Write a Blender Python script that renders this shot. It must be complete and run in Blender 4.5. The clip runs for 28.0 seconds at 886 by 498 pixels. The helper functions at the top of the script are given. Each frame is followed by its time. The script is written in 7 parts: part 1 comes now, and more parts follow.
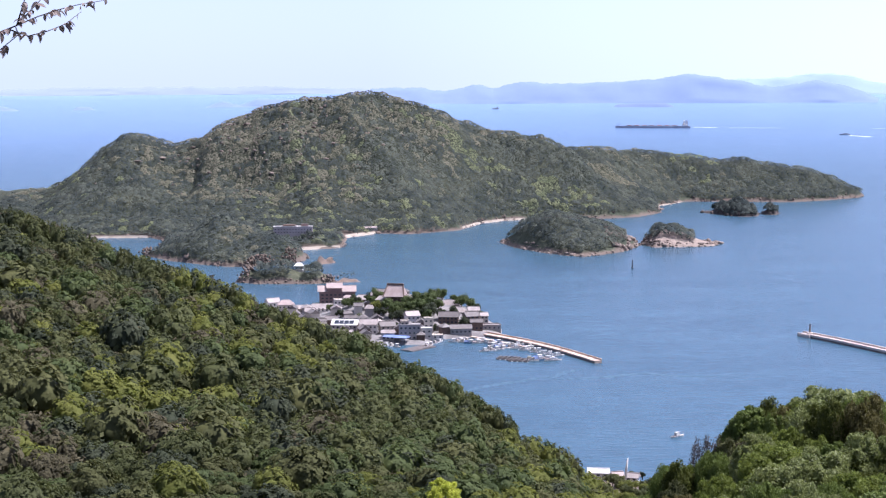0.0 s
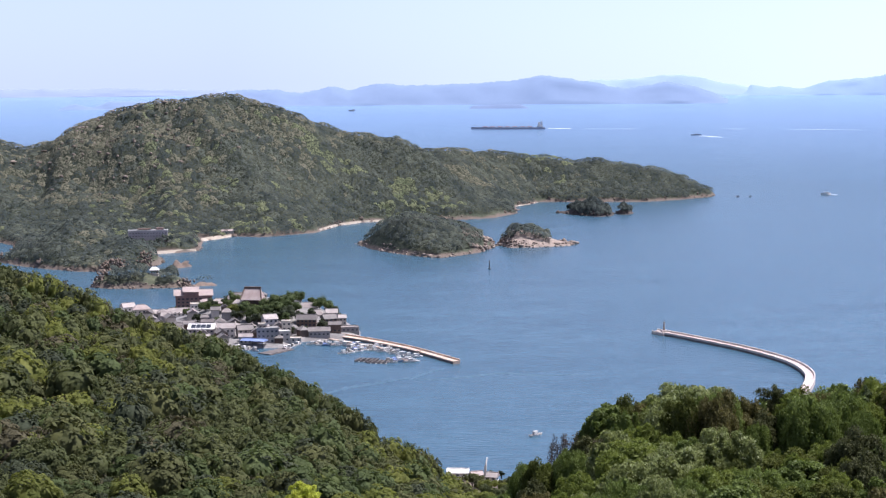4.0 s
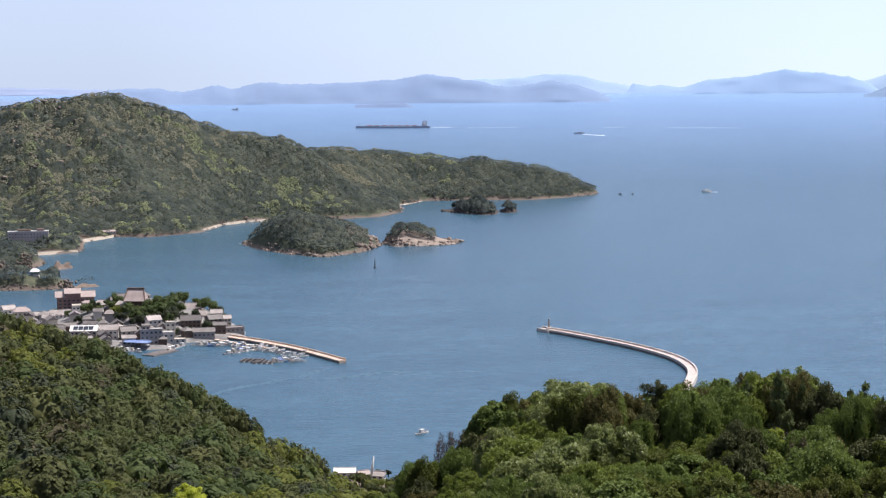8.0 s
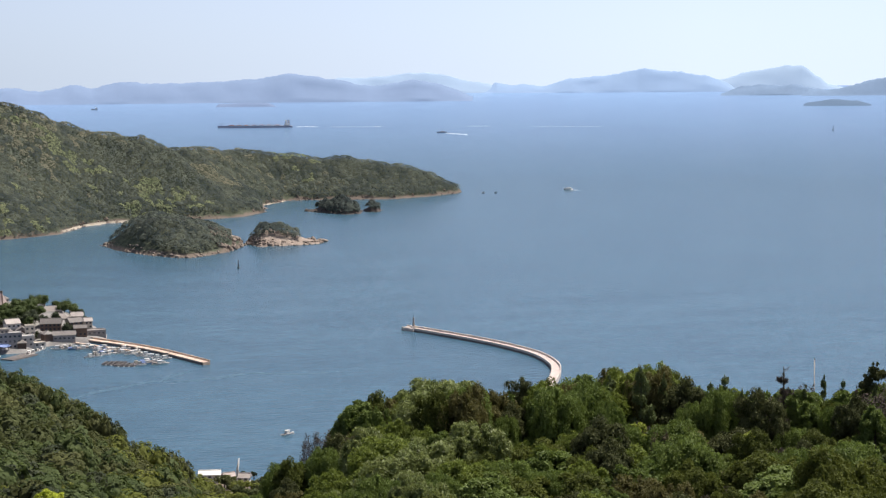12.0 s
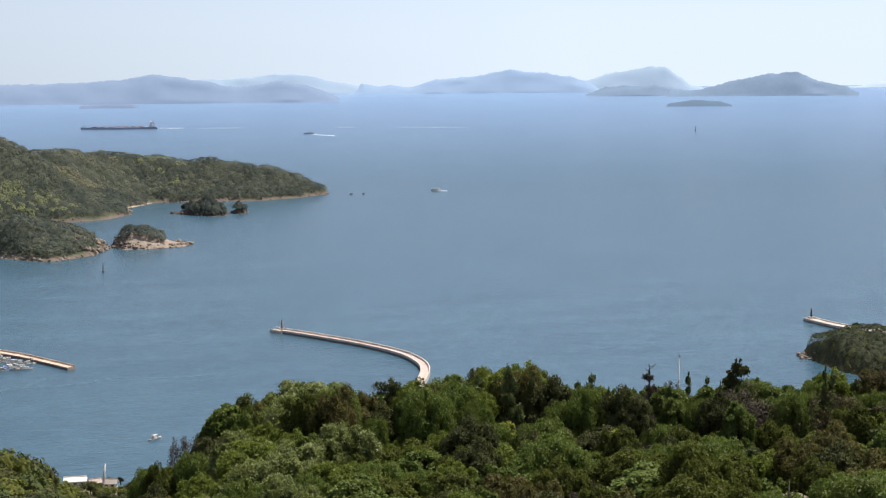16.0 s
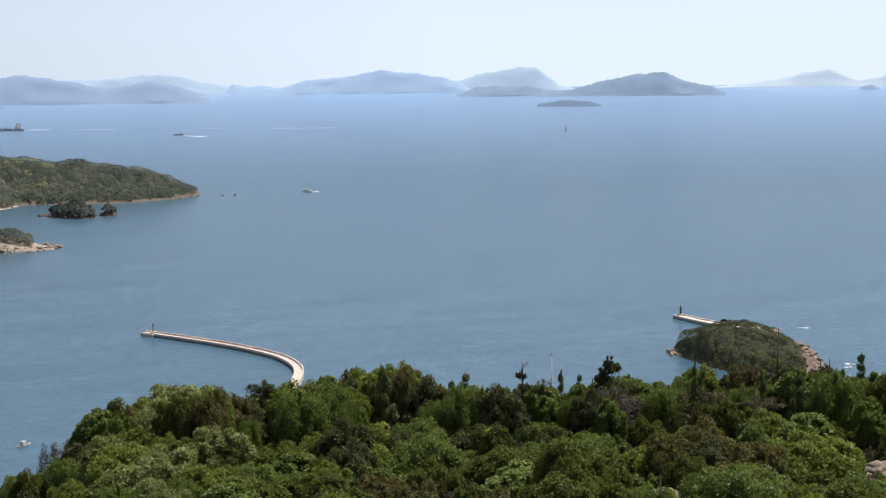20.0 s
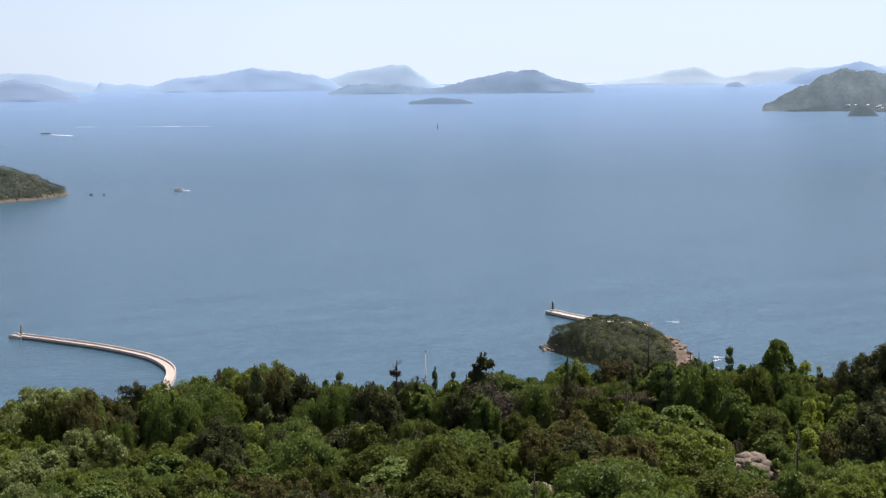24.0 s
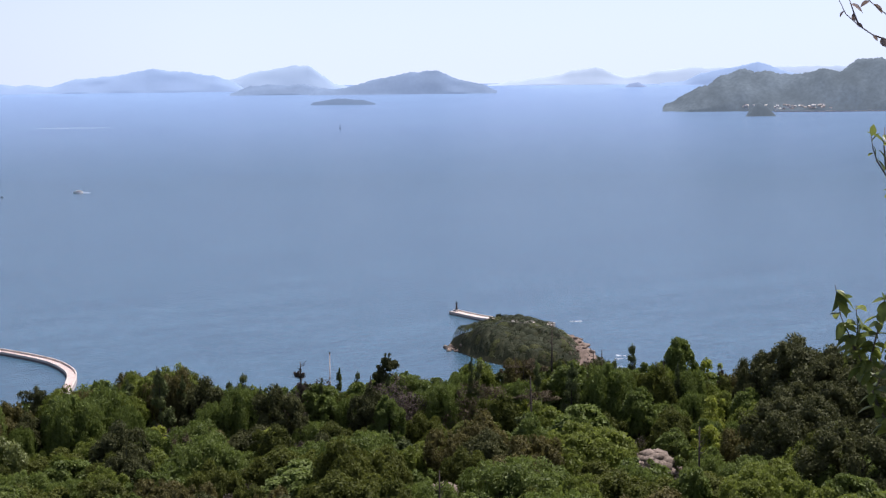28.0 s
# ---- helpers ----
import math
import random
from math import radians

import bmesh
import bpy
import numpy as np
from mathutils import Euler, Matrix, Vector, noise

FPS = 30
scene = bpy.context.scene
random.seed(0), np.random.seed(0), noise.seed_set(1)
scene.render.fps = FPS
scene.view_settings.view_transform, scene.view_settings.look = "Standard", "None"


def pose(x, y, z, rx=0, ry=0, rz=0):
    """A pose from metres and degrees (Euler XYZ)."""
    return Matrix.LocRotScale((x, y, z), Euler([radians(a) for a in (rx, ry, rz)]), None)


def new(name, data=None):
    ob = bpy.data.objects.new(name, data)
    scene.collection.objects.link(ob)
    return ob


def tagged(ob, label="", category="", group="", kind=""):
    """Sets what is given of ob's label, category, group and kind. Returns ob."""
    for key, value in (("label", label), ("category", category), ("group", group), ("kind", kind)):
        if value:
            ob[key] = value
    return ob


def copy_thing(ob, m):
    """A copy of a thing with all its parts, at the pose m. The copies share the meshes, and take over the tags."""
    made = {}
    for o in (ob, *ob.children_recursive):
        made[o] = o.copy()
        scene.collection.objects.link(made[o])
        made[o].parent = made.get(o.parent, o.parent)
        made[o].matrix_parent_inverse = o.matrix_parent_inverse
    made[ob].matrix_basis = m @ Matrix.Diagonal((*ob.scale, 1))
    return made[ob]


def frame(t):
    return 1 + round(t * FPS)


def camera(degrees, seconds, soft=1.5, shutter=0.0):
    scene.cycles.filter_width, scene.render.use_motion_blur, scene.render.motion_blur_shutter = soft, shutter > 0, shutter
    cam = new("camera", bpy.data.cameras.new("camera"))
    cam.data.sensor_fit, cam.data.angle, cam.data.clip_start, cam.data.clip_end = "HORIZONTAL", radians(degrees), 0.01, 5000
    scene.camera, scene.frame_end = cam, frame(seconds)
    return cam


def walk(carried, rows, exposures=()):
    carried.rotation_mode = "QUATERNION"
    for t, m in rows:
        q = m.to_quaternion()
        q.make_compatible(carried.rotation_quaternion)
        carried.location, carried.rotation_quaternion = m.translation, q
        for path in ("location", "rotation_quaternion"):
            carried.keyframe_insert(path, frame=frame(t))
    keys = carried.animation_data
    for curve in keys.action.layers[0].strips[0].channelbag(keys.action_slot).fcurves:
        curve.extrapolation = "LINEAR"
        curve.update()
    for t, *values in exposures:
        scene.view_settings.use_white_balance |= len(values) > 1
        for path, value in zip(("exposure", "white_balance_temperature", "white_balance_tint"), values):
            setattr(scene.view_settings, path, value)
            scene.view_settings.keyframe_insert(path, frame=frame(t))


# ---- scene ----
# camera: on a tripod at a hilltop lookout, panning to its right
EYE = 170.0
cam = camera(29.46, 28.0, soft=1.25)
ROWS = [
    (0.0, 0.032, -5.729, 0.302),
    (0.5, -0.485, -5.708, 0.321),
    (1.0, -0.967, -5.713, 0.345),
    (1.5, -1.484, -5.702, 0.359),
    (2.0, -1.952, -5.701, 0.367),
    (2.5, -2.564, -5.707, 0.344),
    (3.0, -3.107, -5.697, 0.359),
    (3.5, -3.861, -5.697, 0.336),
    (4.0, -4.832, -5.697, 0.388),
    (4.5, -5.355, -5.695, 0.339),
    (6.5, -7.052, -5.688, 0.364),
    (7.0, -7.452, -5.694, 0.370),
    (7.5, -8.063, -5.750, 0.386),
    (8.0, -8.748, -5.762, 0.393),
    (8.5, -9.336, -5.786, 0.374),
    (9.0, -10.010, -5.805, 0.367),
    (9.5, -10.490, -5.833, 0.324),
    (10.0, -10.983, -5.831, 0.370),
    (10.5, -11.674, -5.814, 0.383),
    (11.0, -12.252, -5.815, 0.378),
    (11.5, -12.819, -5.822, 0.408),
    (12.0, -13.387, -5.822, 0.441),
    (12.5, -14.157, -5.830, 0.468),
    (14.5, -16.262, -5.821, 0.447),
    (15.0, -16.765, -5.808, 0.457),
    (15.5, -17.369, -5.815, 0.447),
    (16.0, -17.895, -5.821, 0.447),
    (16.5, -18.446, -5.825, 0.471),
    (17.0, -19.023, -5.832, 0.466),
    (17.5, -19.412, -5.833, 0.451),
    (18.0, -19.678, -5.824, 0.484),
    (18.5, -20.127, -5.828, 0.491),
    (19.0, -20.598, -5.828, 0.481),
    (19.5, -21.400, -5.836, 0.479),
    (20.0, -22.239, -5.840, 0.499),
    (20.5, -22.681, -5.863, 0.529),
    (21.0, -23.421, -5.862, 0.541),
    (21.5, -24.114, -5.871, 0.561),
    (23.5, -26.275, -5.952, 0.569),
    (24.0, -26.578, -5.955, 0.564),
    (24.5, -26.842, -5.948, 0.563),
    (25.0, -27.114, -5.945, 0.557),
    (25.5, -27.597, -5.955, 0.552),
    (26.0, -27.881, -5.952, 0.559),
    (26.5, -28.083, -5.955, 0.546),
    (27.0, -28.413, -5.983, 0.570),
    (27.5, -29.078, -5.962, 0.571),
    (28.0, -29.874, -5.961, 0.604),
]
walk(cam, [(t, pose(0, 0, EYE, 90 + pitch, 0, yaw) @ pose(0, 0, 0, 0, 0, -roll)) for t, yaw, pitch, roll in ROWS],
     exposures=[(0, 0.80, 5750, 22.5), (4, 0.63, 5930, 18), (10, 0.44, 6400, 11), (17, 0.37, 6800, 7), (21.5, 0.37, 6800, 7), (24, 0.37, 6650, 9.5), (26, 0.37, 6350, 16), (28, 0.37, 6280, 18)])

# ---- light: clear noon, sun high to the right ----
SUN_AZ, SUN_EL = radians(82), radians(65)
world = bpy.data.worlds.new("sky")
scene.world = world
world.use_nodes = True
wn = world.node_tree
sky = wn.nodes.new("ShaderNodeTexSky")
sky.sky_type = "NISHITA"
sky.sun_disc = False
sky.sun_elevation, sky.sun_rotation = SUN_EL, SUN_AZ
sky.altitude, sky.air_density, sky.dust_density, sky.ozone_density = 0, 0.55, 0.4, 6.0
tint = wn.nodes.new("ShaderNodeMix")
tint.data_type, tint.blend_type = "RGBA", "MULTIPLY"
tint.inputs[0].default_value = 1.0
tint.inputs[7].default_value = (0.955, 0.95, 1.07, 1)
wn.links.new(sky.outputs[0], tint.inputs[6])
pale = wn.nodes.new("ShaderNodeHueSaturation")
pale.inputs["Saturation"].default_value = 0.6
wn.links.new(tint.outputs[2], pale.inputs["Color"])
# summer haze whitens the lowest few degrees of the sky
haze, hco, hsep, hmap = wn.nodes.new("ShaderNodeMix"), wn.nodes.new("ShaderNodeTexCoord"), wn.nodes.new("ShaderNodeSeparateXYZ"), wn.nodes.new("ShaderNodeMapRange")
haze.data_type = "RGBA"
hmap.inputs["From Min"].default_value, hmap.inputs["From Max"].default_value = -0.01, 0.16
hmap.inputs["To Min"].default_value, hmap.inputs["To Max"].default_value = 0.92, 0.0
# and shines more towards the sun's side
hdot, hside, hcol = wn.nodes.new("ShaderNodeVectorMath"), wn.nodes.new("ShaderNodeMapRange"), wn.nodes.new("ShaderNodeVectorMath")
hdot.operation, hcol.operation, hside.clamp = "DOT_PRODUCT", "SCALE", True
hdot.inputs[1].default_value = (math.sin(SUN_AZ), math.cos(SUN_AZ), 0)
hcol.inputs[0].default_value = (5.3, 6.12, 7.5)
hside.inputs["From Min"].default_value, hside.inputs["From Max"].default_value = 0.1, 0.5
hside.inputs["To Min"].default_value, hside.inputs["To Max"].default_value = 0.72, 1.04
wn.links.new(hco.outputs["Generated"], hdot.inputs[0])
wn.links.new(hdot.outputs["Value"], hside.inputs[0])
wn.links.new(hside.outputs[0], hcol.inputs["Scale"])
wn.links.new(hcol.outputs[0], haze.inputs[7])
wn.links.new(hco.outputs["Generated"], hsep.inputs[0])
wn.links.new(hsep.outputs["Z"], hmap.inputs[0])
wn.links.new(hmap.outputs[0], haze.inputs[0])
wn.links.new(pale.outputs[0], haze.inputs[6])
wn.links.new(haze.outputs[2], wn.nodes["Background"].inputs[0])
wn.nodes["Background"].inputs[1].default_value = 0.114
sun = new("sun", bpy.data.lights.new("sun", "SUN"))
sun.data.energy, sun.data.angle, sun.data.color = 4.6, radians(0.55), (1.0, 0.95, 0.88)
to_sun = Vector((math.sin(SUN_AZ) * math.cos(SUN_EL), math.cos(SUN_AZ) * math.cos(SUN_EL), math.sin(SUN_EL)))
sun.matrix_world = Matrix.Translation((0, 0, 400)) @ to_sun.to_track_quat("Z", "Y").to_matrix().to_4x4()

# ---- materials ----
rng = np.random.default_rng(7)


def srgb(r, g, b):
    """Linear colour of 0..255 values."""
    return tuple(((c / 255 + 0.055) / 1.055) ** 2.4 if c > 10 else c / 3294.6 for c in (r, g, b))


def surface(name, low, high, scale=0.5, rough=0.85, bump=0.0, bump_scale=3.0, fine=0.0, island=0.0, per_object=0.0,
            metal=0.0, spec=0.3, coords="Object", stretch=(1, 1, 1), leaf=0.0):
    """A material whose colour wanders between two colours at two scales, with relief."""
    m = bpy.data.materials.new(name)
    m.use_nodes = True
    n, l = m.node_tree.nodes, m.node_tree.links
    b = n["Principled BSDF"]
    co = n.new("ShaderNodeTexCoord")
    mp = n.new("ShaderNodeMapping")
    mp.inputs["Scale"].default_value = stretch
    l.new(co.outputs[coords], mp.inputs[0])
    big = n.new("ShaderNodeTexNoise")
    big.inputs["Scale"].default_value, big.inputs["Detail"].default_value = scale, 6
    l.new(mp.outputs[0], big.inputs[0])
    fac = big.outputs[0]
    rmp = n.new("ShaderNodeMapRange")
    rmp.inputs["From Min"].default_value, rmp.inputs["From Max"].default_value = 0.32, 0.68
    l.new(fac, rmp.inputs[0])
    fac = rmp.outputs[0]
    for amount, source, socket in ((island, "ShaderNodeNewGeometry", "Random Per Island"), (per_object, "ShaderNodeObjectInfo", "Random")):
        if amount:
            s = n.new(source)
            mx = n.new("ShaderNodeMix")
            mx.inputs[0].default_value = amount
            l.new(fac, mx.inputs[2])
            l.new(s.outputs[socket], mx.inputs[3])
            fac = mx.outputs[0]
    col = n.new("ShaderNodeMix")
    col.data_type = "RGBA"
    col.inputs[6].default_value, col.inputs[7].default_value = (*low, 1), (*high, 1)
    l.new(fac, col.inputs[0])
    out = col.outputs[2]
    if fine:
        sm = n.new("ShaderNodeTexNoise")
        sm.inputs["Scale"].default_value, sm.inputs["Detail"].default_value = scale * 9, 4
        l.new(mp.outputs[0], sm.inputs[0])
        hs = n.new("ShaderNodeHueSaturation")
        mr = n.new("ShaderNodeMapRange")
        mr.inputs["From Min"].default_value, mr.inputs["From Max"].default_value = 0.3, 0.7
        mr.inputs["To Min"].default_value, mr.inputs["To Max"].default_value = 1 - fine, 1 + fine
        l.new(sm.outputs[0], mr.inputs[0])
        l.new(mr.outputs[0], hs.inputs["Value"])
        l.new(out, hs.inputs["Color"])
        out = hs.outputs[0]
    l.new(out, b.inputs["Base Color"])
    b.inputs["Roughness"].default_value, b.inputs["Metallic"].default_value = rough, metal
    b.inputs["Specular IOR Level"].default_value = spec
    if bump:
        bn = n.new("ShaderNodeTexNoise")
        bn.inputs["Scale"].default_value, bn.inputs["Detail"].default_value = bump_scale, 5
        l.new(mp.outputs[0], bn.inputs[0])
        bp = n.new("ShaderNodeBump")
        bp.inputs["Strength"].default_value, bp.inputs["Distance"].default_value = 1.0, bump
        l.new(bn.outputs[0], bp.inputs["Height"])
        l.new(bp.outputs[0], b.inputs["Normal"])
    if leaf:
        tr = n.new("ShaderNodeBsdfTranslucent")
        l.new(out, tr.inputs[0])
        ms = n.new("ShaderNodeMixShader")
        ms.inputs[0].default_value = leaf
        l.new(b.outputs[0], ms.inputs[1])
        l.new(tr.outputs[0], ms.inputs[2])
        l.new(ms.outputs[0], n["Material Output"].inputs[0])
    return m


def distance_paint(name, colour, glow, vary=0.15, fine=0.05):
    """Plain far-land colour behind the sea with haze painted in, part of it glowing."""
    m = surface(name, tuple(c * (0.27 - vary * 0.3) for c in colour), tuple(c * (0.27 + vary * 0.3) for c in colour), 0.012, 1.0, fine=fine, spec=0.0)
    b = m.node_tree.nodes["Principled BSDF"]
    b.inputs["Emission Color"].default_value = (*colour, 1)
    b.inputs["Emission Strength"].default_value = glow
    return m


SEA = surface("sea_water", (0.041, 0.091, 0.134), (0.053, 0.112, 0.159), 0.011, 0.25, bump=0.62, bump_scale=0.2, fine=0.13, spec=0.36,
              stretch=(0.6, 1.6, 1))
SEA.node_tree.nodes["Principled BSDF"].inputs["IOR"].default_value = 1.33
FAR_SEA = surface("far_sea_water", (0.041, 0.091, 0.134), (0.053, 0.112, 0.159), 0.011, 0.25, bump=0.62, bump_scale=0.2, fine=0.13, spec=0.36,
                  stretch=(0.6, 1.6, 1))
SOIL = surface("forest_soil", (0.028, 0.032, 0.012), (0.07, 0.066, 0.028), 0.25, 0.95, 0.2, 1.5, fine=0.3)
# haze is put into these island leaf colours: greyer, lighter, bluer than the trees
WOOD_HAZED = surface("hazed_canopy", (0.093, 0.110, 0.096), (0.174, 0.187, 0.144), 0.06, 0.9, fine=0.12, island=0.06, spec=0.1, leaf=0.39)
WOOD_DEEP = surface("hazed_canopy_deep", (0.062, 0.078, 0.075), (0.125, 0.141, 0.119), 0.06, 0.9, fine=0.12, island=0.06, spec=0.1, leaf=0.39)
WOOD_OLIVE = surface("hazed_canopy_olive", (0.171, 0.169, 0.121), (0.260, 0.245, 0.174), 0.09, 0.9, fine=0.12, island=0.06, spec=0.1, leaf=0.39)
WOOD_BRIGHT = surface("hazed_canopy_bright", (0.176, 0.205, 0.112), (0.268, 0.286, 0.158), 0.09, 0.9, fine=0.12, island=0.06, spec=0.1, leaf=0.39)
UNDER = surface("island_floor", (0.045, 0.055, 0.035), (0.088, 0.094, 0.058), 0.03, 0.95, 0.8, 0.3, fine=0.3)
# below a wavering line the island floor is bare rock
n_, l_ = UNDER.node_tree.nodes, UNDER.node_tree.links
ge_, se_, no_, ad_, ma_, mi_ = [n_.new("ShaderNode" + k) for k in ("NewGeometry", "SeparateXYZ", "TexNoise", "Math", "MapRange", "Mix")]
no_.inputs["Scale"].default_value, ad_.operation, ad_.inputs[2].default_value, mi_.data_type = 0.05, "MULTIPLY_ADD", -5.0, "RGBA"
ad_.inputs[1].default_value = 10.0
ma_.inputs["From Min"].default_value, ma_.inputs["From Max"].default_value = 2.2, 5.0
up_ = n_.new("ShaderNodeMath")
l_.new(ge_.outputs["Position"], se_.inputs[0])
l_.new(ge_.outputs["Position"], no_.inputs[0])
l_.new(no_.outputs[0], ad_.inputs[0])
l_.new(ad_.outputs[0], up_.inputs[0])
l_.new(se_.outputs["Z"], up_.inputs[1])
l_.new(up_.outputs[0], ma_.inputs[0])
l_.new(ma_.outputs[0], mi_.inputs[0])
mi_.inputs[6].default_value = (0.15, 0.118, 0.094, 1)
l_.new(n_["Principled BSDF"].inputs["Base Color"].links[0].from_socket, mi_.inputs[7])
l_.new(mi_.outputs[2], n_["Principled BSDF"].inputs["Base Color"])
ROCK = surface("shore_rock", (0.135, 0.105, 0.086), (0.34, 0.272, 0.222), 0.12, 0.9, 0.6, 0.5, fine=0.35, island=0.4)
GRANITE = surface("granite", (0.13, 0.102, 0.080), (0.29, 0.232, 0.186), 0.8, 0.9, 0.06, 4, fine=0.3, island=0.3)
SAND = surface("beach_sand", (0.31, 0.26, 0.20), (0.45, 0.385, 0.31), 0.1, 0.95, fine=0.08)
LEAF = {
    "oak": surface("leaf_oak", (0.053, 0.066, 0.013), (0.140, 0.159, 0.029), 0.35, 0.65, fine=0.2, island=0.25, per_object=0.35, leaf=0.44, spec=0.2),
    "fresh": surface("leaf_fresh", (0.122, 0.160, 0.024), (0.222, 0.264, 0.052), 0.35, 0.6, fine=0.2, island=0.2, per_object=0.3, leaf=0.50),
    "silver": surface("leaf_silver", (0.109, 0.140, 0.036), (0.287, 0.318, 0.108), 0.35, 0.5, fine=0.2, island=0.4, per_object=0.2, leaf=0.44, spec=0.35),
    "olive": surface("leaf_olive", (0.085, 0.080, 0.023), (0.165, 0.147, 0.048), 0.35, 0.7, fine=0.25, island=0.2, per_object=0.4, leaf=0.44),
    "brown": surface("leaf_brown", (0.077, 0.062, 0.035), (0.147, 0.120, 0.069), 0.35, 0.8, fine=0.25, island=0.2, per_object=0.4, leaf=0.33),
    "dark": surface("leaf_dark", (0.046, 0.055, 0.021), (0.116, 0.121, 0.043), 0.35, 0.65, fine=0.2, island=0.25, per_object=0.3, leaf=0.31, spec=0.18),
    "pine": surface("leaf_pine", (0.073, 0.099, 0.035), (0.173, 0.200, 0.070), 0.35, 0.7, fine=0.2, island=0.2, per_object=0.3, leaf=0.33),
    "bright": surface("leaf_bright", (0.097, 0.136, 0.026), (0.180, 0.232, 0.052), 0.35, 0.6, fine=0.2, island=0.22, per_object=0.35, leaf=0.42),
    "grey": surface("leaf_grey", (0.067, 0.055, 0.044), (0.148, 0.118, 0.098), 0.35, 0.85, fine=0.25, island=0.2, per_object=0.4, leaf=0.33),
    "young": surface("leaf_young", (0.218, 0.263, 0.036), (0.386, 0.419, 0.074), 0.35, 0.6, fine=0.2, island=0.2, per_object=0.3, leaf=0.50),
    "lime": surface("leaf_lime", (0.381, 0.437, 0.040), (0.582, 0.603, 0.090), 0.35, 0.6, fine=0.15, island=0.2, leaf=0.50),
}
HILL = {
    "oak": surface("hill_leaf_oak", (0.060, 0.074, 0.024), (0.129, 0.141, 0.047), 0.14, 0.75, fine=0.12, island=0.12, leaf=0.40),
    "fresh": surface("hill_leaf_fresh", (0.135, 0.160, 0.030), (0.245, 0.255, 0.060), 0.14, 0.75, fine=0.12, island=0.12, leaf=0.50),
    "olive": surface("hill_leaf_olive", (0.066, 0.074, 0.024), (0.128, 0.132, 0.044), 0.14, 0.8, fine=0.12, island=0.12, leaf=0.30),
    "brown": surface("hill_leaf_brown", (0.075, 0.068, 0.034), (0.128, 0.112, 0.060), 0.14, 0.8, fine=0.12, island=0.12, leaf=0.30),
    "leafy": surface("hill_leaf_leafy", (0.060, 0.087, 0.027), (0.129, 0.160, 0.051), 0.14, 0.75, fine=0.12, island=0.12, per_object=0.25, leaf=0.40),
    "dark": surface("hill_leaf_dark", (0.036, 0.049, 0.024), (0.076, 0.087, 0.043), 0.14, 0.75, fine=0.12, island=0.12, leaf=0.30),
}
BARK = surface("bark", (0.035, 0.028, 0.022), (0.09, 0.075, 0.06), 1.5, 0.95, 0.03, 8, fine=0.3)
CONCRETE = surface("pier_concrete", (0.50, 0.43, 0.38), (0.63, 0.555, 0.495), 0.15, 0.9, 0.03, 2, fine=0.12)
CONCRETE_DARK = surface("dark_concrete", (0.10, 0.085, 0.08), (0.22, 0.18, 0.16), 0.3, 0.85, 0.05, 2, fine=0.25)
CONCRETE_TAN = surface("tan_concrete", (0.50, 0.37, 0.28), (0.66, 0.51, 0.41), 0.2, 0.9, 0.03, 2, fine=0.15)
CONCRETE_PINK = surface("pinkish_concrete", (0.47, 0.375, 0.34), (0.60, 0.50, 0.46), 0.2, 0.9, 0.03, 2, fine=0.15)
ASPHALT = surface("quay_asphalt", (0.16, 0.15, 0.145), (0.30, 0.28, 0.26), 0.1, 0.9, fine=0.2)
HOUSEWHITE = surface("weathered_white_render", (0.42, 0.39, 0.355), (0.64, 0.60, 0.555), 0.3, 0.7, fine=0.12, per_object=0.5)
WHITE = surface("white_paint", (0.62, 0.585, 0.54), (0.79, 0.755, 0.71), 0.2, 0.6, fine=0.06, per_object=0.4)
CREAM = surface("cream_render", (0.42, 0.37, 0.31), (0.62, 0.56, 0.48), 0.2, 0.85, fine=0.1, per_object=0.6)
GREYWALL = surface("grey_render", (0.20, 0.18, 0.17), (0.40, 0.37, 0.35), 0.2, 0.85, fine=0.12, per_object=0.6)
BROWNWALL = surface("brown_board", (0.085, 0.060, 0.048), (0.19, 0.135, 0.108), 0.3, 0.85, fine=0.2, per_object=0.5)
REEF_ROCK = surface("wet_reef_rock", (0.052, 0.044, 0.040), (0.140, 0.110, 0.092), 0.25, 0.85, 0.5, 0.7, fine=0.3, island=0.35)
SHORE_ROCK = surface("brown_shore_rock", (0.085, 0.068, 0.056), (0.255, 0.190, 0.150), 0.06, 0.9, 0.6, 0.5, fine=0.35, island=0.5)
CLIFF = surface("cliff_rock", (0.105, 0.078, 0.060), (0.265, 0.200, 0.158), 0.25, 0.92, 0.5, 0.7, fine=0.3, island=0.3)
INNWALL = surface("mauve_render", (0.42, 0.36, 0.34), (0.54, 0.47, 0.45), 0.1, 0.85, fine=0.1)
MAUVEWALL = surface("mauve_brick", (0.185, 0.125, 0.115), (0.255, 0.180, 0.165), 0.1, 0.85, fine=0.1)
TILE = surface("grey_roof_tile", (0.105, 0.092, 0.086), (0.250, 0.220, 0.200), 0.25, 0.55, 0.05, 2.5, fine=0.2, per_object=0.65)
TILE_PALE = surface("pale_roof_tile", (0.24, 0.205, 0.185), (0.46, 0.40, 0.365), 0.25, 0.5, 0.05, 2.5, fine=0.12, per_object=0.5)
TILE_PINK = surface("pink_roof", (0.33, 0.255, 0.23), (0.44, 0.36, 0.325), 0.2, 0.6, fine=0.1)
SHEET_BLUE = surface("blue_sheet_roof", (0.17, 0.23, 0.42), (0.27, 0.34, 0.54), 0.2, 0.5, fine=0.1)
GLASS = surface("dark_window", (0.03, 0.035, 0.045), (0.06, 0.07, 0.085), 0.3, 0.12, spec=0.6)
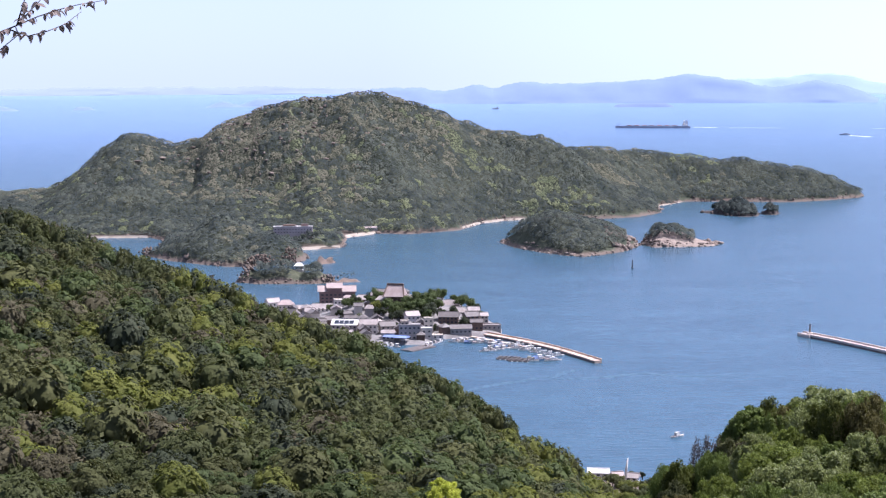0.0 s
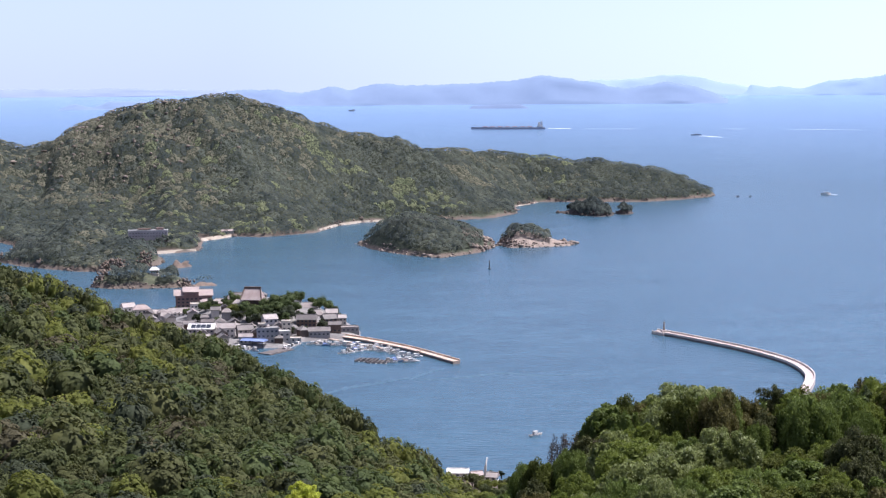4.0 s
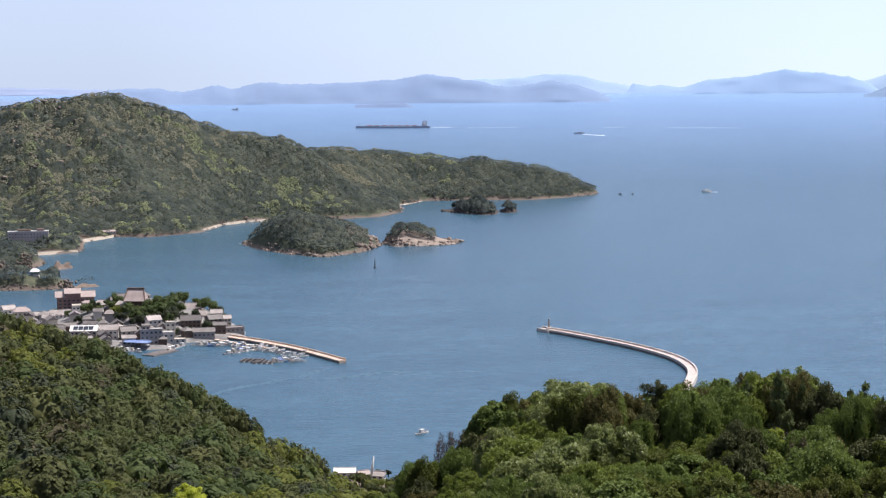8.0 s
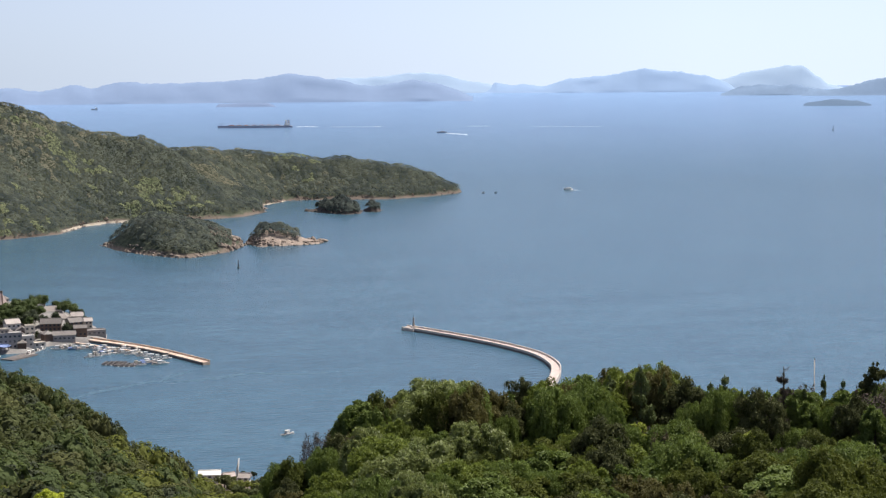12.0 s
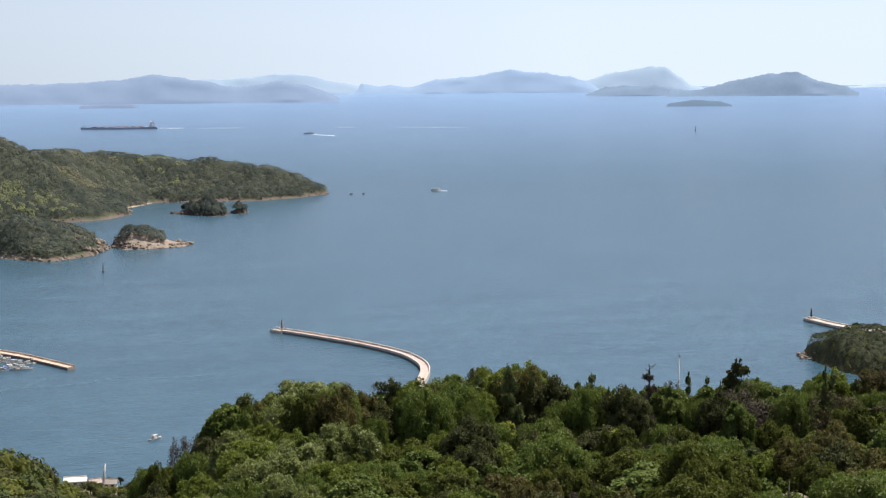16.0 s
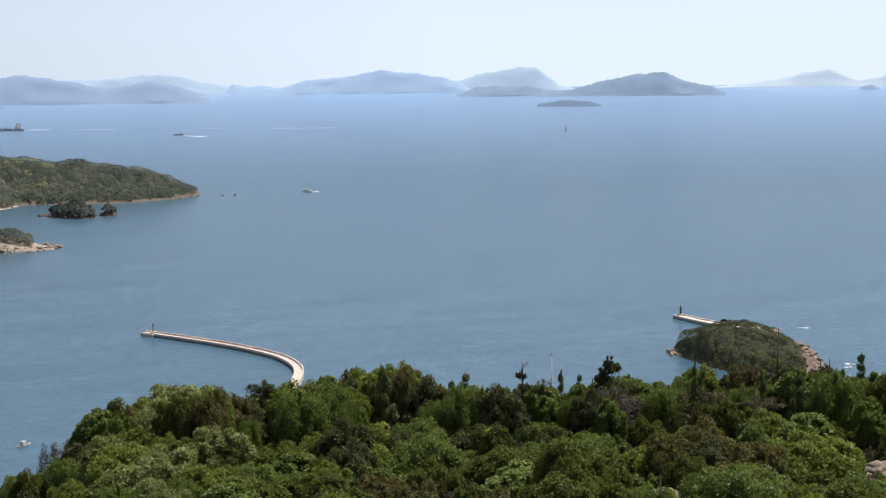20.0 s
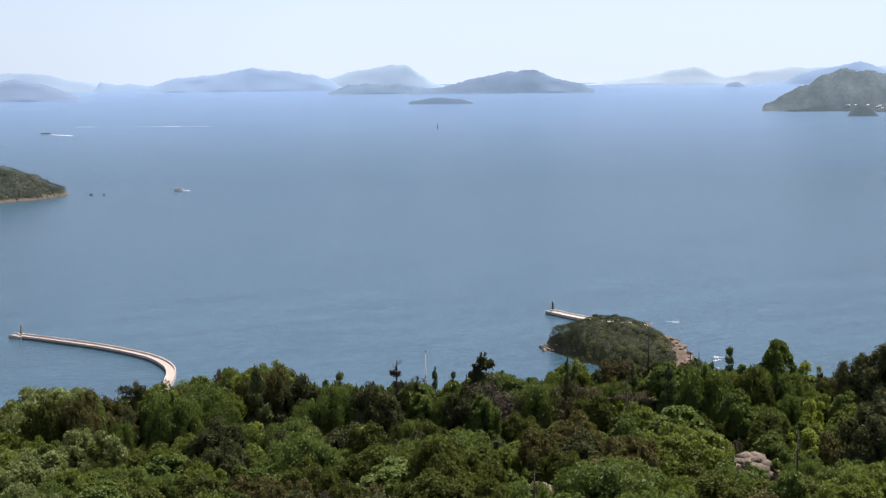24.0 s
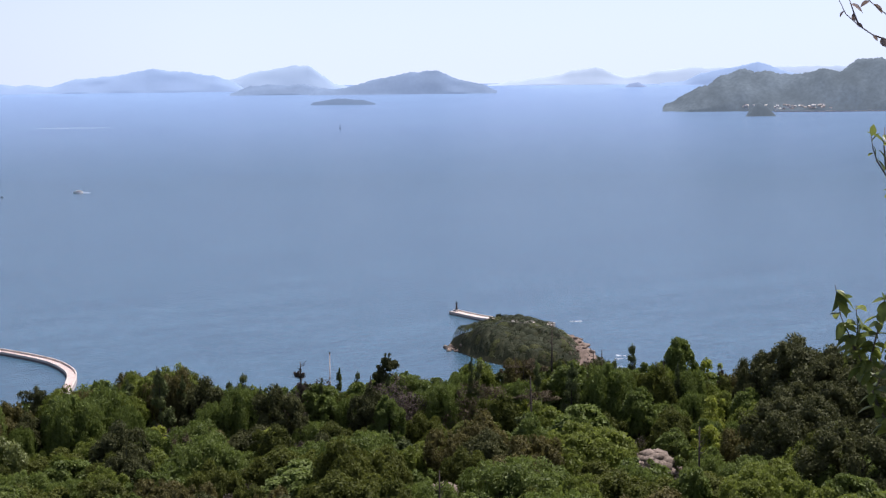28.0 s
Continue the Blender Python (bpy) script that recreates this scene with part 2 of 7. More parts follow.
# dark hulls far out, lightened and blued with haze put into the paint
HULL_HAZED = surface("hazed_hull", (0.30, 0.30, 0.36), (0.37, 0.37, 0.42), 0.05, 0.5, fine=0.15)
HULL_BLUE = surface("blue_hull", (0.12, 0.22, 0.36), (0.2, 0.32, 0.48), 0.3, 0.4, fine=0.1)
DECK = surface("deck", (0.105, 0.09, 0.085), (0.185, 0.163, 0.15), 0.5, 0.7, fine=0.15)
RUST = surface("rust_red", (0.22, 0.08, 0.05), (0.32, 0.13, 0.08), 0.4, 0.7, fine=0.2)
STEEL = surface("dark_steel", (0.05, 0.045, 0.045), (0.11, 0.10, 0.10), 0.6, 0.5, fine=0.2)
FOAM = surface("wake_foam", (0.66, 0.70, 0.76), (0.85, 0.88, 0.92), 0.05, 0.7, fine=0.1)


# ---- mesh helpers ----
def data_from(name, verts, faces, material, smooth=False):
    """A mesh from arrays; faces all have the same number of corners, or are a list."""
    me = bpy.data.meshes.new(name)
    if isinstance(faces, np.ndarray):
        v = np.asarray(verts, dtype=np.float32)
        k = faces.shape[1]
        me.vertices.add(len(v))
        me.vertices.foreach_set("co", v.ravel())
        me.loops.add(faces.size)
        me.loops.foreach_set("vertex_index", faces.ravel().astype(np.int32))
        me.polygons.add(len(faces))
        me.polygons.foreach_set("loop_start", np.arange(0, faces.size, k, dtype=np.int32))
        me.update(calc_edges=True)
    else:
        me.from_pydata([tuple(p) for p in verts], [], faces)
    if smooth:
        me.polygons.foreach_set("use_smooth", np.ones(len(me.polygons), dtype=bool))
    me.materials.append(material)
    me.update()
    return me


def put(name, me, parent=None, m=None):
    ob = new(name, me)
    if parent is not None:
        ob.parent = parent
    if m is not None:
        ob.matrix_basis = m
    return ob


def box(x, y, z, sx, sy, sz, turn=0.0):
    """Corners and faces of a box: centre x, y; foot z; sizes; turned about its own centre."""
    c, s = math.cos(turn), math.sin(turn)
    v = []
    for k in (0, 1):
        for a, b in ((-1, -1), (1, -1), (1, 1), (-1, 1)):
            u, w = a * sx / 2, b * sy / 2
            v.append((x + c * u - s * w, y + s * u + c * w, z + k * sz))
    return v, [(3, 2, 1, 0), (4, 5, 6, 7), (0, 1, 5, 4), (1, 2, 6, 5), (2, 3, 7, 6), (3, 0, 4, 7)]


def merged(*pieces):
    v, f = [], []
    for pv, pf in pieces:
        o = len(v)
        v += list(pv)
        f += [tuple(i + o for i in q) for q in pf]
    return v, f


def tube(points, radii, sides=6):
    """A tapered round limb along points."""
    v, f = [], []
    for i, (p, r) in enumerate(zip(points, radii)):
        a = Vector(points[min(i + 1, len(points) - 1)]) - Vector(points[max(i - 1, 0)])
        q = a.to_track_quat("Z", "Y")
        for k in range(sides):
            w = 2 * math.pi * k / sides
            v.append(tuple(Vector(p) + q @ Vector((r * math.cos(w), r * math.sin(w), 0))))
    for i in range(len(points) - 1):
        for k in range(sides):
            a, b = i * sides + k, i * sides + (k + 1) % sides
            f.append((a, b, b + sides, a + sides))
    f.append(tuple(reversed(range(sides))))
    f.append(tuple(range((len(points) - 1) * sides, len(points) * sides)))
    return v, f


def sweep(points, profile):
    """A closed profile of (offset to the right, height) carried along a path on the water."""
    v, f, k = [], [], len(profile)
    for i, p in enumerate(points):
        a = Vector(points[min(i + 1, len(points) - 1)]) - Vector(points[max(i - 1, 0)])
        r = Vector((a.y, -a.x)).normalized()
        v += [(p[0] + r.x * o, p[1] + r.y * o, h) for o, h in profile]
    for i in range(len(points) - 1):
        for j in range(k):
            a, b = i * k + j, i * k + (j + 1) % k
            f.append((a, b, b + k, a + k))
    f.append(tuple(reversed(range(k))))
    f.append(tuple(range((len(points) - 1) * k, len(points) * k)))
    return v, f


def smooth_path(points, steps=8):
    """Catmull-Rom curve through points."""
    p = [np.array(q, float) for q in points]
    p = [2 * p[0] - p[1], *p, 2 * p[-1] - p[-2]]
    out = []
    for a, b, c, d in zip(p, p[1:], p[2:], p[3:]):
        for i in range(steps):
            t = i / steps
            out.append(tuple(0.5 * (2 * b + (c - a) * t + (2 * a - 5 * b + 4 * c - d) * t * t + (3 * b - a - 3 * c + d) * t ** 3)))
    return out + [tuple(p[-2])]


def part(name, piece, material, parent, label="", smooth=False):
    """One mesh under a thing or a part."""
    ob = put(name, data_from(name, piece[0], piece[1], material, smooth), parent)
    return tagged(ob, label) if label else ob


def thing(name, m, label, category, group="", kind=""):
    ob = put(name, None, None, m)
    ob.empty_display_size = 0.5
    return tagged(ob, label, category, group, kind)


def value_noise(x, y, scale, seed=0):
    """Smooth noise of arrays, about -1 to 1."""
    x, y = np.asarray(x, float) / scale, np.asarray(y, float) / scale
    ix, iy = np.floor(x), np.floor(y)
    fx, fy = x - ix, y - iy
    fx, fy = fx * fx * (3 - 2 * fx), fy * fy * (3 - 2 * fy)

    def h(a, b):
        s = np.sin(a * 127.1 + b * 311.7 + seed * 74.7) * 43758.5453
        return 2 * (s - np.floor(s)) - 1
    return (h(ix, iy) * (1 - fx) + h(ix + 1, iy) * fx) * (1 - fy) + (h(ix, iy + 1) * (1 - fx) + h(ix + 1, iy + 1) * fx) * fy


def step01(a, b, x):
    t = np.clip((np.asarray(x, float) - a) / (b - a), 0, 1)
    return t * t * (3 - 2 * t)


def polar(az, r, z):
    return r * math.sin(radians(az)), r * math.cos(radians(az)), z


# ---- sea: one sheet to the horizon, which lies at the far rim ----
SEA_FLAT, SEA_RIM, RIM_Z = 2600.0, 4950.0, 138.0


def sea_z(r):
    return RIM_Z * np.clip((np.asarray(r, float) - SEA_FLAT) / (SEA_RIM - SEA_FLAT), 0, None) ** 2


def sea_at(az, el):
    """Distance and height at which the sight line of that bearing and elevation meets the sea."""
    r = np.linspace(300, SEA_RIM, 20000)
    i = int(np.argmax(EYE + r * math.tan(radians(el)) - sea_z(r) < 0))
    return float(r[i]), float(sea_z(r[i]))


def build_sea():
    n = 360
    a = np.linspace(0, 2 * np.pi, n, endpoint=False)
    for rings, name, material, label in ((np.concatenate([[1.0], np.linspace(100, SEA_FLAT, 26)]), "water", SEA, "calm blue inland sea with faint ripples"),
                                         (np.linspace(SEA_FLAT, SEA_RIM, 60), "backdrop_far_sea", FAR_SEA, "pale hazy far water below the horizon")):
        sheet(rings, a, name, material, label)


def sheet(rings, a, name, material, label):
    n = len(a)
    v = np.stack([np.outer(rings, np.sin(a)), np.outer(rings, np.cos(a)), np.repeat(sea_z(rings)[:, None], n, 1)], -1).reshape(-1, 3)
    i, j = np.meshgrid(np.arange(len(rings) - 1), np.arange(n), indexing="ij")
    k = (j + 1) % n
    f = np.stack([i * n + j, (i + 1) * n + j, (i + 1) * n + k, i * n + k], -1).reshape(-1, 4)[:, ::-1]
    tagged(put(name, data_from(name, v, f, material, True)), label, "sea", kind="structure")


# haze over the far water, painted as emission that grows towards the horizon
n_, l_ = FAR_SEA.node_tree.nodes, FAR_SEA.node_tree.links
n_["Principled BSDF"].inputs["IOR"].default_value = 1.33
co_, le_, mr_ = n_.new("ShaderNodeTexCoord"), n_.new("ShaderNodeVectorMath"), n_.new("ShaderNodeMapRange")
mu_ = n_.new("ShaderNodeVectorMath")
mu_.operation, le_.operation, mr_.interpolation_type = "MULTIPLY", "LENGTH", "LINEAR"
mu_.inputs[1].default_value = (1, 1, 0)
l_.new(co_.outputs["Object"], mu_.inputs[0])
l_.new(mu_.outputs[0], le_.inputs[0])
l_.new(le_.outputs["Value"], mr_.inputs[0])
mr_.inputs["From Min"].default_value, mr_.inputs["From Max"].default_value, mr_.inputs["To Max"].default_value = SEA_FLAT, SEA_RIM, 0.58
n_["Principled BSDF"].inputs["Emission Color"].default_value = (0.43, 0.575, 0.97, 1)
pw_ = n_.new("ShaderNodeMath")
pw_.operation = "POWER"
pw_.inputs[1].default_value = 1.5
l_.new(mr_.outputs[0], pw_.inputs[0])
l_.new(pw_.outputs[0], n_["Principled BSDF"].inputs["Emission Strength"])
build_sea()


# ---- far land behind the sea ----
def far_ridge(name, crest, foot_r, depth, material, label, seed, rough=0.022, relief=0.05):
    """A range of hills: crest as (bearing, elevation) of its tops and dips seen from the lookout."""
    az = np.arange(crest[0][0], crest[-1][0], 0.022)
    ca, ce = [c[0] for c in crest], [c[1] for c in crest]
    # rounded interpolation through tops and dips
    i = np.clip(np.searchsorted(ca, az) - 1, 0, len(ca) - 2)
    ca, ce = np.array(ca), np.array(ce)
    t = (az - ca[i]) / (ca[i + 1] - ca[i])
    t = 0.55 * t + 0.45 * t * t * (3 - 2 * t)
    el = ce[i] * (1 - t) + ce[i + 1] * t
    body = el + rough * value_noise(az, az * 0, 0.35, seed)
    el = body + 0.6 * rough * value_noise(az, az * 0, 0.11, seed + 1) + 0.45 * rough * value_noise(az, az * 0, 0.045, seed + 2)
    rows_r = np.array([0.0, 0.06, 0.12, 0.2, 0.3, 0.4, 0.5, 0.62, 0.75, 0.88, 1.0, 1.6])
    rows_h = np.array([-0.06, 0.08, 0.16, 0.28, 0.42, 0.54, 0.66, 0.78, 0.88, 0.95, 1.0, 0.1])
    foot = sea_z(foot_r)
    V = []
    for rr, hh in zip(rows_r, rows_h):
        r = foot_r + depth * rr
        top = EYE + (foot_r + depth) * np.tan(np.radians(el if rr > 0.95 else body))
        h = foot + (top - foot) * hh
        if 0 < rr < 1:
            h = h + (top - foot) * relief * (value_noise(az + 0.5 * rr, az * 0 + rr * 1.2, 0.8, seed + 5) + 0.25 * value_noise(az, az * 0 + rr * 2.5, 0.22, seed + 6)) * min(1, 2.5 * (1 - rr))
            r = r + depth * 0.10 * value_noise(az, az * 0 + rr * 2.2, 0.8, seed + 9)
        ra = np.radians(az)
        V.append(np.stack([r * np.sin(ra), r * np.cos(ra), h + az * 0], -1))
    V = np.stack(V)
    k, n = V.shape[:2]
    i, j = np.meshgrid(np.arange(k - 1), np.arange(n - 1), indexing="ij")
    f = np.stack([i * n + j, i * n + j + 1, (i + 1) * n + j + 1, (i + 1) * n + j], -1).reshape(-1, 4)
    ob = put(name, data_from(name, V.reshape(-1, 3), f, material, True))
    return tagged(ob, label, "far hills", kind="structure")


# paler tones paint thicker haze over farther land
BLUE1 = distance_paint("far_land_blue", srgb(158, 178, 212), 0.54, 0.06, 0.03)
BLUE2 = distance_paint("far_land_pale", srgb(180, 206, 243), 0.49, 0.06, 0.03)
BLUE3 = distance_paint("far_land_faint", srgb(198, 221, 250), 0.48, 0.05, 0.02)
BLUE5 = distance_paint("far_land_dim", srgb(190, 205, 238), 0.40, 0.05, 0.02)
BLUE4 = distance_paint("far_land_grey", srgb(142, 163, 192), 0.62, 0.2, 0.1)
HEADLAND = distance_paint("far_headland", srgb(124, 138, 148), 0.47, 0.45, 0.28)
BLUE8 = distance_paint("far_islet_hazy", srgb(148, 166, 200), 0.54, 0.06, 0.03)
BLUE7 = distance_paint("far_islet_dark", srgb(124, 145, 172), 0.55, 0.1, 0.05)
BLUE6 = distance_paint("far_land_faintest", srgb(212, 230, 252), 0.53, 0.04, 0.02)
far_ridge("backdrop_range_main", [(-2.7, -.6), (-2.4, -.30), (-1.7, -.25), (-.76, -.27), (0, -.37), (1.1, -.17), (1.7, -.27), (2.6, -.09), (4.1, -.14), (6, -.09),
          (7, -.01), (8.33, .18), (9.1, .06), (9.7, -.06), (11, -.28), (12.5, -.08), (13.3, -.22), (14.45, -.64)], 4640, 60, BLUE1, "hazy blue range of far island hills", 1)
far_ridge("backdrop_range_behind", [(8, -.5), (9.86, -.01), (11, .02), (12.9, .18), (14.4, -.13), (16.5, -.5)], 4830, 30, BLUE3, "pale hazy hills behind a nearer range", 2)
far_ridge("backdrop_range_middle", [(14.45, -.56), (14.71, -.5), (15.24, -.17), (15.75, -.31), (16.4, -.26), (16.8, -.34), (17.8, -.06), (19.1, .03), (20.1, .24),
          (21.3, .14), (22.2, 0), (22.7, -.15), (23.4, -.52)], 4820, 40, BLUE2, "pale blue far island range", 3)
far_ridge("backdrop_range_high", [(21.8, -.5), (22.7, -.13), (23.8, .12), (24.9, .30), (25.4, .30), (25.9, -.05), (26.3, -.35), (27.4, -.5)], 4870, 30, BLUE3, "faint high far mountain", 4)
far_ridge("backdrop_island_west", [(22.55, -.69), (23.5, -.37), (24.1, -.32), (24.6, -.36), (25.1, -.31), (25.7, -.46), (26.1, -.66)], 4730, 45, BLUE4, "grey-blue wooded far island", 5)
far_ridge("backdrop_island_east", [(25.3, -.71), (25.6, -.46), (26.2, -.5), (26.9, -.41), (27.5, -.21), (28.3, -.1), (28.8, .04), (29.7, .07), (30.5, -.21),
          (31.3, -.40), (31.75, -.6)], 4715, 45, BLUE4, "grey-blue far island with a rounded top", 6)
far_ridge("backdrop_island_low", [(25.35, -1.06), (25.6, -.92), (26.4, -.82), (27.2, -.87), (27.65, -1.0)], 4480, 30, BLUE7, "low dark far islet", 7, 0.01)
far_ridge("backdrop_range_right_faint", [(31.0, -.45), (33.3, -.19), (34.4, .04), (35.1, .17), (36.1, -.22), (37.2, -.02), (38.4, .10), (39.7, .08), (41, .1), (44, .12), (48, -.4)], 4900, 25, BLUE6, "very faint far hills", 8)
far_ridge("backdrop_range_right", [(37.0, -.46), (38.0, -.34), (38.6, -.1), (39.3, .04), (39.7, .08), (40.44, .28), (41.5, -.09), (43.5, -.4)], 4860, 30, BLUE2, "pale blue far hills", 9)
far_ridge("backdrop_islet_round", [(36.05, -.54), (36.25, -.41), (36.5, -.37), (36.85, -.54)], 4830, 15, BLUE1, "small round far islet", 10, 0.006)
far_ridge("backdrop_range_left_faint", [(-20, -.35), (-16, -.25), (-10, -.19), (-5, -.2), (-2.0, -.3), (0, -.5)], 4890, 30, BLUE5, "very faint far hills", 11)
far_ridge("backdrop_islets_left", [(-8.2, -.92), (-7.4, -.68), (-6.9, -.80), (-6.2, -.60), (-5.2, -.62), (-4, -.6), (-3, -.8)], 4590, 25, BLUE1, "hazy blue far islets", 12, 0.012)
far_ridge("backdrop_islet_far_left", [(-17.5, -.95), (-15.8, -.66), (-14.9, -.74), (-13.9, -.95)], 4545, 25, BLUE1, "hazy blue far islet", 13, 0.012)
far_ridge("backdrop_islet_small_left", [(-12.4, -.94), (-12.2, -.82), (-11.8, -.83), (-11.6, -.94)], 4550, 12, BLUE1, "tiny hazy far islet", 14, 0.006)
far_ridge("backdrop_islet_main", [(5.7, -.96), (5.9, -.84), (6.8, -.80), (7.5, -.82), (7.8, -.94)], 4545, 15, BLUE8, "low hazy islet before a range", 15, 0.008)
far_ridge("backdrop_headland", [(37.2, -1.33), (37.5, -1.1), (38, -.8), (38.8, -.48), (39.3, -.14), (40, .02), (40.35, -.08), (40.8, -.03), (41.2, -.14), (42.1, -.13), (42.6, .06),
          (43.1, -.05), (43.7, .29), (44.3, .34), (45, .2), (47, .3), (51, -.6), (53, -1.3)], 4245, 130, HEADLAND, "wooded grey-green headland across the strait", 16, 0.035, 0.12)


# ---- islands of the strait ----
def inside(poly, x, y):
    p = np.array(poly, float)
    r = np.zeros(x.shape, bool)
    for (x0, y0), (x1, y1) in zip(p, np.roll(p, -1, 0)):
        c = (y0 > y) != (y1 > y)
        with np.errstate(divide="ignore", invalid="ignore"):
            r ^= c & (x < (x1 - x0) * (y - y0) / (y1 - y0) + x0)
    return r


def coast_distance(poly, x, y):
    """Signed distance to the coast, positive on land."""
    p = np.array(poly, float)
    d = np.full(x.shape, 1e9)
    for a, b in zip(p, np.roll(p, -1, 0)):
        ab = b - a
        t = np.clip(((x - a[0]) * ab[0] + (y - a[1]) * ab[1]) / (ab @ ab), 0, 1)
        d = np.minimum(d, np.hypot(x - a[0] - t * ab[0], y - a[1] - t * ab[1]))
    return np.where(inside(poly, x, y), d, -d)


class Island:
    def __init__(self, coast, hills, shore, wobble, seed, low=1.5, bluff=0.0, flats=(), gully=0.0, gully_to=(2000, 2110)):
        self.coast, self.hills, self.shore, self.wobble, self.seed, self.low = coast, hills, shore, wobble, seed, low
        self.bluff, self.flats, self.gully, self.gully_to = bluff, flats, gully, gully_to

    def height(self, x, y):
        x, y = np.asarray(x, float), np.asarray(y, float)
        h = np.zeros(x.shape)
        for hx, hy, top, sx, sy in self.hills:
            g = top * np.exp(-((x - hx) / sx) ** 2 - ((y - hy) / sy) ** 2)
            h = h + np.maximum(g, 0) ** 3
        h = h ** (1 / 3)
        d = coast_distance(self.coast, x, y)
        rise = 1 - np.exp(-np.clip(d, 0, None) / self.shore)
        h = h * rise + self.wobble * rise * (0.6 - 2.0 * np.abs(value_noise(x + 0.3 * y, y, 95, self.seed)) + 0.6 * value_noise(x, y, 40, self.seed + 2) + 0.3 * value_noise(x, y, 18, self.seed + 1)) * np.clip(h / 60, 0.15, 1)
        c = np.clip(d, 0, None)
        if self.gully:
            # worn stream beds that run down the seaward face and die out below the tops
            bend = x + 26 * value_noise(x, y, 120, self.seed + 11)
            cutting = 1 - np.clip(np.abs(value_noise(bend, y * 0.32, 85, self.seed + 12)) / 0.34, 0, 1)
            spur = 0.6 * value_noise(bend, y * 0.4, 48, self.seed + 13)
            h = h - self.gully * (cutting - spur) * step01(0, 30, h) * (1 - step01(*self.gully_to, y)) * step01(10, 60, c)
        if self.bluff:
            keep = 0.45 + 0.55 * value_noise(x, y, 55, self.seed + 14)
            for fx, fy, fr in self.flats:
                keep = keep * step01(fr * 0.6, fr * 1.4, np.hypot(x - fx, y - fy))
            h = h + self.bluff * np.clip(keep, 0, 1) * (1 - np.exp(-c / 5.0)) * np.exp(-c / 55.0)
        return np.where(d > 0, self.low * np.clip(d / 4, 0, 1) + h, np.clip(d * 0.4, -6, 0)) - 0.3

    def build(self, name, step, label, material):
        p = np.array(self.coast)
        xs = np.arange(p[:, 0].min() - 12, p[:, 0].max() + 12, step)
        ys = np.arange(p[:, 1].min() - 12, p[:, 1].max() + 12, step)
        X, Y = np.meshgrid(xs, ys)
        Z = self.height(X, Y)
        n = len(xs)
        i, j = np.meshgrid(np.arange(len(ys) - 1), np.arange(n - 1), indexing="ij")
        f = np.stack([i * n + j, i * n + j + 1, (i + 1) * n + j + 1, (i + 1) * n + j], -1).reshape(-1, 4)
        keep = (Z.ravel()[f] > -4).any(1)
        ob = put(name, data_from(name, np.stack([X, Y, Z], -1).reshape(-1, 3), f[keep], material, True))
        return tagged(ob, label, "island", kind="structure")


def unit_sphere(sub):
    bm = bmesh.new()
    bmesh.ops.create_icosphere(bm, subdivisions=sub, radius=1)
    bm.verts.ensure_lookup_table()
    v = np.array([q.co for q in bm.verts])
    f = np.array([[q.index for q in p.verts] for p in bm.faces])
    bm.free()
    return v, f


BALL, BALL_F = unit_sphere(2)
SMALL, SMALL_F = unit_sphere(1)


def clumps(x, y, z, size, tall, shape=(BALL, BALL_F), ragged=0.28):
    """Many ragged crowns or boulders in one set of arrays."""
    bv, bf = shape
    n, k = len(x), len(bv)
    v = np.repeat(bv[None], n, 0) * (1 + ragged * rng.standard_normal((n, k, 1)).clip(-1.6, 1.6))
    a = rng.uniform(0, 2 * np.pi, n)
    c, s = np.cos(a)[:, None], np.sin(a)[:, None]
    vx, vy = v[..., 0] * c - v[..., 1] * s, v[..., 0] * s + v[..., 1] * c
    size, tall = np.broadcast_to(size, n)[:, None], np.broadcast_to(tall, n)[:, None]
    out = np.stack([x[:, None] + vx * size, y[:, None] + vy * size, z[:, None] + v[..., 2] * tall], -1).reshape(-1, 3)
    f = (bf[None] + (np.arange(n) * k)[:, None, None]).reshape(-1, bf.shape[1])
    return out, f


def grid_hash(a, b, seed):
    s = np.sin(a * 127.1 + b * 311.7 + seed * 74.7) * 43758.5453
    return s - np.floor(s)


def crown_field(x, y, spacing, seed):
    """Rounded tree crowns on a jittered grid: height of the canopy over its foot and two random numbers of the crown."""
    ix, iy = np.floor(x / spacing), np.floor(y / spacing)
    best, r1, r2 = np.zeros(x.shape), np.zeros(x.shape), np.zeros(x.shape)
    for dx in (-1, 0, 1):
        for dy in (-1, 0, 1):
            a, b = ix + dx, iy + dy
            cx, cy = (a + 0.1 + 0.8 * grid_hash(a, b, seed)) * spacing, (b + 0.1 + 0.8 * grid_hash(a, b, seed + 1)) * spacing
            h = grid_hash(a, b, seed + 2)
            rad = spacing * (0.52 + 0.42 * h)
            top = rad * np.sqrt(np.clip(1 - ((x - cx) ** 2 + (y - cy) ** 2) / rad ** 2, 0, 1)) * (0.8 + 0.5 * grid_hash(a, b, seed + 3))
            m = top > best
            best, r1, r2 = np.where(m, top, best), np.where(m, grid_hash(a, b, seed + 4), r1), np.where(m, grid_hash(a, b, seed + 5), r2)
    return best, r1, r2


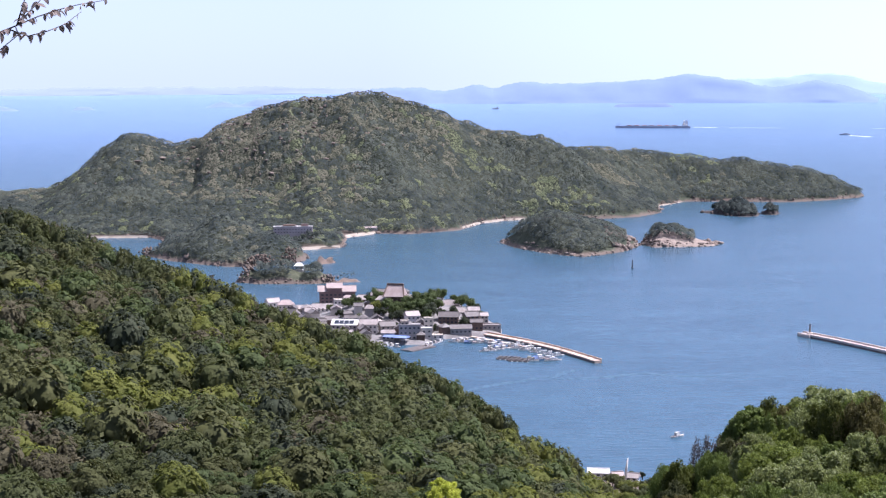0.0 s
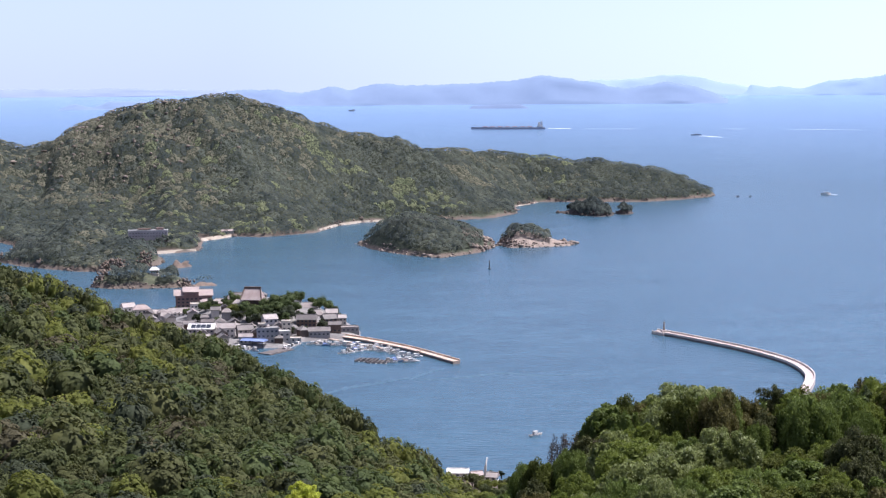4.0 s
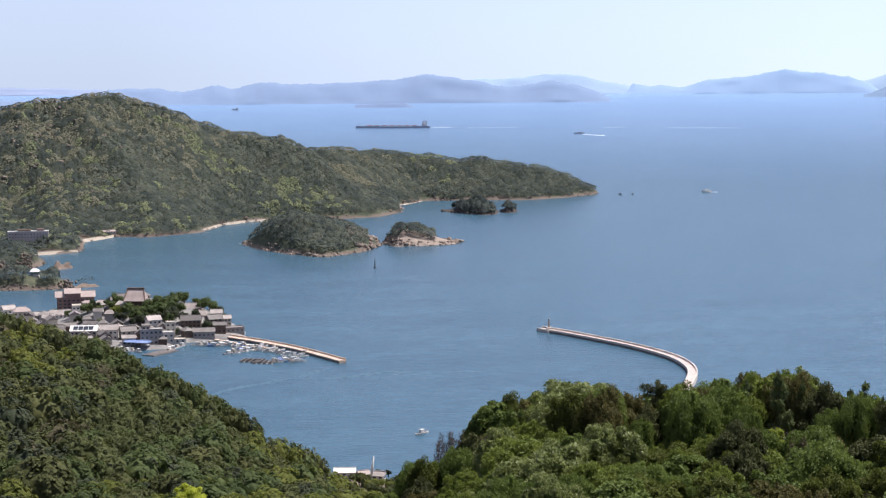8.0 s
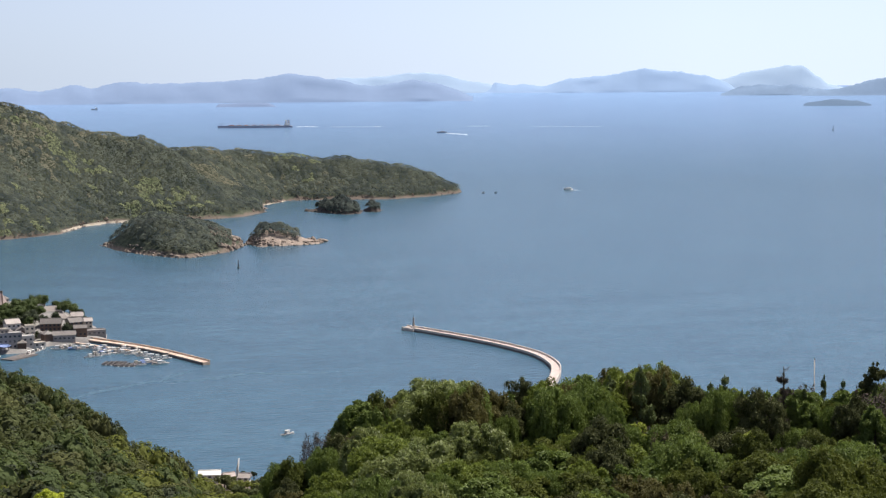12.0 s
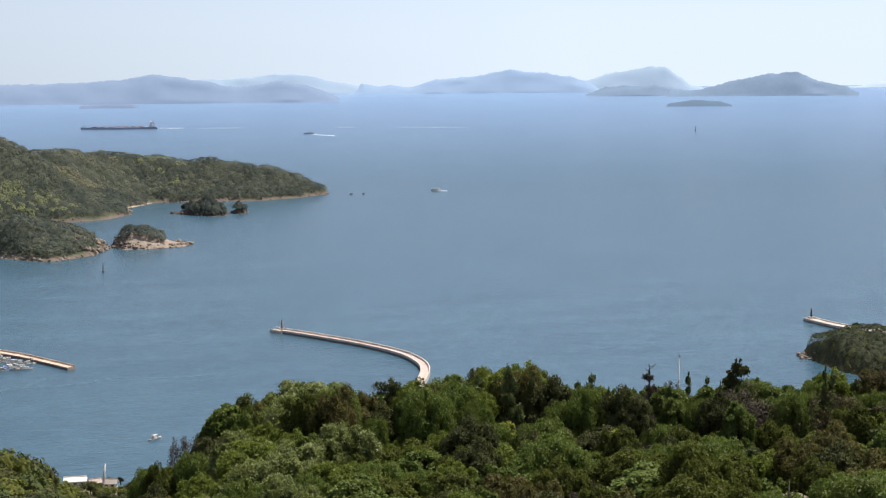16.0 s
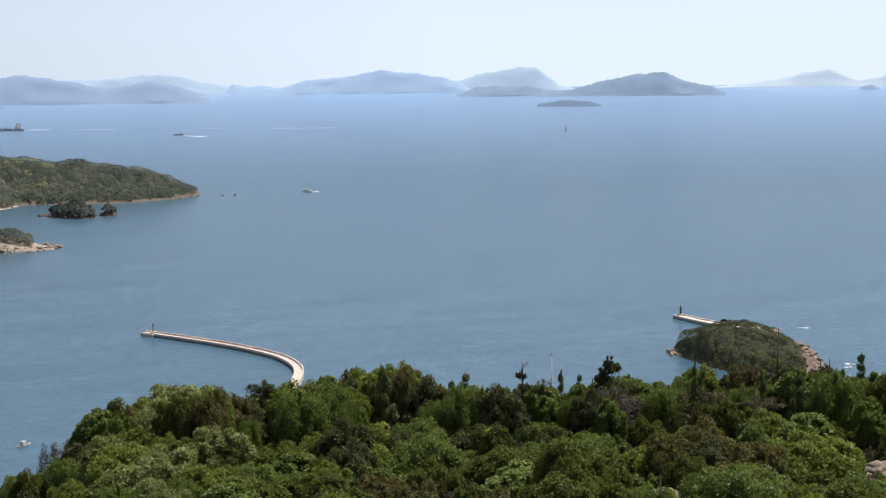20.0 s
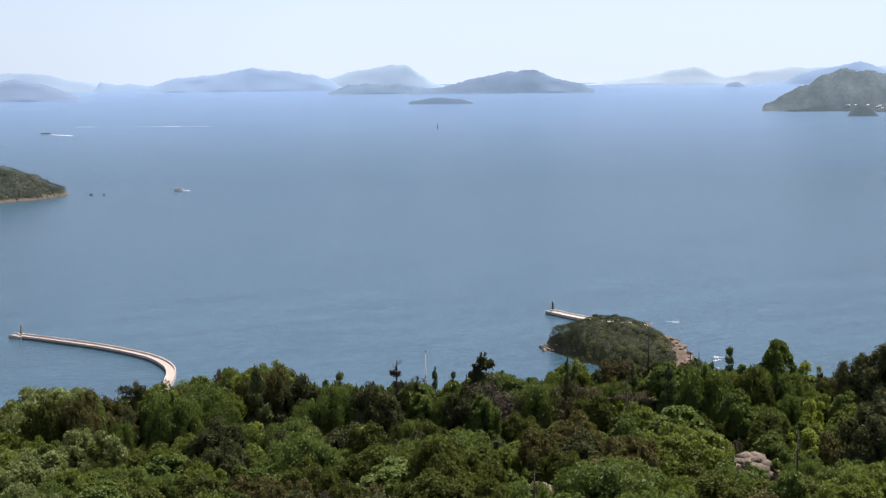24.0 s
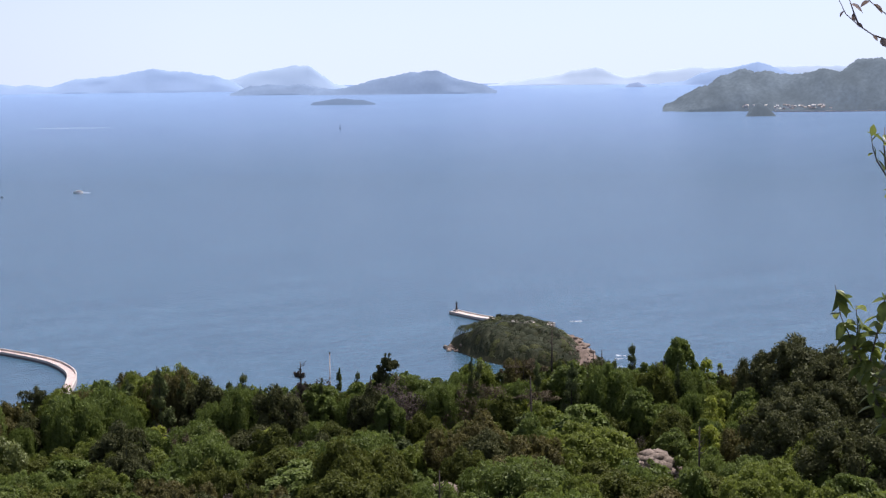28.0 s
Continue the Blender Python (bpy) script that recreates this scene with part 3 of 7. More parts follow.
def forest_on(isle, density, leaf, label, pick=None, margin=4.0, wish=None, tall=3.0, crowns=(0.75, 7.0), leaves=None):
    """A closed canopy over an island: leaf sprays on rounded crowns, joined by kind of leaf."""
    p = np.array(isle.coast)
    lo, hi = p.min(0), p.max(0)
    n = int(density * (hi[0] - lo[0]) * (hi[1] - lo[1]))
    X, Y = rng.uniform(lo[0], hi[0], n), rng.uniform(lo[1], hi[1], n)
    d = coast_distance(isle.coast, X, Y)
    ok = d > margin + 2.5 * value_noise(X, Y, 22, isle.seed + 3)
    if wish is not None:
        ok &= wish(X, Y)
    X, Y, d = X[ok], Y[ok], d[ok]
    steep, spacing = crowns

    def top(x, y):
        f, r1, r2 = crown_field(x, y, spacing, isle.seed + 6)
        return isle.height(x, y) + steep * f, f, r1, r2

    e = 0.5
    Z, dome, r1, r2 = top(X, Y)
    slope = np.stack([(Z - top(X + e, Y)[0]) / e, (Z - top(X, Y + e)[0]) / e, np.ones(X.size)], -1)
    slope[:, :2] = slope[:, :2].clip(-1.5, 1.5)
    slope /= np.linalg.norm(slope, axis=1)[:, None]
    edge = np.clip(1 - (d - margin) / 5.0, 0, 1)
    Z = Z + tall * (1 - edge * rng.uniform(0, 1, X.size)) + rng.uniform(-0.3, 0.3, X.size) * leaf
    nrm = slope + 0.16 * rng.standard_normal((X.size, 3))
    nrm /= np.linalg.norm(nrm, axis=1)[:, None]
    a = np.cross(nrm, rng.standard_normal((X.size, 3)))
    a /= np.linalg.norm(a, axis=1)[:, None]
    b = np.cross(nrm, a)
    s = leaf * rng.lognormal(0, 0.3, (X.size, 1))
    c = np.stack([X, Y, Z], -1)
    quad = np.stack([c - a * s, c - b * s * 0.75, c + a * s, c + b * s * 0.75], 1)
    low = (rng.uniform(0, 1, X.size) < 0.3) & (d < margin + 9)
    quad[low, :, 2] -= (rng.uniform(0.2, 1.0, X.size) * tall)[low][:, None]
    n1 = value_noise(X, Y, 130, 31) + 0.6 * value_noise(X, Y, 40, 32) + 1.5 * (r1 - 0.5)
    n2 = 0.7 * value_noise(X, Y, 90, 41) + 0.5 * value_noise(X, Y, 30, 42) + 2.2 * (r2 - 0.5)
    # deep patches (n3) paint the shade of gullies and ridges into the canopy
    n3 = 0.8 * value_noise(X, Y, 75, 45) + 0.6 * value_noise(X, Y, 26, 46) + 1.5 * (r1 - 0.5)
    which = np.where(n2 > 1.25, 2, np.where(n1 > 0.62, 1, np.where(n3 < -0.3, 3, 0)))
    if pick is not None:
        which = pick(X, Y, which, r1, r2)
    for k, material in enumerate(leaves or (WOOD_HAZED, WOOD_OLIVE, WOOD_BRIGHT, WOOD_DEEP)):
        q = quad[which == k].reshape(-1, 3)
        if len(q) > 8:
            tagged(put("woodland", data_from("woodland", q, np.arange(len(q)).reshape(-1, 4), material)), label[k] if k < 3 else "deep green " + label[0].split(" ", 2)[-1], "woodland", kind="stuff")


def shore_rocks(isle, count, size, label, band=(-2, 5), wish=None, material=ROCK):
    p = np.array(isle.coast, float)
    q = np.roll(p, -1, 0)
    w = np.hypot(*(q - p).T)
    i = rng.choice(len(p), count * 3, p=w / w.sum())
    t = rng.uniform(0, 1, count * 3)[:, None]
    xy = p[i] * (1 - t) + q[i] * t
    out = (q[i] - p[i]) / w[i][:, None]
    xy = xy + np.stack([-out[:, 1], out[:, 0]], -1) * rng.uniform(*band, count * 3)[:, None]
    if wish is not None:
        xy = xy[wish(xy[:, 0], xy[:, 1])]
    xy = xy[value_noise(xy[:, 0], xy[:, 1], 28, 77) > -0.25][:count]
    s = size * rng.lognormal(-0.3, 0.5, len(xy))
    z = np.maximum(isle.height(xy[:, 0], xy[:, 1]), 0)
    v, f = clumps(xy[:, 0], xy[:, 1], z + 0.1 * s, s, s * rng.uniform(0.4, 0.9, len(xy)), (SMALL, SMALL_F), 0.32)
    tagged(put("shore_rocks", data_from("shore_rocks", v, f, material)), label, "rocks", kind="stuff")


MAIN = Island([(-383, 1832), (-322, 1838), (-300, 1800), (-290, 1720), (-285, 1660), (-290, 1640), (-262, 1598), (-233, 1569), (-205, 1545), (-182, 1536), (-158, 1552), (-132, 1592), (-136, 1640),
               (-149, 1691), (-120, 1700), (-103, 1717), (-104, 1770), (-107, 1823), (-76, 1875), (-41, 1860), (-16, 1879), (16, 1906), (43, 1995), (72, 2033), (107, 2048), (150, 2050),
               (204, 2058), (241, 2081), (276, 2142), (288, 2257), (334, 2338), (373, 2335), (430, 2325), (479, 2317), (540, 2350), (590, 2398), (610, 2440), (520, 2500), (300, 2560), (0, 2450), (-200, 2450),
               (-420, 2370), (-640, 2270), (-700, 2100), (-620, 1980), (-500, 1880)],
              [(-600, 2090, 42, 107, 120), (-521, 2100, 36, 44, 120), (-384, 2115, 100, 104, 140), (-277, 2140, 86, 70, 140), (-212, 2150, 131, 106, 160), (-95, 2165, 149, 150, 175), (0, 2160, 108, 89, 150), (114, 2165, 102, 115, 130), (216, 2320, 83, 127, 120), (258, 2440, 77, 131, 95), (407, 2430, 71, 125, 85), (524, 2415, 44, 50, 65), (558, 2403, 48, 40, 40), (-222, 1640, 52, 52, 62), (-158, 1592, 40, 26, 34), (-112, 1724, 34, 26, 24), (-330, 1950, 40, 120, 90), (-90, 1960, 45, 110, 80), (160, 2120, 40, 80, 60)], 55, 10, 3, bluff=11, flats=((-96, 1850, 40), (-128, 1700, 26), (310, 2295, 45), (-355, 1836, 35)), gully=10)
MAIN.build("island_main", 7, "steep wooded island with rocky coves and sand beaches", UNDER)


def main_pick(x, y, which, r1, r2):
    """Dry rocky scrub on the western tops, fresh green on the eastern ridge, deep green along the shore."""
    far = np.hypot((x + 230) / 150, (y - 2060) / 110)
    dry = (far < 1) & (r1 > 0.35 + 0.4 * far)
    strip = np.abs(y - 2075 + 0.25 * (x - 120)) / 38 + np.abs(x - 140) / 210
    fresh = (strip < 1) & (r2 > 0.62)
    meadow = (np.hypot((x + 190) / 75, (y - 1800) / 50) < 1) & (r2 > 0.55)
    # deeper canopy below a wavering height, more olive above it
    wavy_height = MAIN.height(x, y) + 26 * value_noise(x, y, 70, 35) + 14 * (r1 - 0.5)
    which = np.where((wavy_height < 30) & ((which == 1) | (which == 0) & (r2 < 0.7)), 3, np.where((wavy_height > 85) & (which == 0) & (r2 > 0.45), 1, which))
    which = np.where((x > 20) & (which == 1) & (r2 < 0.75), 0, which)
    field = np.hypot((x - 215) / 46, (y - 2235) / 20) < 1
    return np.where(dry | field, 1, np.where(fresh | meadow, 2, which))


def main_wish(x, y):
    hotel = (np.abs(x + 156) < 22) & (np.abs(y - 1741) < 14) | (np.abs(x + 124) < 7) & (np.abs(y - 1728) < 6)
    bay = (np.abs(x + 100) < 30) & (np.abs(y - 1822) < 22) | (np.abs(x + 130) < 22) & (np.abs(y - 1698) < 9)
    seen = y < 2330 + 0.32 * (x - 150)
    seen |= x > 150
    return ~hotel & ~bay & seen & (y < 2490)


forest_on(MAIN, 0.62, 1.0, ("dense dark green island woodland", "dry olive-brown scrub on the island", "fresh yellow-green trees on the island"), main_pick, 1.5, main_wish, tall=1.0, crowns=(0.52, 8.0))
shore_rocks(MAIN, 850, 1.3, "brown granite boulders along the island shore", (-3, 4), lambda x, y: y < 2420, SHORE_ROCK)

# rocky scrub showing on the main top
gx, gy = rng.normal(-225, 75, 230), rng.normal(2075, 55, 230)
v, f = clumps(gx, gy, MAIN.height(gx, gy) + 2.8, 1.4 * rng.lognormal(0, 0.5, 230), 1.5, (SMALL, SMALL_F), 0.25)
tagged(put("hill_rocks", data_from("hill_rocks", v, f, ROCK)), "pale granite outcrops among the scrub", "rocks", kind="stuff")

ROUND = Island([(58, 1766), (72, 1706), (98, 1652), (122, 1620), (134, 1612), (154, 1630), (176, 1655), (198, 1710), (202, 1738), (170, 1790), (110, 1800)],
               [(112, 1712, 30, 45, 60), (150, 1705, 20, 40, 50), (84, 1725, 17, 22, 45)], 12, 3, 8, bluff=5)
ROUND.build("island_round", 4, "small round wooded islet", UNDER)
forest_on(ROUND, 1.3, 0.8, ("dark green trees covering the islet", "olive trees on the islet", "bright trees on the islet"), lambda x, y, w, r1, r2: np.where(r1 < 0.3, 3, 0), 5,
          lambda x, y: x < 184 + 0.1 * (y - 1690))
shore_rocks(ROUND, 240, 1.4, "reddish granite rocks round the islet", (-2, 4))
gx, gy = rng.uniform(163, 200, 110), rng.uniform(1640, 1745, 110)
ok = coast_distance(ROUND.coast, gx, gy) > -1
v, f = clumps(gx[ok], gy[ok], ROUND.height(gx[ok], gy[ok]) + 0.8, 1.9 * rng.lognormal(0, 0.5, ok.sum()), 2.6, (BALL, BALL_F), 0.3)
tagged(put("headland_rocks", data_from("headland_rocks", v, f, ROCK)), "bare reddish cliff rocks on the islet's end", "rocks", kind="stuff")

SLIM = Island([(203, 1738), (212, 1698), (246, 1700), (276, 1710), (290, 1740), (270, 1752), (230, 1768)], [(222, 1732, 15, 20, 28), (240, 1733, 12, 22, 22)], 6, 2, 9)
SLIM.build("island_slim", 2, "long low rocky islet with pines", ROCK)
forest_on(SLIM, 2.0, 0.8, ("dark pines on the low islet", "olive scrub on the low islet", "bright scrub on the low islet"), lambda x, y, w, r1, r2: np.where(r1 < 0.3, 3, 0), 5, lambda x, y: (x < 258) & (y > 1712))
shore_rocks(SLIM, 260, 1.7, "pale pink granite rocks round the low islet", (-1, 9))

REEF = Island([(326, 2147), (343, 2108), (367, 2072), (388, 2078), (396, 2104), (388, 2150), (350, 2165)], [(370, 2112, 15, 17, 30), (352, 2122, 10, 11, 25), (386, 2112, 8, 10, 25)], 4, 2, 10)
REEF.build("island_reef", 3, "dark wooded reef islet", REEF_ROCK)
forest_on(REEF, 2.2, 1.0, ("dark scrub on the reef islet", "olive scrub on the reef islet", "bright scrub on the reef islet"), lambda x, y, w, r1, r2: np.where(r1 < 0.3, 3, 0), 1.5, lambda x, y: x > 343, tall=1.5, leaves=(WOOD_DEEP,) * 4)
shore_rocks(REEF, 70, 1.6, "dark rocks round the reef islet", material=REEF_ROCK)
REEF2 = Island([(398, 2120), (403, 2098), (416, 2100), (428, 2130), (414, 2138)], [(412, 2116, 6, 10, 14)], 3, 1, 11)
REEF2.build("island_reef_small", 2, "tiny dark rock islet", REEF_ROCK)
forest_on(REEF2, 2.4, 0.9, ("dark scrub on a rock", "olive scrub on a rock", "bright scrub on a rock"), lambda x, y, w, r1, r2: np.where(r1 < 0.3, 3, 0), 2, leaves=(WOOD_DEEP,) * 4)
shore_rocks(REEF2, 24, 1.2, "dark rocks of a tiny islet", material=REEF_ROCK)

SHRINE = Island([(-178, 1420), (-160, 1408), (-136, 1406), (-107, 1405), (-92, 1413), (-98, 1440), (-130, 1455), (-165, 1450)], [(-165, 1428, 9, 13, 18), (-138, 1430, 9.5, 24, 22), (-108, 1424, 7.5, 13, 14)], 5, 2, 12, bluff=3)
SHRINE.build("island_shrine", 2, "low rocky shrine islet", UNDER)
forest_on(SHRINE, 2.2, 0.7, ("dark trees on the shrine islet", "olive scrub on the shrine islet", "bright scrub on the shrine islet"), lambda x, y, w, r1, r2: np.where(r1 < 0.6, 3, 0), 1,
          lambda x, y: (np.hypot(x + 124, y - 1430) > 7) & ((np.abs(x + 124) > 5) | (y > 1430)) & (x > -160) & (x < -104))
shore_rocks(SHRINE, 150, 1.0, "tan rocks round the shrine islet", (-1, 4), material=CLIFF)
ISLETS = Island([(-92, 1414), (-70, 1419), (-74, 1428), (-90, 1426)], [(-84, 1420, 2.6, 6, 4), (-75, 1421, 1.8, 4, 4)], 2, 1.5, 13)
ISLETS.build("island_rock_tail", 2, "rocky tail of the shrine islet", CLIFF)
forest_on(ISLETS, 1.0, 0.6, ("dark scrub on the islet tail", "olive scrub on the islet tail", "bright scrub on the islet tail"), lambda x, y, w, r1, r2: np.where(r1 < 0.3, 3, 0), 1.2)
shore_rocks(ISLETS, 90, 1.1, "brown rocks of the islet tail", (-1, 4), material=CLIFF)
CRAG = Island([(-121, 1560), (-112, 1556), (-101, 1570), (-108, 1582), (-118, 1578)], [(-116, 1566, 7, 4, 5), (-107, 1571, 5, 4, 5)], 2, 3, 14)
CRAG.build("island_crag", 2, "small crag standing in the bay", CLIFF)
shore_rocks(CRAG, 110, 1.3, "brown rocks of a small crag", (-1, 5), material=CLIFF)
# rock pillars on the shrine islet and the near cape
for cx, cy, n, hgt in ((-167, 1422, 130, 13), (-166, 1540, 120, 11), (-178, 1545, 90, 8), (-98, 1414, 80, 7), (-144, 1572, 110, 14), (-290, 1646, 70, 7)):
    px, py = cx + rng.normal(0, 3.0, n), cy + rng.normal(0, 3.5, n)
    v, f = clumps(px, py, rng.uniform(0, 1, n) ** 1.5 * hgt, rng.uniform(0.5, 1.3, n), rng.uniform(0.8, 1.8, n), (SMALL, SMALL_F), 0.35)
    tagged(put("rock_pillar", data_from("rock_pillar", v, f, CLIFF)), "weathered tan rock stack at the water", "rock", kind="stuff")

NEARISLE = Island([(522, 904), (515, 876), (511, 842), (515, 815), (536, 800), (552, 800), (568, 822), (580, 862), (608, 925), (598, 940), (560, 930)],
                  [(528, 864, 12, 16, 44), (552, 866, 15, 20, 50), (573, 868, 10.5, 15, 45)], 3.5, 1, 15, bluff=2)
NEARISLE.build("island_near", 3, "small dome-shaped wooded islet beside a pier", SOIL)
forest_on(NEARISLE, 7.0, 0.36, ("dense dark green trees on the islet", "olive trees on the islet", "bright green trees on the islet"), lambda x, y, w, r1, r2: np.where(r2 > 0.8, 1, np.where(r1 < 0.35, 3, 0)), 1.0,
          lambda x, y: (x + 0.35 * (y - 850) < 576) & (y < 897 + 0.6 * (x - 520)), tall=1.6, crowns=(0.7, 5.2), leaves=(HILL["dark"], HILL["oak"], HILL["oak"], HILL["dark"]))
shore_rocks(NEARISLE, 150, 1.0, "tan rocks round the islet", (-2, 2), lambda x, y: (y > 880) | (x > 566))
shore_rocks(Island([(520, 906), (510, 880), (516, 878)], [], 5, 0, 16), 40, 1.3, "tan rocks off the islet's point", (-1, 3))
BLUFF = Island([(544, 792), (556, 788), (568, 804), (582, 838), (594, 868), (590, 880), (578, 872), (562, 844), (550, 814)], [(560, 812, 8, 10, 18), (575, 842, 8.5, 9, 20), (586, 866, 6, 9, 14)], 2.2, 4, 27)
BLUFF.build("island_bluff", 1.2, "bare tan cliff end of the islet", CLIFF)
shore_rocks(BLUFF, 90, 1.1, "brown boulders at the foot of the cliff", (-2, 2))
gx, gy = rng.uniform(546, 592, 300), rng.uniform(790, 876, 300)
ok = coast_distance(BLUFF.coast, gx, gy) > 0
gx, gy = gx[ok][:70], gy[ok][:70]
v, f = clumps(gx, gy, np.maximum(BLUFF.height(gx, gy), NEARISLE.height(gx, gy)), 1.1 * rng.lognormal(0, 0.4, len(gx)), 1.0, (BALL, BALL_F), 0.25)
tagged(put("cliff_rocks", data_from("cliff_rocks", v, f, CLIFF)), "bare tan cliff on the islet", "rocks", kind="stuff")


# beaches: thin wedges of sand along the coves
def beach(a, b, width, label):
    n = 14
    a, b = np.array(a, float), np.array(b, float)
    along = (b - a) / n
    nrm = np.array([-along[1], along[0]]) / np.hypot(*along)
    v, f = [], []
    for i in range(n + 1):
        w = width * (0.25 + math.sin(math.pi * i / n) ** 0.7)
        c = a + along * i - nrm * 2 * math.sin(math.pi * i / n)
        v += [(*(c - nrm * 1.5), -0.4), (*c, 0.35), (*(c + nrm * w * 0.6), 1.6), (*(c + nrm * w), 2.6)]
        if i:
            o = 4 * i
            f += [(o - 4 + k, o + k, o + k + 1, o - 3 + k) for k in range(3)]
    tagged(put("beach", data_from("beach", v, [q[::-1] for q in f], SAND, True)), label, "beach", kind="structure")


beach((-106, 1820), (-76, 1872), 7, "pale sand beach of a sheltered cove")
beach((-146, 1690), (-106, 1714), 2.5, "narrow sand beach before a hotel")
beach((287, 2254), (334, 2337), 9, "pale sand beach by the point")
beach((20, 1921), (44, 1996), 1.6, "narrow pale shingle beach")
beach((43, 1995), (73, 2032), 1.6, "narrow pale sand beach")
beach((76, 2035), (107, 2048), 1.8, "short pale sand beach")
beach((-392, 1833), (-324, 1836), 1.2, "thin pale beach of an inlet")


# ---- the near hill: lookout, left spur, right spur ----
LEFT_CREST = [(-60, -3.0), (-25, -2.6), (-14.8, -4.1), (-13, -4.7), (-11.16, -5.5), (-9.3, -6.2), (-8.2, -6.5), (-6.86, -7.1), (-6.1, -7.55), (-4.4, -8.2), (-2.84, -8.7), (-1.7, -9.35), (-0.5, -9.85),
              (0.84, -10.7), (1.8, -11.2), (2.3, -11.7), (2.7, -12.15), (3.9, -12.45), (4.9, -13.25), (5.4, -13.6), (5.9, -13.85), (6.3, -14.05), (7.5, -15.2), (9, -18)]
RIGHT_CREST = [(5, -15.6), (6.0, -14.3), (6.56, -13.7), (7.0, -13.3), (7.4, -13.0), (8.2, -12.9), (8.77, -12.6), (9.5, -12.15), (10.2, -11.6), (10.7, -11.2), (12.6, -10.6), (14.0, -10.6), (15.2, -10.72),
               (16.7, -10.68), (17.5, -10.42), (18.9, -10.12), (20.2, -9.95), (21.0, -10.28), (21.8, -10.56), (23.6, -10.66), (25.6, -10.64), (27.2, -10.4), (28.4, -10.45), (29.5, -10.6), (30.4, -10.12),
               (31.1, -9.95), (32.5, -9.95), (34, -10.05), (35.2, -10.12), (36, -10.1), (37.1, -10.05), (38.8, -10.0), (39.6, -10.4), (40.3, -9.8), (42, -9.4), (46, -9.4), (60, -9)]


def crest(table, az):
    return np.interp(az, [a for a, _ in table], [e for _, e in table])


def ground_z(x, y):
    """Height of the near hill, laid out round the lookout."""
    x, y = np.asarray(x, float), np.asarray(y, float)
    r = np.hypot(x, y)
    az = np.degrees(np.arctan2(x, y))
    wide = 14 * np.clip(1 - r / 60, 0, 1)
    side = np.clip((az - 5.5 + wide) / (1.2 + 2 * wide), 0, 1)
    side = side * side * (3 - 2 * side)
    back = step01(60, 100, np.abs(az))
    zs = []
    for table, ridge, near, fall, tree in ((LEFT_CREST, 400 + np.clip(7 - az, 0, 60) * 7.3, (250, -15.2), 0.42, 6.0), (RIGHT_CREST, 132 + 0 * az, (68, -17.0), 0.6, 5.0)):
        e1 = crest(table, az)
        t = np.clip(np.log(np.maximum(r, 1) / near[0]) / np.log(ridge / near[0]), 0, 1)
        el = near[1] * (1 - t) + e1 * t
        z_face = EYE + r * np.tan(np.radians(el)) - tree
        z_near0 = EYE + near[0] * math.tan(radians(near[1])) - tree
        s = np.clip(r / near[0], 0, 1)
        z_near = 168.4 + (z_near0 - 168.4) * np.clip((s - 2.2 / near[0]) / (1 - 2.2 / near[0]), 0, 1) ** 0.7
        z = np.where(r < near[0], z_near, z_face)
        zr = EYE + ridge * np.tan(np.radians(e1)) - tree
        z = np.where(r > ridge, zr - fall * (r - ridge), z)
        zs.append(z)
    z = zs[0] * (1 - side) + zs[1] * side
    z = z * (1 - back) + back * (168.4 + 0.05 * r)
    z = z + np.clip(r / 60, 0, 1) * (0.6 * value_noise(x, y, 22, 51) + 0.3 * value_noise(x, y, 7, 52))
    return np.maximum(z, -6)


def build_ground():
    rr = np.concatenate([[0.004, 0.3], np.linspace(2, 20, 8), np.linspace(26, 150, 40), np.linspace(160, 760, 60), [800, 860, 940, 1050]])
    aa = np.radians(np.concatenate([np.arange(-180, -25, 5), np.arange(-25, 50, 0.6), np.arange(50, 180, 5)]))
    X, Y = np.outer(rr, np.sin(aa)), np.outer(rr, np.cos(aa))
    Z = ground_z(X, Y)
    n = len(aa)
    i, j = np.meshgrid(np.arange(len(rr) - 1), np.arange(n), indexing="ij")
    k = (j + 1) % n
    f = np.stack([i * n + j, i * n + k, (i + 1) * n + k, (i + 1) * n + j], -1).reshape(-1, 4)
    f = np.concatenate([f, np.array([[0, 0, 0, 0]])])[:-1]
    tagged(put("ground", data_from("ground", np.stack([X, Y, Z], -1).reshape(-1, 3), f[:, ::-1], SOIL, True)), "steep wooded hillside soil below the lookout", "hillside", kind="structure")


build_ground()


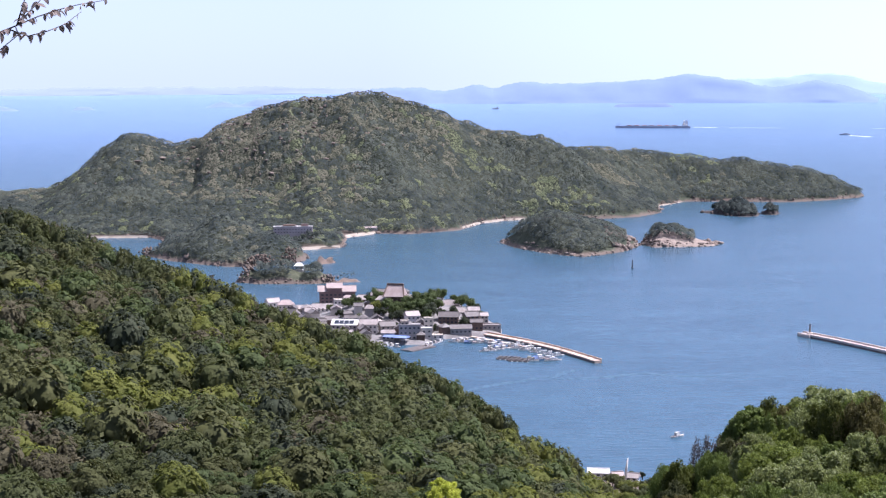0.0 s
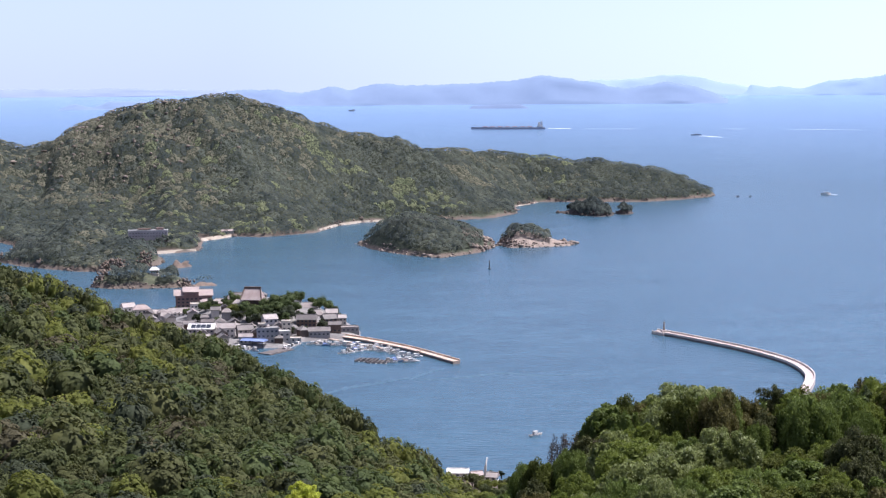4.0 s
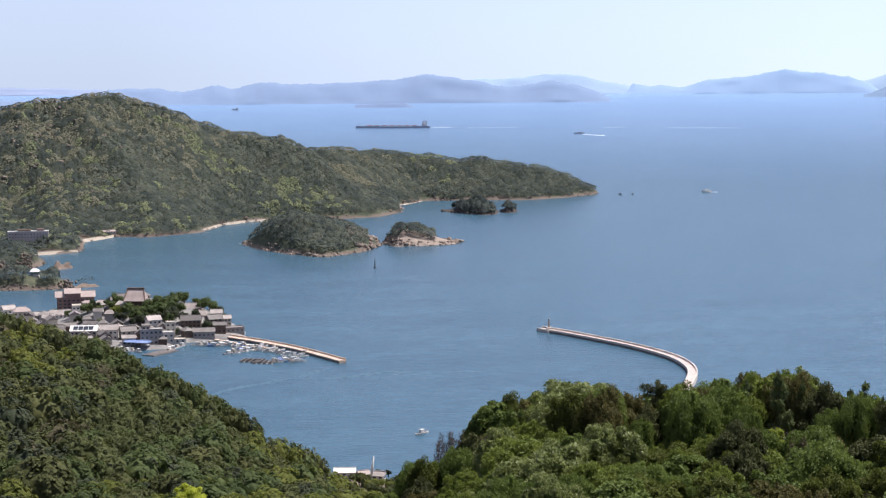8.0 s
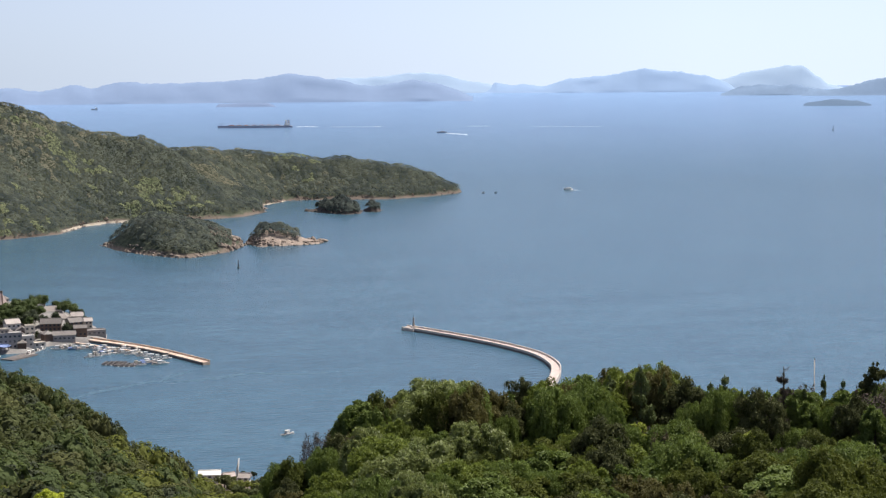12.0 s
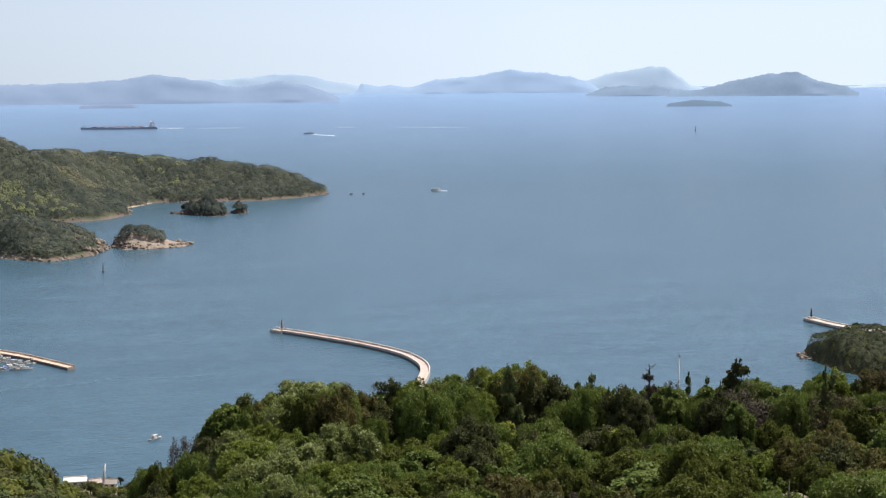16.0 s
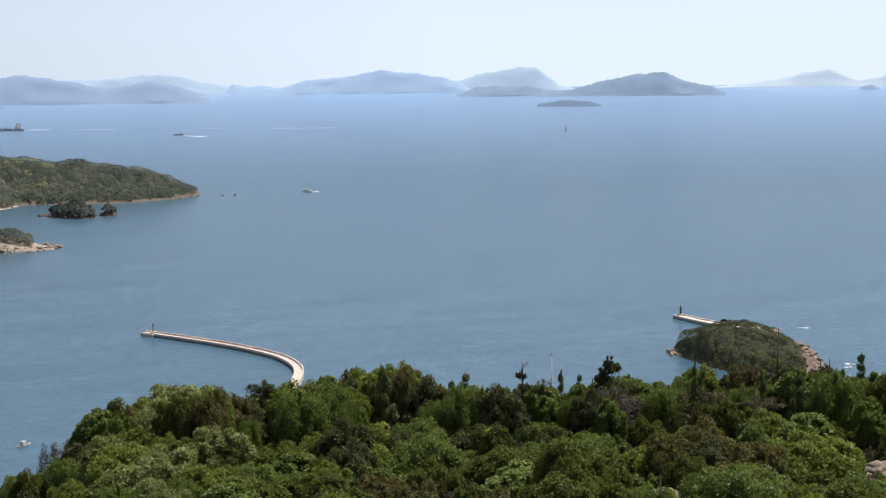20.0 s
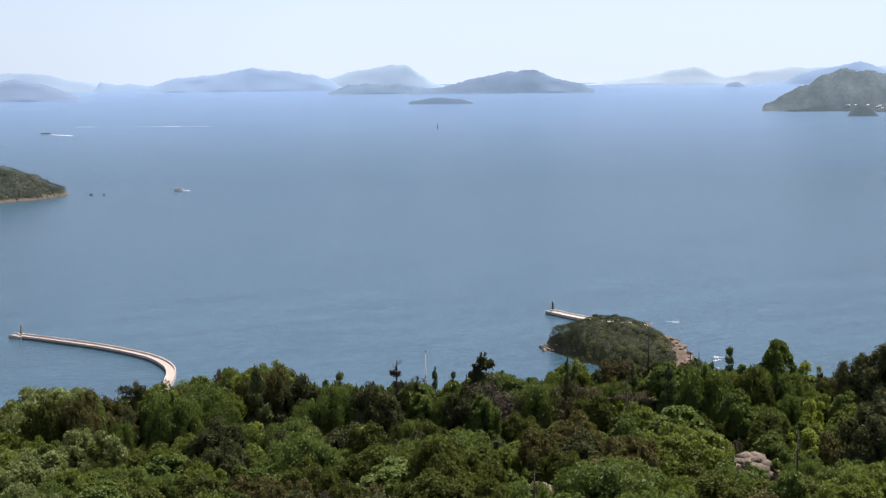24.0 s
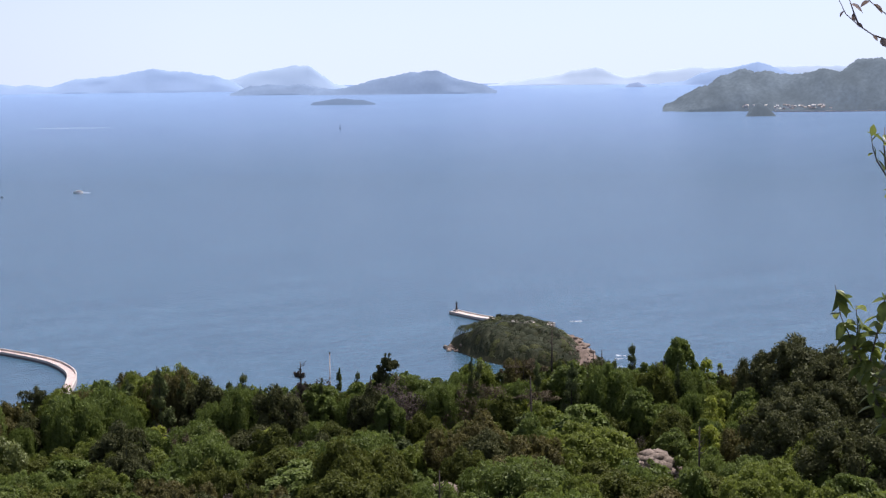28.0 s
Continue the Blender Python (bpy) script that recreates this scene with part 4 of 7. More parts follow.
# ---- trees ----
def leaf_cloud(centres, radii, per_lobe, size, gen, flat=0.75, up=0.35, slim=0.5, wild=0.6, reach=(0.55, 1.2), outward=None, rise=0.5, lift=0.75, smooth=0.0):
    """Small bent leaf sprays over the skin of several lobes, thicker on the side that faces outward."""
    centres, radii = np.asarray(centres, float), np.asarray(radii, float)
    count = np.maximum(3, (per_lobe * (radii / radii.mean()) ** 2).astype(int))
    which = np.repeat(np.arange(len(radii)), count)
    n = len(which)
    d = gen.standard_normal((n, 3))
    if outward is not None:
        d = d + 0.9 * np.asarray(outward)[which]
    d[:, 2] = d[:, 2] + up
    d /= np.linalg.norm(d, axis=1)[:, None]
    tall = np.ones((len(radii), 3))
    tall[:, 2] = flat * gen.uniform(0.7, 1.5, len(radii))
    p = centres[which] + d * (radii[which] * gen.uniform(*reach, n))[:, None] * tall[which]
    face = d if outward is None else (1 - smooth) * d + smooth * np.asarray(outward)[which]
    nrm = face + wild * gen.standard_normal((n, 3))
    nrm[:, 2] += lift
    nrm /= np.linalg.norm(nrm, axis=1)[:, None]
    a = np.cross(nrm, gen.standard_normal((n, 3)))
    a[:, 2] += rise
    a /= np.linalg.norm(a, axis=1)[:, None]
    b = np.cross(nrm, a)
    b /= np.linalg.norm(b, axis=1)[:, None]
    s = size * gen.lognormal(0, 0.3, n)[:, None]
    q = np.stack([p - a * s, p - b * s * slim + nrm * s * 0.15, p + a * s, p + b * s * slim + nrm * s * 0.15], 1)
    return q.reshape(-1, 3), np.arange(4 * n).reshape(-1, 4)


def dome_lobes(gen, height, spread, base, lobes, lobe=(0.2, 0.34), inner=(0.68, 0.92), ragged=0.16, shoots=5):
    """Leaf lobes over an uneven dome: their centres, radii and outward directions."""
    mid, half = base + (height - base) * 0.45, (height - base) * 0.5
    ph = gen.uniform(0, 6.28, 4)
    cen, rad, out = [], [], []
    for i in range(lobes):
        z = 1 - 1.5 * (i + gen.uniform(0.1, 0.9)) / lobes
        w = 2.39996 * i + gen.uniform(-0.5, 0.5)
        q = math.sqrt(1 - z * z)
        k = gen.uniform(*inner) * (1 + ragged * math.sin(2 * w + ph[0]) + ragged * math.sin(3 * w + ph[1] + 2 * z) + 0.5 * ragged * math.sin(5 * w + ph[2]))
        d = np.array([q * math.cos(w), q * math.sin(w), z])
        r = spread * gen.uniform(*lobe)
        cen.append((d[0] * k * spread, d[1] * k * spread, min(mid + d[2] * k * half * (1.1 if z > 0 else 0.9), height - 0.6 * r)))
        rad.append(r)
        out.append(d)
    for i in range(shoots):
        w, o = gen.uniform(0, 6.28), spread * gen.uniform(0.05, 0.65)
        cen.append((math.cos(w) * o, math.sin(w) * o, height * gen.uniform(0.93, 1.05) - 0.3 * o))
        rad.append(spread * gen.uniform(0.08, 0.15))
        out.append(np.array([0, 0, 1.0]))
    return np.array(cen), np.array(rad), np.array(out)


def lump(gen, cen, rad, core, shape=(SMALL, SMALL_F)):
    """Ragged dense foliage inside the lobes."""
    v = np.concatenate([shape[0] * (r * core) * (1 + 0.25 * gen.standard_normal((len(shape[0]), 1)).clip(-1.5, 1.5)) * [1, 1, 0.85] + np.array(c) for c, r in zip(cen, rad)])
    return v, np.concatenate([shape[1] + i * len(shape[0]) for i in range(len(cen))])


SIZES = {}


def tree_pattern(name, seed, leaf, height, spread, label, lobes=40, per_lobe=300, leaf_size=0.115, base=0.12, kind="tree", core=0.6, lobe=(0.2, 0.34), slim=0.42, rise=0.45, bare=False, shoots=5, inner=(0.68, 0.92), paint=None):
    """One tree: trunk, limbs and a crown of leaf sprays in uneven lobes over a dome."""
    gen = np.random.default_rng(seed)
    t = thing(name, pose(0, 0, 0), label, kind, "trees on the near ridge")
    top = Vector((gen.normal(0, 0.03) * height, gen.normal(0, 0.03) * height, height * 0.82))
    pts = [Vector((0, 0, -0.6)), Vector((gen.normal(0, 0.08), gen.normal(0, 0.08), height * 0.3)), top * 0.7, top]
    trunk = part("trunk", tube(pts, [0.13 * height / 5, 0.10 * height / 5, 0.06 * height / 5, 0.02], 7), BARK, t, smooth=True)
    cen, rad, out = dome_lobes(gen, height, spread, height * base, lobes, lobe, inner, shoots=shoots)
    limbs = 9 if bare else 3
    for i in range(limbs):
        c = Vector(cen[int((i + 0.5) * lobes / limbs)])
        s = pts[1].lerp(pts[3], 0.1 + 0.6 * gen.uniform())
        part("limb", tube([s, s.lerp(c, 0.55) + Vector((0, 0, 0.12)), c], [0.05 * height / 5, 0.035 * height / 5, 0.012], 5), BARK, trunk)
    v, f = leaf_cloud(cen, rad, per_lobe, leaf_size, gen, 0.9, 0.45, slim, 0.7, (0.6, 1.28), out, rise, 0.45, 0.35)
    crown = put("crown", data_from("crown", v, f, paint or LEAF[leaf]), t)
    if not bare:
        put("inner_foliage", data_from("inner_foliage", *lump(gen, cen, rad, core), paint or LEAF[leaf], True), crown)
    SIZES[t.name] = (height, spread)
    return t


def pine_pattern(name, seed, height, spread, label, leaf="pine", first=0.14, lift=0.35, flat=False):
    """A young pine: straight stem, whorls of branches with needle tufts; flat: a parasol of level plates."""
    gen = np.random.default_rng(seed)
    t = thing(name, pose(0, 0, 0), label, "pine tree", "trees on the near ridge")
    trunk = part("trunk", tube([(0, 0, -0.6), (0.05, 0.02, height * 0.5), (0, 0.03, height * 0.98)], [0.10, 0.07, 0.015], 6), BARK, t, smooth=True)
    cen, rad = [], []
    lev, n = first, 0
    while lev < 0.97:
        for k in range(4 if flat else 3):
            w = gen.uniform(0, 2 * math.pi)
            out = spread * (gen.uniform(0.6, 1.1) if flat else ((1.3 if lift < 0.1 else 1.15) - lev) * gen.uniform(0.6, 1.15))
            a = Vector((0, 0, height * lev))
            b = a + Vector((math.cos(w) * out, math.sin(w) * out, out * lift))
            if n % 2 == 0:
                part("branch", tube([a, a.lerp(b, 0.5) - Vector((0, 0, 0.05)), b], [0.03, 0.02, 0.008], 4), BARK, trunk)
            n += 1
            for s in (0.4, 0.7, 1.0):
                cen.append(tuple(a.lerp(b, s)))
                rad.append((0.16 + 0.12 * gen.uniform()) * (1.4 if flat else 1.0))
        lev += 0.07 if flat else 0.10 + 0.04 * gen.uniform()
    for k in range(3):
        cen.append((0, 0, height * (0.97 + 0.02 * k)))
        rad.append(0.14 - 0.03 * k)
    v, f = leaf_cloud(cen, rad, 52, 0.10, gen, 0.5 if flat else 0.8, 0.5, 0.28, 0.5, (0.4, 1.2), None, 0.9)
    put("crown", data_from("crown", v, f, LEAF[leaf]), t)
    SIZES[t.name] = (height, spread)
    return t


TREES = {
    "oak": tree_pattern("oak_tree", 11, "oak", 5.6, 2.7, "mid-green leafy oak on the ridge slope"),
    "oak_broad": tree_pattern("oak_tree", 12, "bright", 4.8, 3.1, "broad bright green oak on the ridge slope", lobes=46),
    "fresh": tree_pattern("leafy_tree", 13, "fresh", 5.2, 2.5, "fresh yellow-green leafy tree on the ridge slope", rise=0.6),
    "olive": tree_pattern("oak_tree", 14, "olive", 5.0, 2.5, "dull olive-green tree on the ridge slope"),
    "silver": tree_pattern("silver_tree", 15, "silver", 5.4, 3.0, "pale silver-green leafy tree on the ridge slope", lobes=52, lobe=(0.15, 0.26), per_lobe=200, leaf_size=0.12, slim=0.45),
    "dark": tree_pattern("evergreen_tree", 16, "dark", 5.6, 2.5, "very dark green evergreen tree on the ridge slope"),
    "brown": tree_pattern("shrub", 17, "brown", 4.2, 2.2, "brown half-bare scrub tree on the ridge slope", lobes=30, per_lobe=85, leaf_size=0.085, bare=True),
    "grey": tree_pattern("shrub", 22, "grey", 4.2, 2.3, "grey-brown twiggy scrub tree on the ridge slope", lobes=34, per_lobe=100, leaf_size=0.08, bare=True),
    "bush": tree_pattern("bush", 18, "bright", 3.4, 1.9, "bright green rounded bush on the ridge slope", lobes=34, lobe=(0.16, 0.28), per_lobe=220, leaf_size=0.10, base=0.02),
    "upright": tree_pattern("upright_tree", 23, "bright", 5.6, 1.7, "slim upright mid-green tree on the ridge", lobes=44, lobe=(0.2, 0.36), rise=0.7, base=0.08),
    "column": tree_pattern("column_tree", 24, "dark", 5.4, 0.95, "narrow dark green columnar tree on the ridge crest", lobes=34, lobe=(0.28, 0.5), per_lobe=200, leaf_size=0.10, rise=1.0),
    "lime": tree_pattern("lime_green_tree", 25, "young", 4.6, 1.7, "bright lime-green young tree in layered sprays", lobes=24, lobe=(0.18, 0.32), per_lobe=180, leaf_size=0.11, core=0.3, inner=(0.4, 0.98)),
    "pine": pine_pattern("young_pine", 19, 5.2, 1.5, "slim young pine rising over the ridge"),
    "pine_thin": pine_pattern("young_pine", 20, 4.4, 1.2, "thin young pine with rising tufts on the ridge"),
    "pine_layered": pine_pattern("layered_pine", 26, 5.0, 1.7, "grey-green pine with level branch layers on the crest", leaf="grey", lift=0.05),
    "parasol": pine_pattern("parasol_pine", 27, 5.0, 1.4, "dark flat-topped pine on the ridge crest", leaf="dark", first=0.82, lift=0.1, flat=True),
    "parasol_brown": pine_pattern("parasol_pine", 28, 5.4, 1.7, "brownish flat-topped pine on a bare stem", leaf="brown", first=0.86, lift=0.08, flat=True),
    "evergreen": tree_pattern("evergreen_oak", 21, "dark", 6.2, 3.2, "large dense dark evergreen oak on the ridge", lobes=70, lobe=(0.13, 0.24), per_lobe=210, leaf_size=0.095, core=0.7),
}
STANDING = []


def plant(kind, az, r, height=None, width=None, turn=None):
    """A copy of a pattern on the ridge, of that height and crown width."""
    pattern = TREES[kind]
    h, s = SIZES[pattern.name]
    height, width = height or h, width or 2 * s
    x, y, _ = polar(az, r, 0)
    c = copy_thing(pattern, pose(x, y, float(ground_z(x, y)), 0, 0, rng.uniform(0, 360) if turn is None else turn))
    c.scale = (width / (2 * s), width / (2 * s), height / h)
    STANDING.append((x, y, width))
    return c


def plant_top(kind, az, el, height, width, turn=None):
    """A tree whose top shows at that bearing and elevation from the lookout, standing where the slope allows it."""
    el = el - 0.15 if az < 14 else el
    for r in np.arange(80, 131, 0.5):
        x, y, _ = polar(az, r, 0)
        if float(ground_z(x, y)) + height >= EYE + r * math.tan(radians(el)):
            return plant(kind, az, r, height, width, turn)
    x, y, _ = polar(az, 130, 0)
    return plant(kind, az, 130, EYE + 130 * math.tan(radians(el)) - float(ground_z(x, y)), width, turn)


# trees that stand out: bearing and elevation of the top, height, crown width
for kind, az, el, height, width in [
    ("silver", 13.7, -10.34, 5.8, 6.6), ("fresh", 12.32, -10.82, 5, 4.5), ("silver", 12.63, -12.32, 5, 5.2),
    ("silver", 11.69, -12.81, 5, 5), ("silver", 14.32, -11.86, 5.5, 5), ("dark", 15.65, -11.28, 4.8, 3.0),
    ("parasol", 16.04, -10.32, 5, 2.4), ("dark", 16.14, -10.64, 4.5, 2.2), ("oak", 17.19, -10.5, 5, 4),
    ("oak_broad", 18.33, -10.35, 5, 5), ("olive", 19.48, -10.16, 5, 3.6), ("fresh", 20.16, -9.97, 5, 3.6),
    ("fresh", 20.74, -9.93, 5, 3.4), ("oak", 21.31, -10.29, 5, 3.2), ("upright", 19.2, -10.04, 4, 1.8),
    ("pine", 22.96, -10.1, 5, 2.0), ("pine_layered", 24.92, -9.93, 5.5, 2.3), ("pine_thin", 26.27, -10.0, 4.5, 1.3),
    ("grey", 25.58, -10.53, 4.5, 3.0), ("lime", 23.94, -12.08, 4.6, 3.2), ("lime", 24.5, -11.31, 4, 2.0),
    ("bush", 23.49, -13.3, 3.6, 2.4), ("bush", 20.11, -13.17, 4, 4.2), ("oak_broad", 26.95, -12.41, 5.4, 4.8), ("bush", 26.1, -12.95, 4, 4.0), ("oak", 27.75, -13.0, 5, 4.2),
    ("column", 27.94, -9.63, 5.4, 1.5), ("column", 27.59, -10.01, 5, 1.2), ("grey", 28.05, -10.74, 5.2, 4.8),
    ("grey", 28.4, -11.31, 4.5, 3.6), ("brown", 31.22, -10.74, 5, 4.4), ("fresh", 31.02, -9.98, 5.2, 3.4),
    ("upright", 30.44, -10.21, 5, 2.2), ("parasol_brown", 32.59, -9.8, 6, 3.2), ("parasol_brown", 33.01, -10.88, 5, 3.6),
    ("oak", 33.82, -10.05, 5, 3.4), ("dark", 34.96, -9.94, 5.5, 4.6), ("dark", 35.53, -10.03, 5, 3.6),
    ("pine", 36.32, -9.26, 6, 1.7), ("upright", 37.85, -9.17, 6.4, 2.9), ("upright", 36.86, -10.0, 5, 2.4),
    ("lime", 38.92, -9.89, 5.5, 2.8), ("fresh", 39.21, -10.78, 5, 3), ("lime", 39.08, -11.12, 5.4, 3.0),
    ("lime", 38.85, -12.1, 4.5, 3.2), ("fresh", 34.59, -12.17, 5.6, 5.6), ("bush", 36.76, -13.28, 4.2, 5.2),
    ("olive", 33.05, -12.61, 5, 4), ("grey", 36.12, -12.55, 3.2, 2.6), ("fresh", 41.0, -13.26, 5, 4.5),
    ("olive", 40.06, -12.24, 4.5, 3), ("bush", 32.28, -13.38, 3.6, 3.4), ("evergreen", 42.02, -9.09, 7.5, 7.5),
    ("evergreen", 40.62, -9.57, 6.5, 4.2), ("evergreen", 43.5, -9.65, 7, 6), ("evergreen", 44.42, -9.99, 7, 6.5),
    ("evergreen", 41.67, -11.19, 6.5, 6), ("evergreen", 43.9, -11.86, 6.5, 6), ("evergreen", 42.41, -10.61, 6.5, 6),
    ("upright", 10.39, -10.99, 5.5, 3.4), ("oak", 11.17, -10.77, 5.2, 3.8), ("oak", 9.99, -11.61, 4.5, 3),
    ("fresh", 11.74, -11.63, 4.5, 3.2), ("upright", 9.7, -11.7, 4, 2.4), ("grey", 9.01, -12.07, 3.5, 2.5),
    ("grey", 8.96, -12.21, 3.2, 2.2), ("silver", 12.88, -10.31, 6, 7), ("upright", 10.65, -10.98, 5, 3.6),
    ("bush", 42.63, -13.30, 4, 4), ("bush", 44.57, -13.12, 4, 4.4), ("fresh", 40.56, -13.65, 5, 4.5), ("bush", 38.65, -12.77, 4, 3.6), ("fresh", 35.57, -12.26, 5, 4),
    ("silver", 12.53, -10.78, 5.4, 5), ("fresh", 13.31, -10.59, 5, 3.6), ("upright", 22.17, -10.65, 4.5, 2.4), ("oak", 23.72, -10.88, 4.5, 3.2)]:
    plant_top(kind, az, el, height, width)
KINDS = list(TREES)
MIX = {k: w for k, w in zip(KINDS, (0.22, 0.18, 0.12, 0.10, 0.0, 0.08, 0.035, 0.03, 0.08, 0.08, 0.0, 0.02, 0.01, 0.01, 0.0, 0.0, 0.0, 0.0))}


CLEARINGS = ((36.98, 110, -12.4), (29.75, 98, -13.55))


def plant_ridge():
    """A loose stand of trees over the right spur; kinds weighted by bearing to fit the camera's view."""
    made = 0
    for _ in range(5000):
        az, r = rng.uniform(5.7, 47.5), math.sqrt(rng.uniform(79 ** 2, 132 ** 2))
        width = rng.uniform(2.6, 5.6) if r < 118 else rng.uniform(2.2, 4.2)
        width = min(width, 3.0) if az < 10.5 else width
        x, y = r * math.sin(radians(az)), r * math.cos(radians(az))
        if any((x - a) ** 2 + (y - b) ** 2 < (0.36 * (width + w)) ** 2 for a, b, w in STANDING):
            continue
        # bare rock clearings
        if any(abs(az - a) < 1.2 and abs(r - b) < 4 for a, b, _ in CLEARINGS):
            continue
        w = dict(MIX)
        if az < 18:
            w["fresh"] *= 1.4
            w["olive"] *= 0.5
            w["brown"] = w["grey"] = 0.01
            w["dark"] *= 0.5
        if 9 < az < 14.5 and r < 122:
            w["silver"] = 0.14
            w["fresh"] *= 1.8
        # extra dark kinds deepen the shadow tones of this stretch by colour
        if 14 < az < 25:
            w["dark"] *= 1.8
            w["grey"] *= 1.4
        if az > 25:
            w["olive"] *= 1.3
            w["brown"] *= 1.5 if az < 33 else 0.4
            w["grey"] *= 1.0 if az < 33 else 0.3
            w["upright"] *= 2.2
            w["fresh"] *= 1.0 if az < 31 else 1.9
        if r > 118 and az > 21:
            w["pine_thin"], w["pine"] = 0.08, 0.06
        kind = str(rng.choice(KINDS, p=np.array([w[k] for k in KINDS]) / sum(w.values())))
        h, s = SIZES[TREES[kind].name]
        if "pine" in kind or kind == "column":
            width = 2 * s * rng.uniform(0.75, 1.1)
        height = min(h * rng.uniform(0.7, 1.1), width * 1.5 if kind not in ("pine", "pine_thin", "column", "upright") else 9)
        # no crown of the common stand rises over the crest line
        slim = "pine" in kind or kind == "column"
        line = min(float(crest(RIGHT_CREST, az)), float(crest(RIGHT_CREST, az - 28 * width / r))) + (rng.uniform(0.0, 0.5) if slim else rng.uniform(-0.2, 0.12))
        for rock_az, rock_r, rock_el in CLEARINGS:
            if abs(az - rock_az) < 1.3 and r < rock_r + 1:
                line = min(line, rock_el - 0.5)
        limit = EYE + r * math.tan(radians(line)) - float(ground_z(x, y))
        if r > 121:
            height = min(limit, 2.0 * width if not slim else 7.0)
        plant(kind, az, r, max(1.5, min(height, limit)), width)
        made += 1
        if made >= 300:
            break


plant_ridge()
for az in np.arange(6.4, 41, 0.62):
    r = rng.uniform(126, 131.5)
    width = rng.uniform(2.4, 3.8)
    x, y, _ = polar(az, r, 0)
    line = min(float(crest(RIGHT_CREST, az)), float(crest(RIGHT_CREST, az - 28 * width / r))) + rng.uniform(-0.3, 0.12)
    names = ["oak", "fresh", "upright", "olive", "bush", "dark"] if az < 21 else ["oak", "upright", "olive", "bush", "fresh", "pine_thin"]
    plant(str(rng.choice(names)), az, r, EYE + r * math.tan(radians(line)) - float(ground_z(x, y)), width)
# slim conifers that prick up along the crest
for i in range(24):
    az, r = 21.3 + 0.78 * i + rng.normal(0, 0.25), rng.uniform(124, 131)
    x, y, _ = polar(az, r, 0)
    top = EYE + r * math.tan(radians(float(crest(RIGHT_CREST, az)) + rng.uniform(0.05, 0.42))) - float(ground_z(x, y))
    plant(("pine_thin", "pine", "pine_layered")[i % 3], az, r, top, rng.uniform(1.0, 2.0))
# trees placed to fill gaps and brighten the crest in the camera's view
for kind, az, el, height, width, turn in [
    ("fresh", 33.25, -11.4, 5, 3.6, 20), ("fresh", 29.9, -10.75, 4.6, 3.0, 80), ("fresh", 33.45, -10.5, 4.6, 2.8, 150), ("fresh", 31.9, -10.8, 4.6, 2.8, 210),
    ("upright", 34.4, -10.5, 5, 2.4, 40), ("fresh", 35.6, -10.65, 4.6, 2.8, 300), ("lime", 32.6, -11.3, 4, 2.2, 10), ("fresh", 36.5, -10.6, 4.6, 2.6, 120), ("bush", 36.6, -13.0, 3.2, 2.2, 60),
    ("fresh", 16.9, -10.85, 4.6, 3.2, 30), ("fresh", 18.9, -10.75, 4.6, 3.2, 100), ("fresh", 21.6, -11.0, 4.6, 3.0, 170), ("upright", 24.2, -11.0, 4.6, 2.2, 15)]:
    plant_top(kind, az, el, height, width, turn)
for i, p in enumerate(TREES.values()):
    px, py, _ = polar(8.0 + 2.2 * i, 42 + 4 * (i % 2), 0)
    p.matrix_basis = pose(px, py, float(ground_z(px, py)), 0, 0, 50 * i)


# bare granite in the clearings
def outcrop(az, r, el, n, label):
    """A knob of weathered boulders whose top shows at that elevation."""
    x, y, _ = polar(az, r, 0)
    foot = float(ground_z(x, y))
    top = EYE + r * math.tan(radians(el)) - foot
    px, py = rng.normal(0, 1.25, n), rng.normal(0, 0.9, n)
    size = rng.lognormal(-0.6, 0.4, n).clip(0.25, 1.1)
    z = foot + top * np.exp(-(px ** 2 + py ** 2) / 9.0) - 0.7 * size
    v, f = clumps(x + px, y + py, z, size, size * rng.uniform(0.35, 0.7, n), (SMALL, SMALL_F), 0.16)
    tagged(put("outcrop", data_from("outcrop", v, f, GRANITE)), label, "rock")


for (az, r, el), label in zip(CLEARINGS, ("pale bare granite outcrop in a clearing", "pale granite outcrop under scrub")):
    outcrop(az, r, el - 0.3, 120, label)


# dead stems
def dead_stem(az, r, top_el, label, width=0.11):
    x, y, _ = polar(az, r, 0)
    foot = float(ground_z(x, y))
    height = EYE + r * math.tan(radians(top_el)) - foot
    gen = np.random.default_rng(int(az * 10))
    t = thing("dead_tree", pose(x, y, foot, 0, 0, gen.uniform(0, 360)), label, "dead tree", "dead stems on the ridge")
    part("stem", tube([(0, 0, -0.4), (0.04, 0, height * 0.5), (-0.05, 0.03, height)], [width, width * 0.75, width * 0.3], 6), BARK, t, smooth=True)
    for k in range(5):
        h = height * gen.uniform(0.7, 0.97)
        w = gen.uniform(0, 6.28)
        part("branch", tube([(0, 0, h), (math.cos(w) * 0.25, math.sin(w) * 0.25, h + 0.1), (math.cos(w) * 0.45, math.sin(w) * 0.45, h + 0.35)], [0.03, 0.02, 0.01], 4), BARK, t)


for az, r, top_el, label in [
    (33.58, 128, -8.44, "bare dark dead trunk rising from the ridge"), (32.86, 112, -10.31, "bare dark dead trunk among the scrub"), (20.05, 130, -9.7, "thin bare stem on the ridge crest"),
    (34.98, 129, -9.45, "short dead stem on the ridge"), (35.28, 129, -9.41, "dead forked stem on the ridge"), (24.95, 130, -9.7, "thin dead tip over the crest"),
    (38.61, 100, -11.92, "slender dark trunk in the scrub"), (29.65, 90, -13.44, "thin dark trunk before the granite")]:
    dead_stem(az, r, top_el, label)


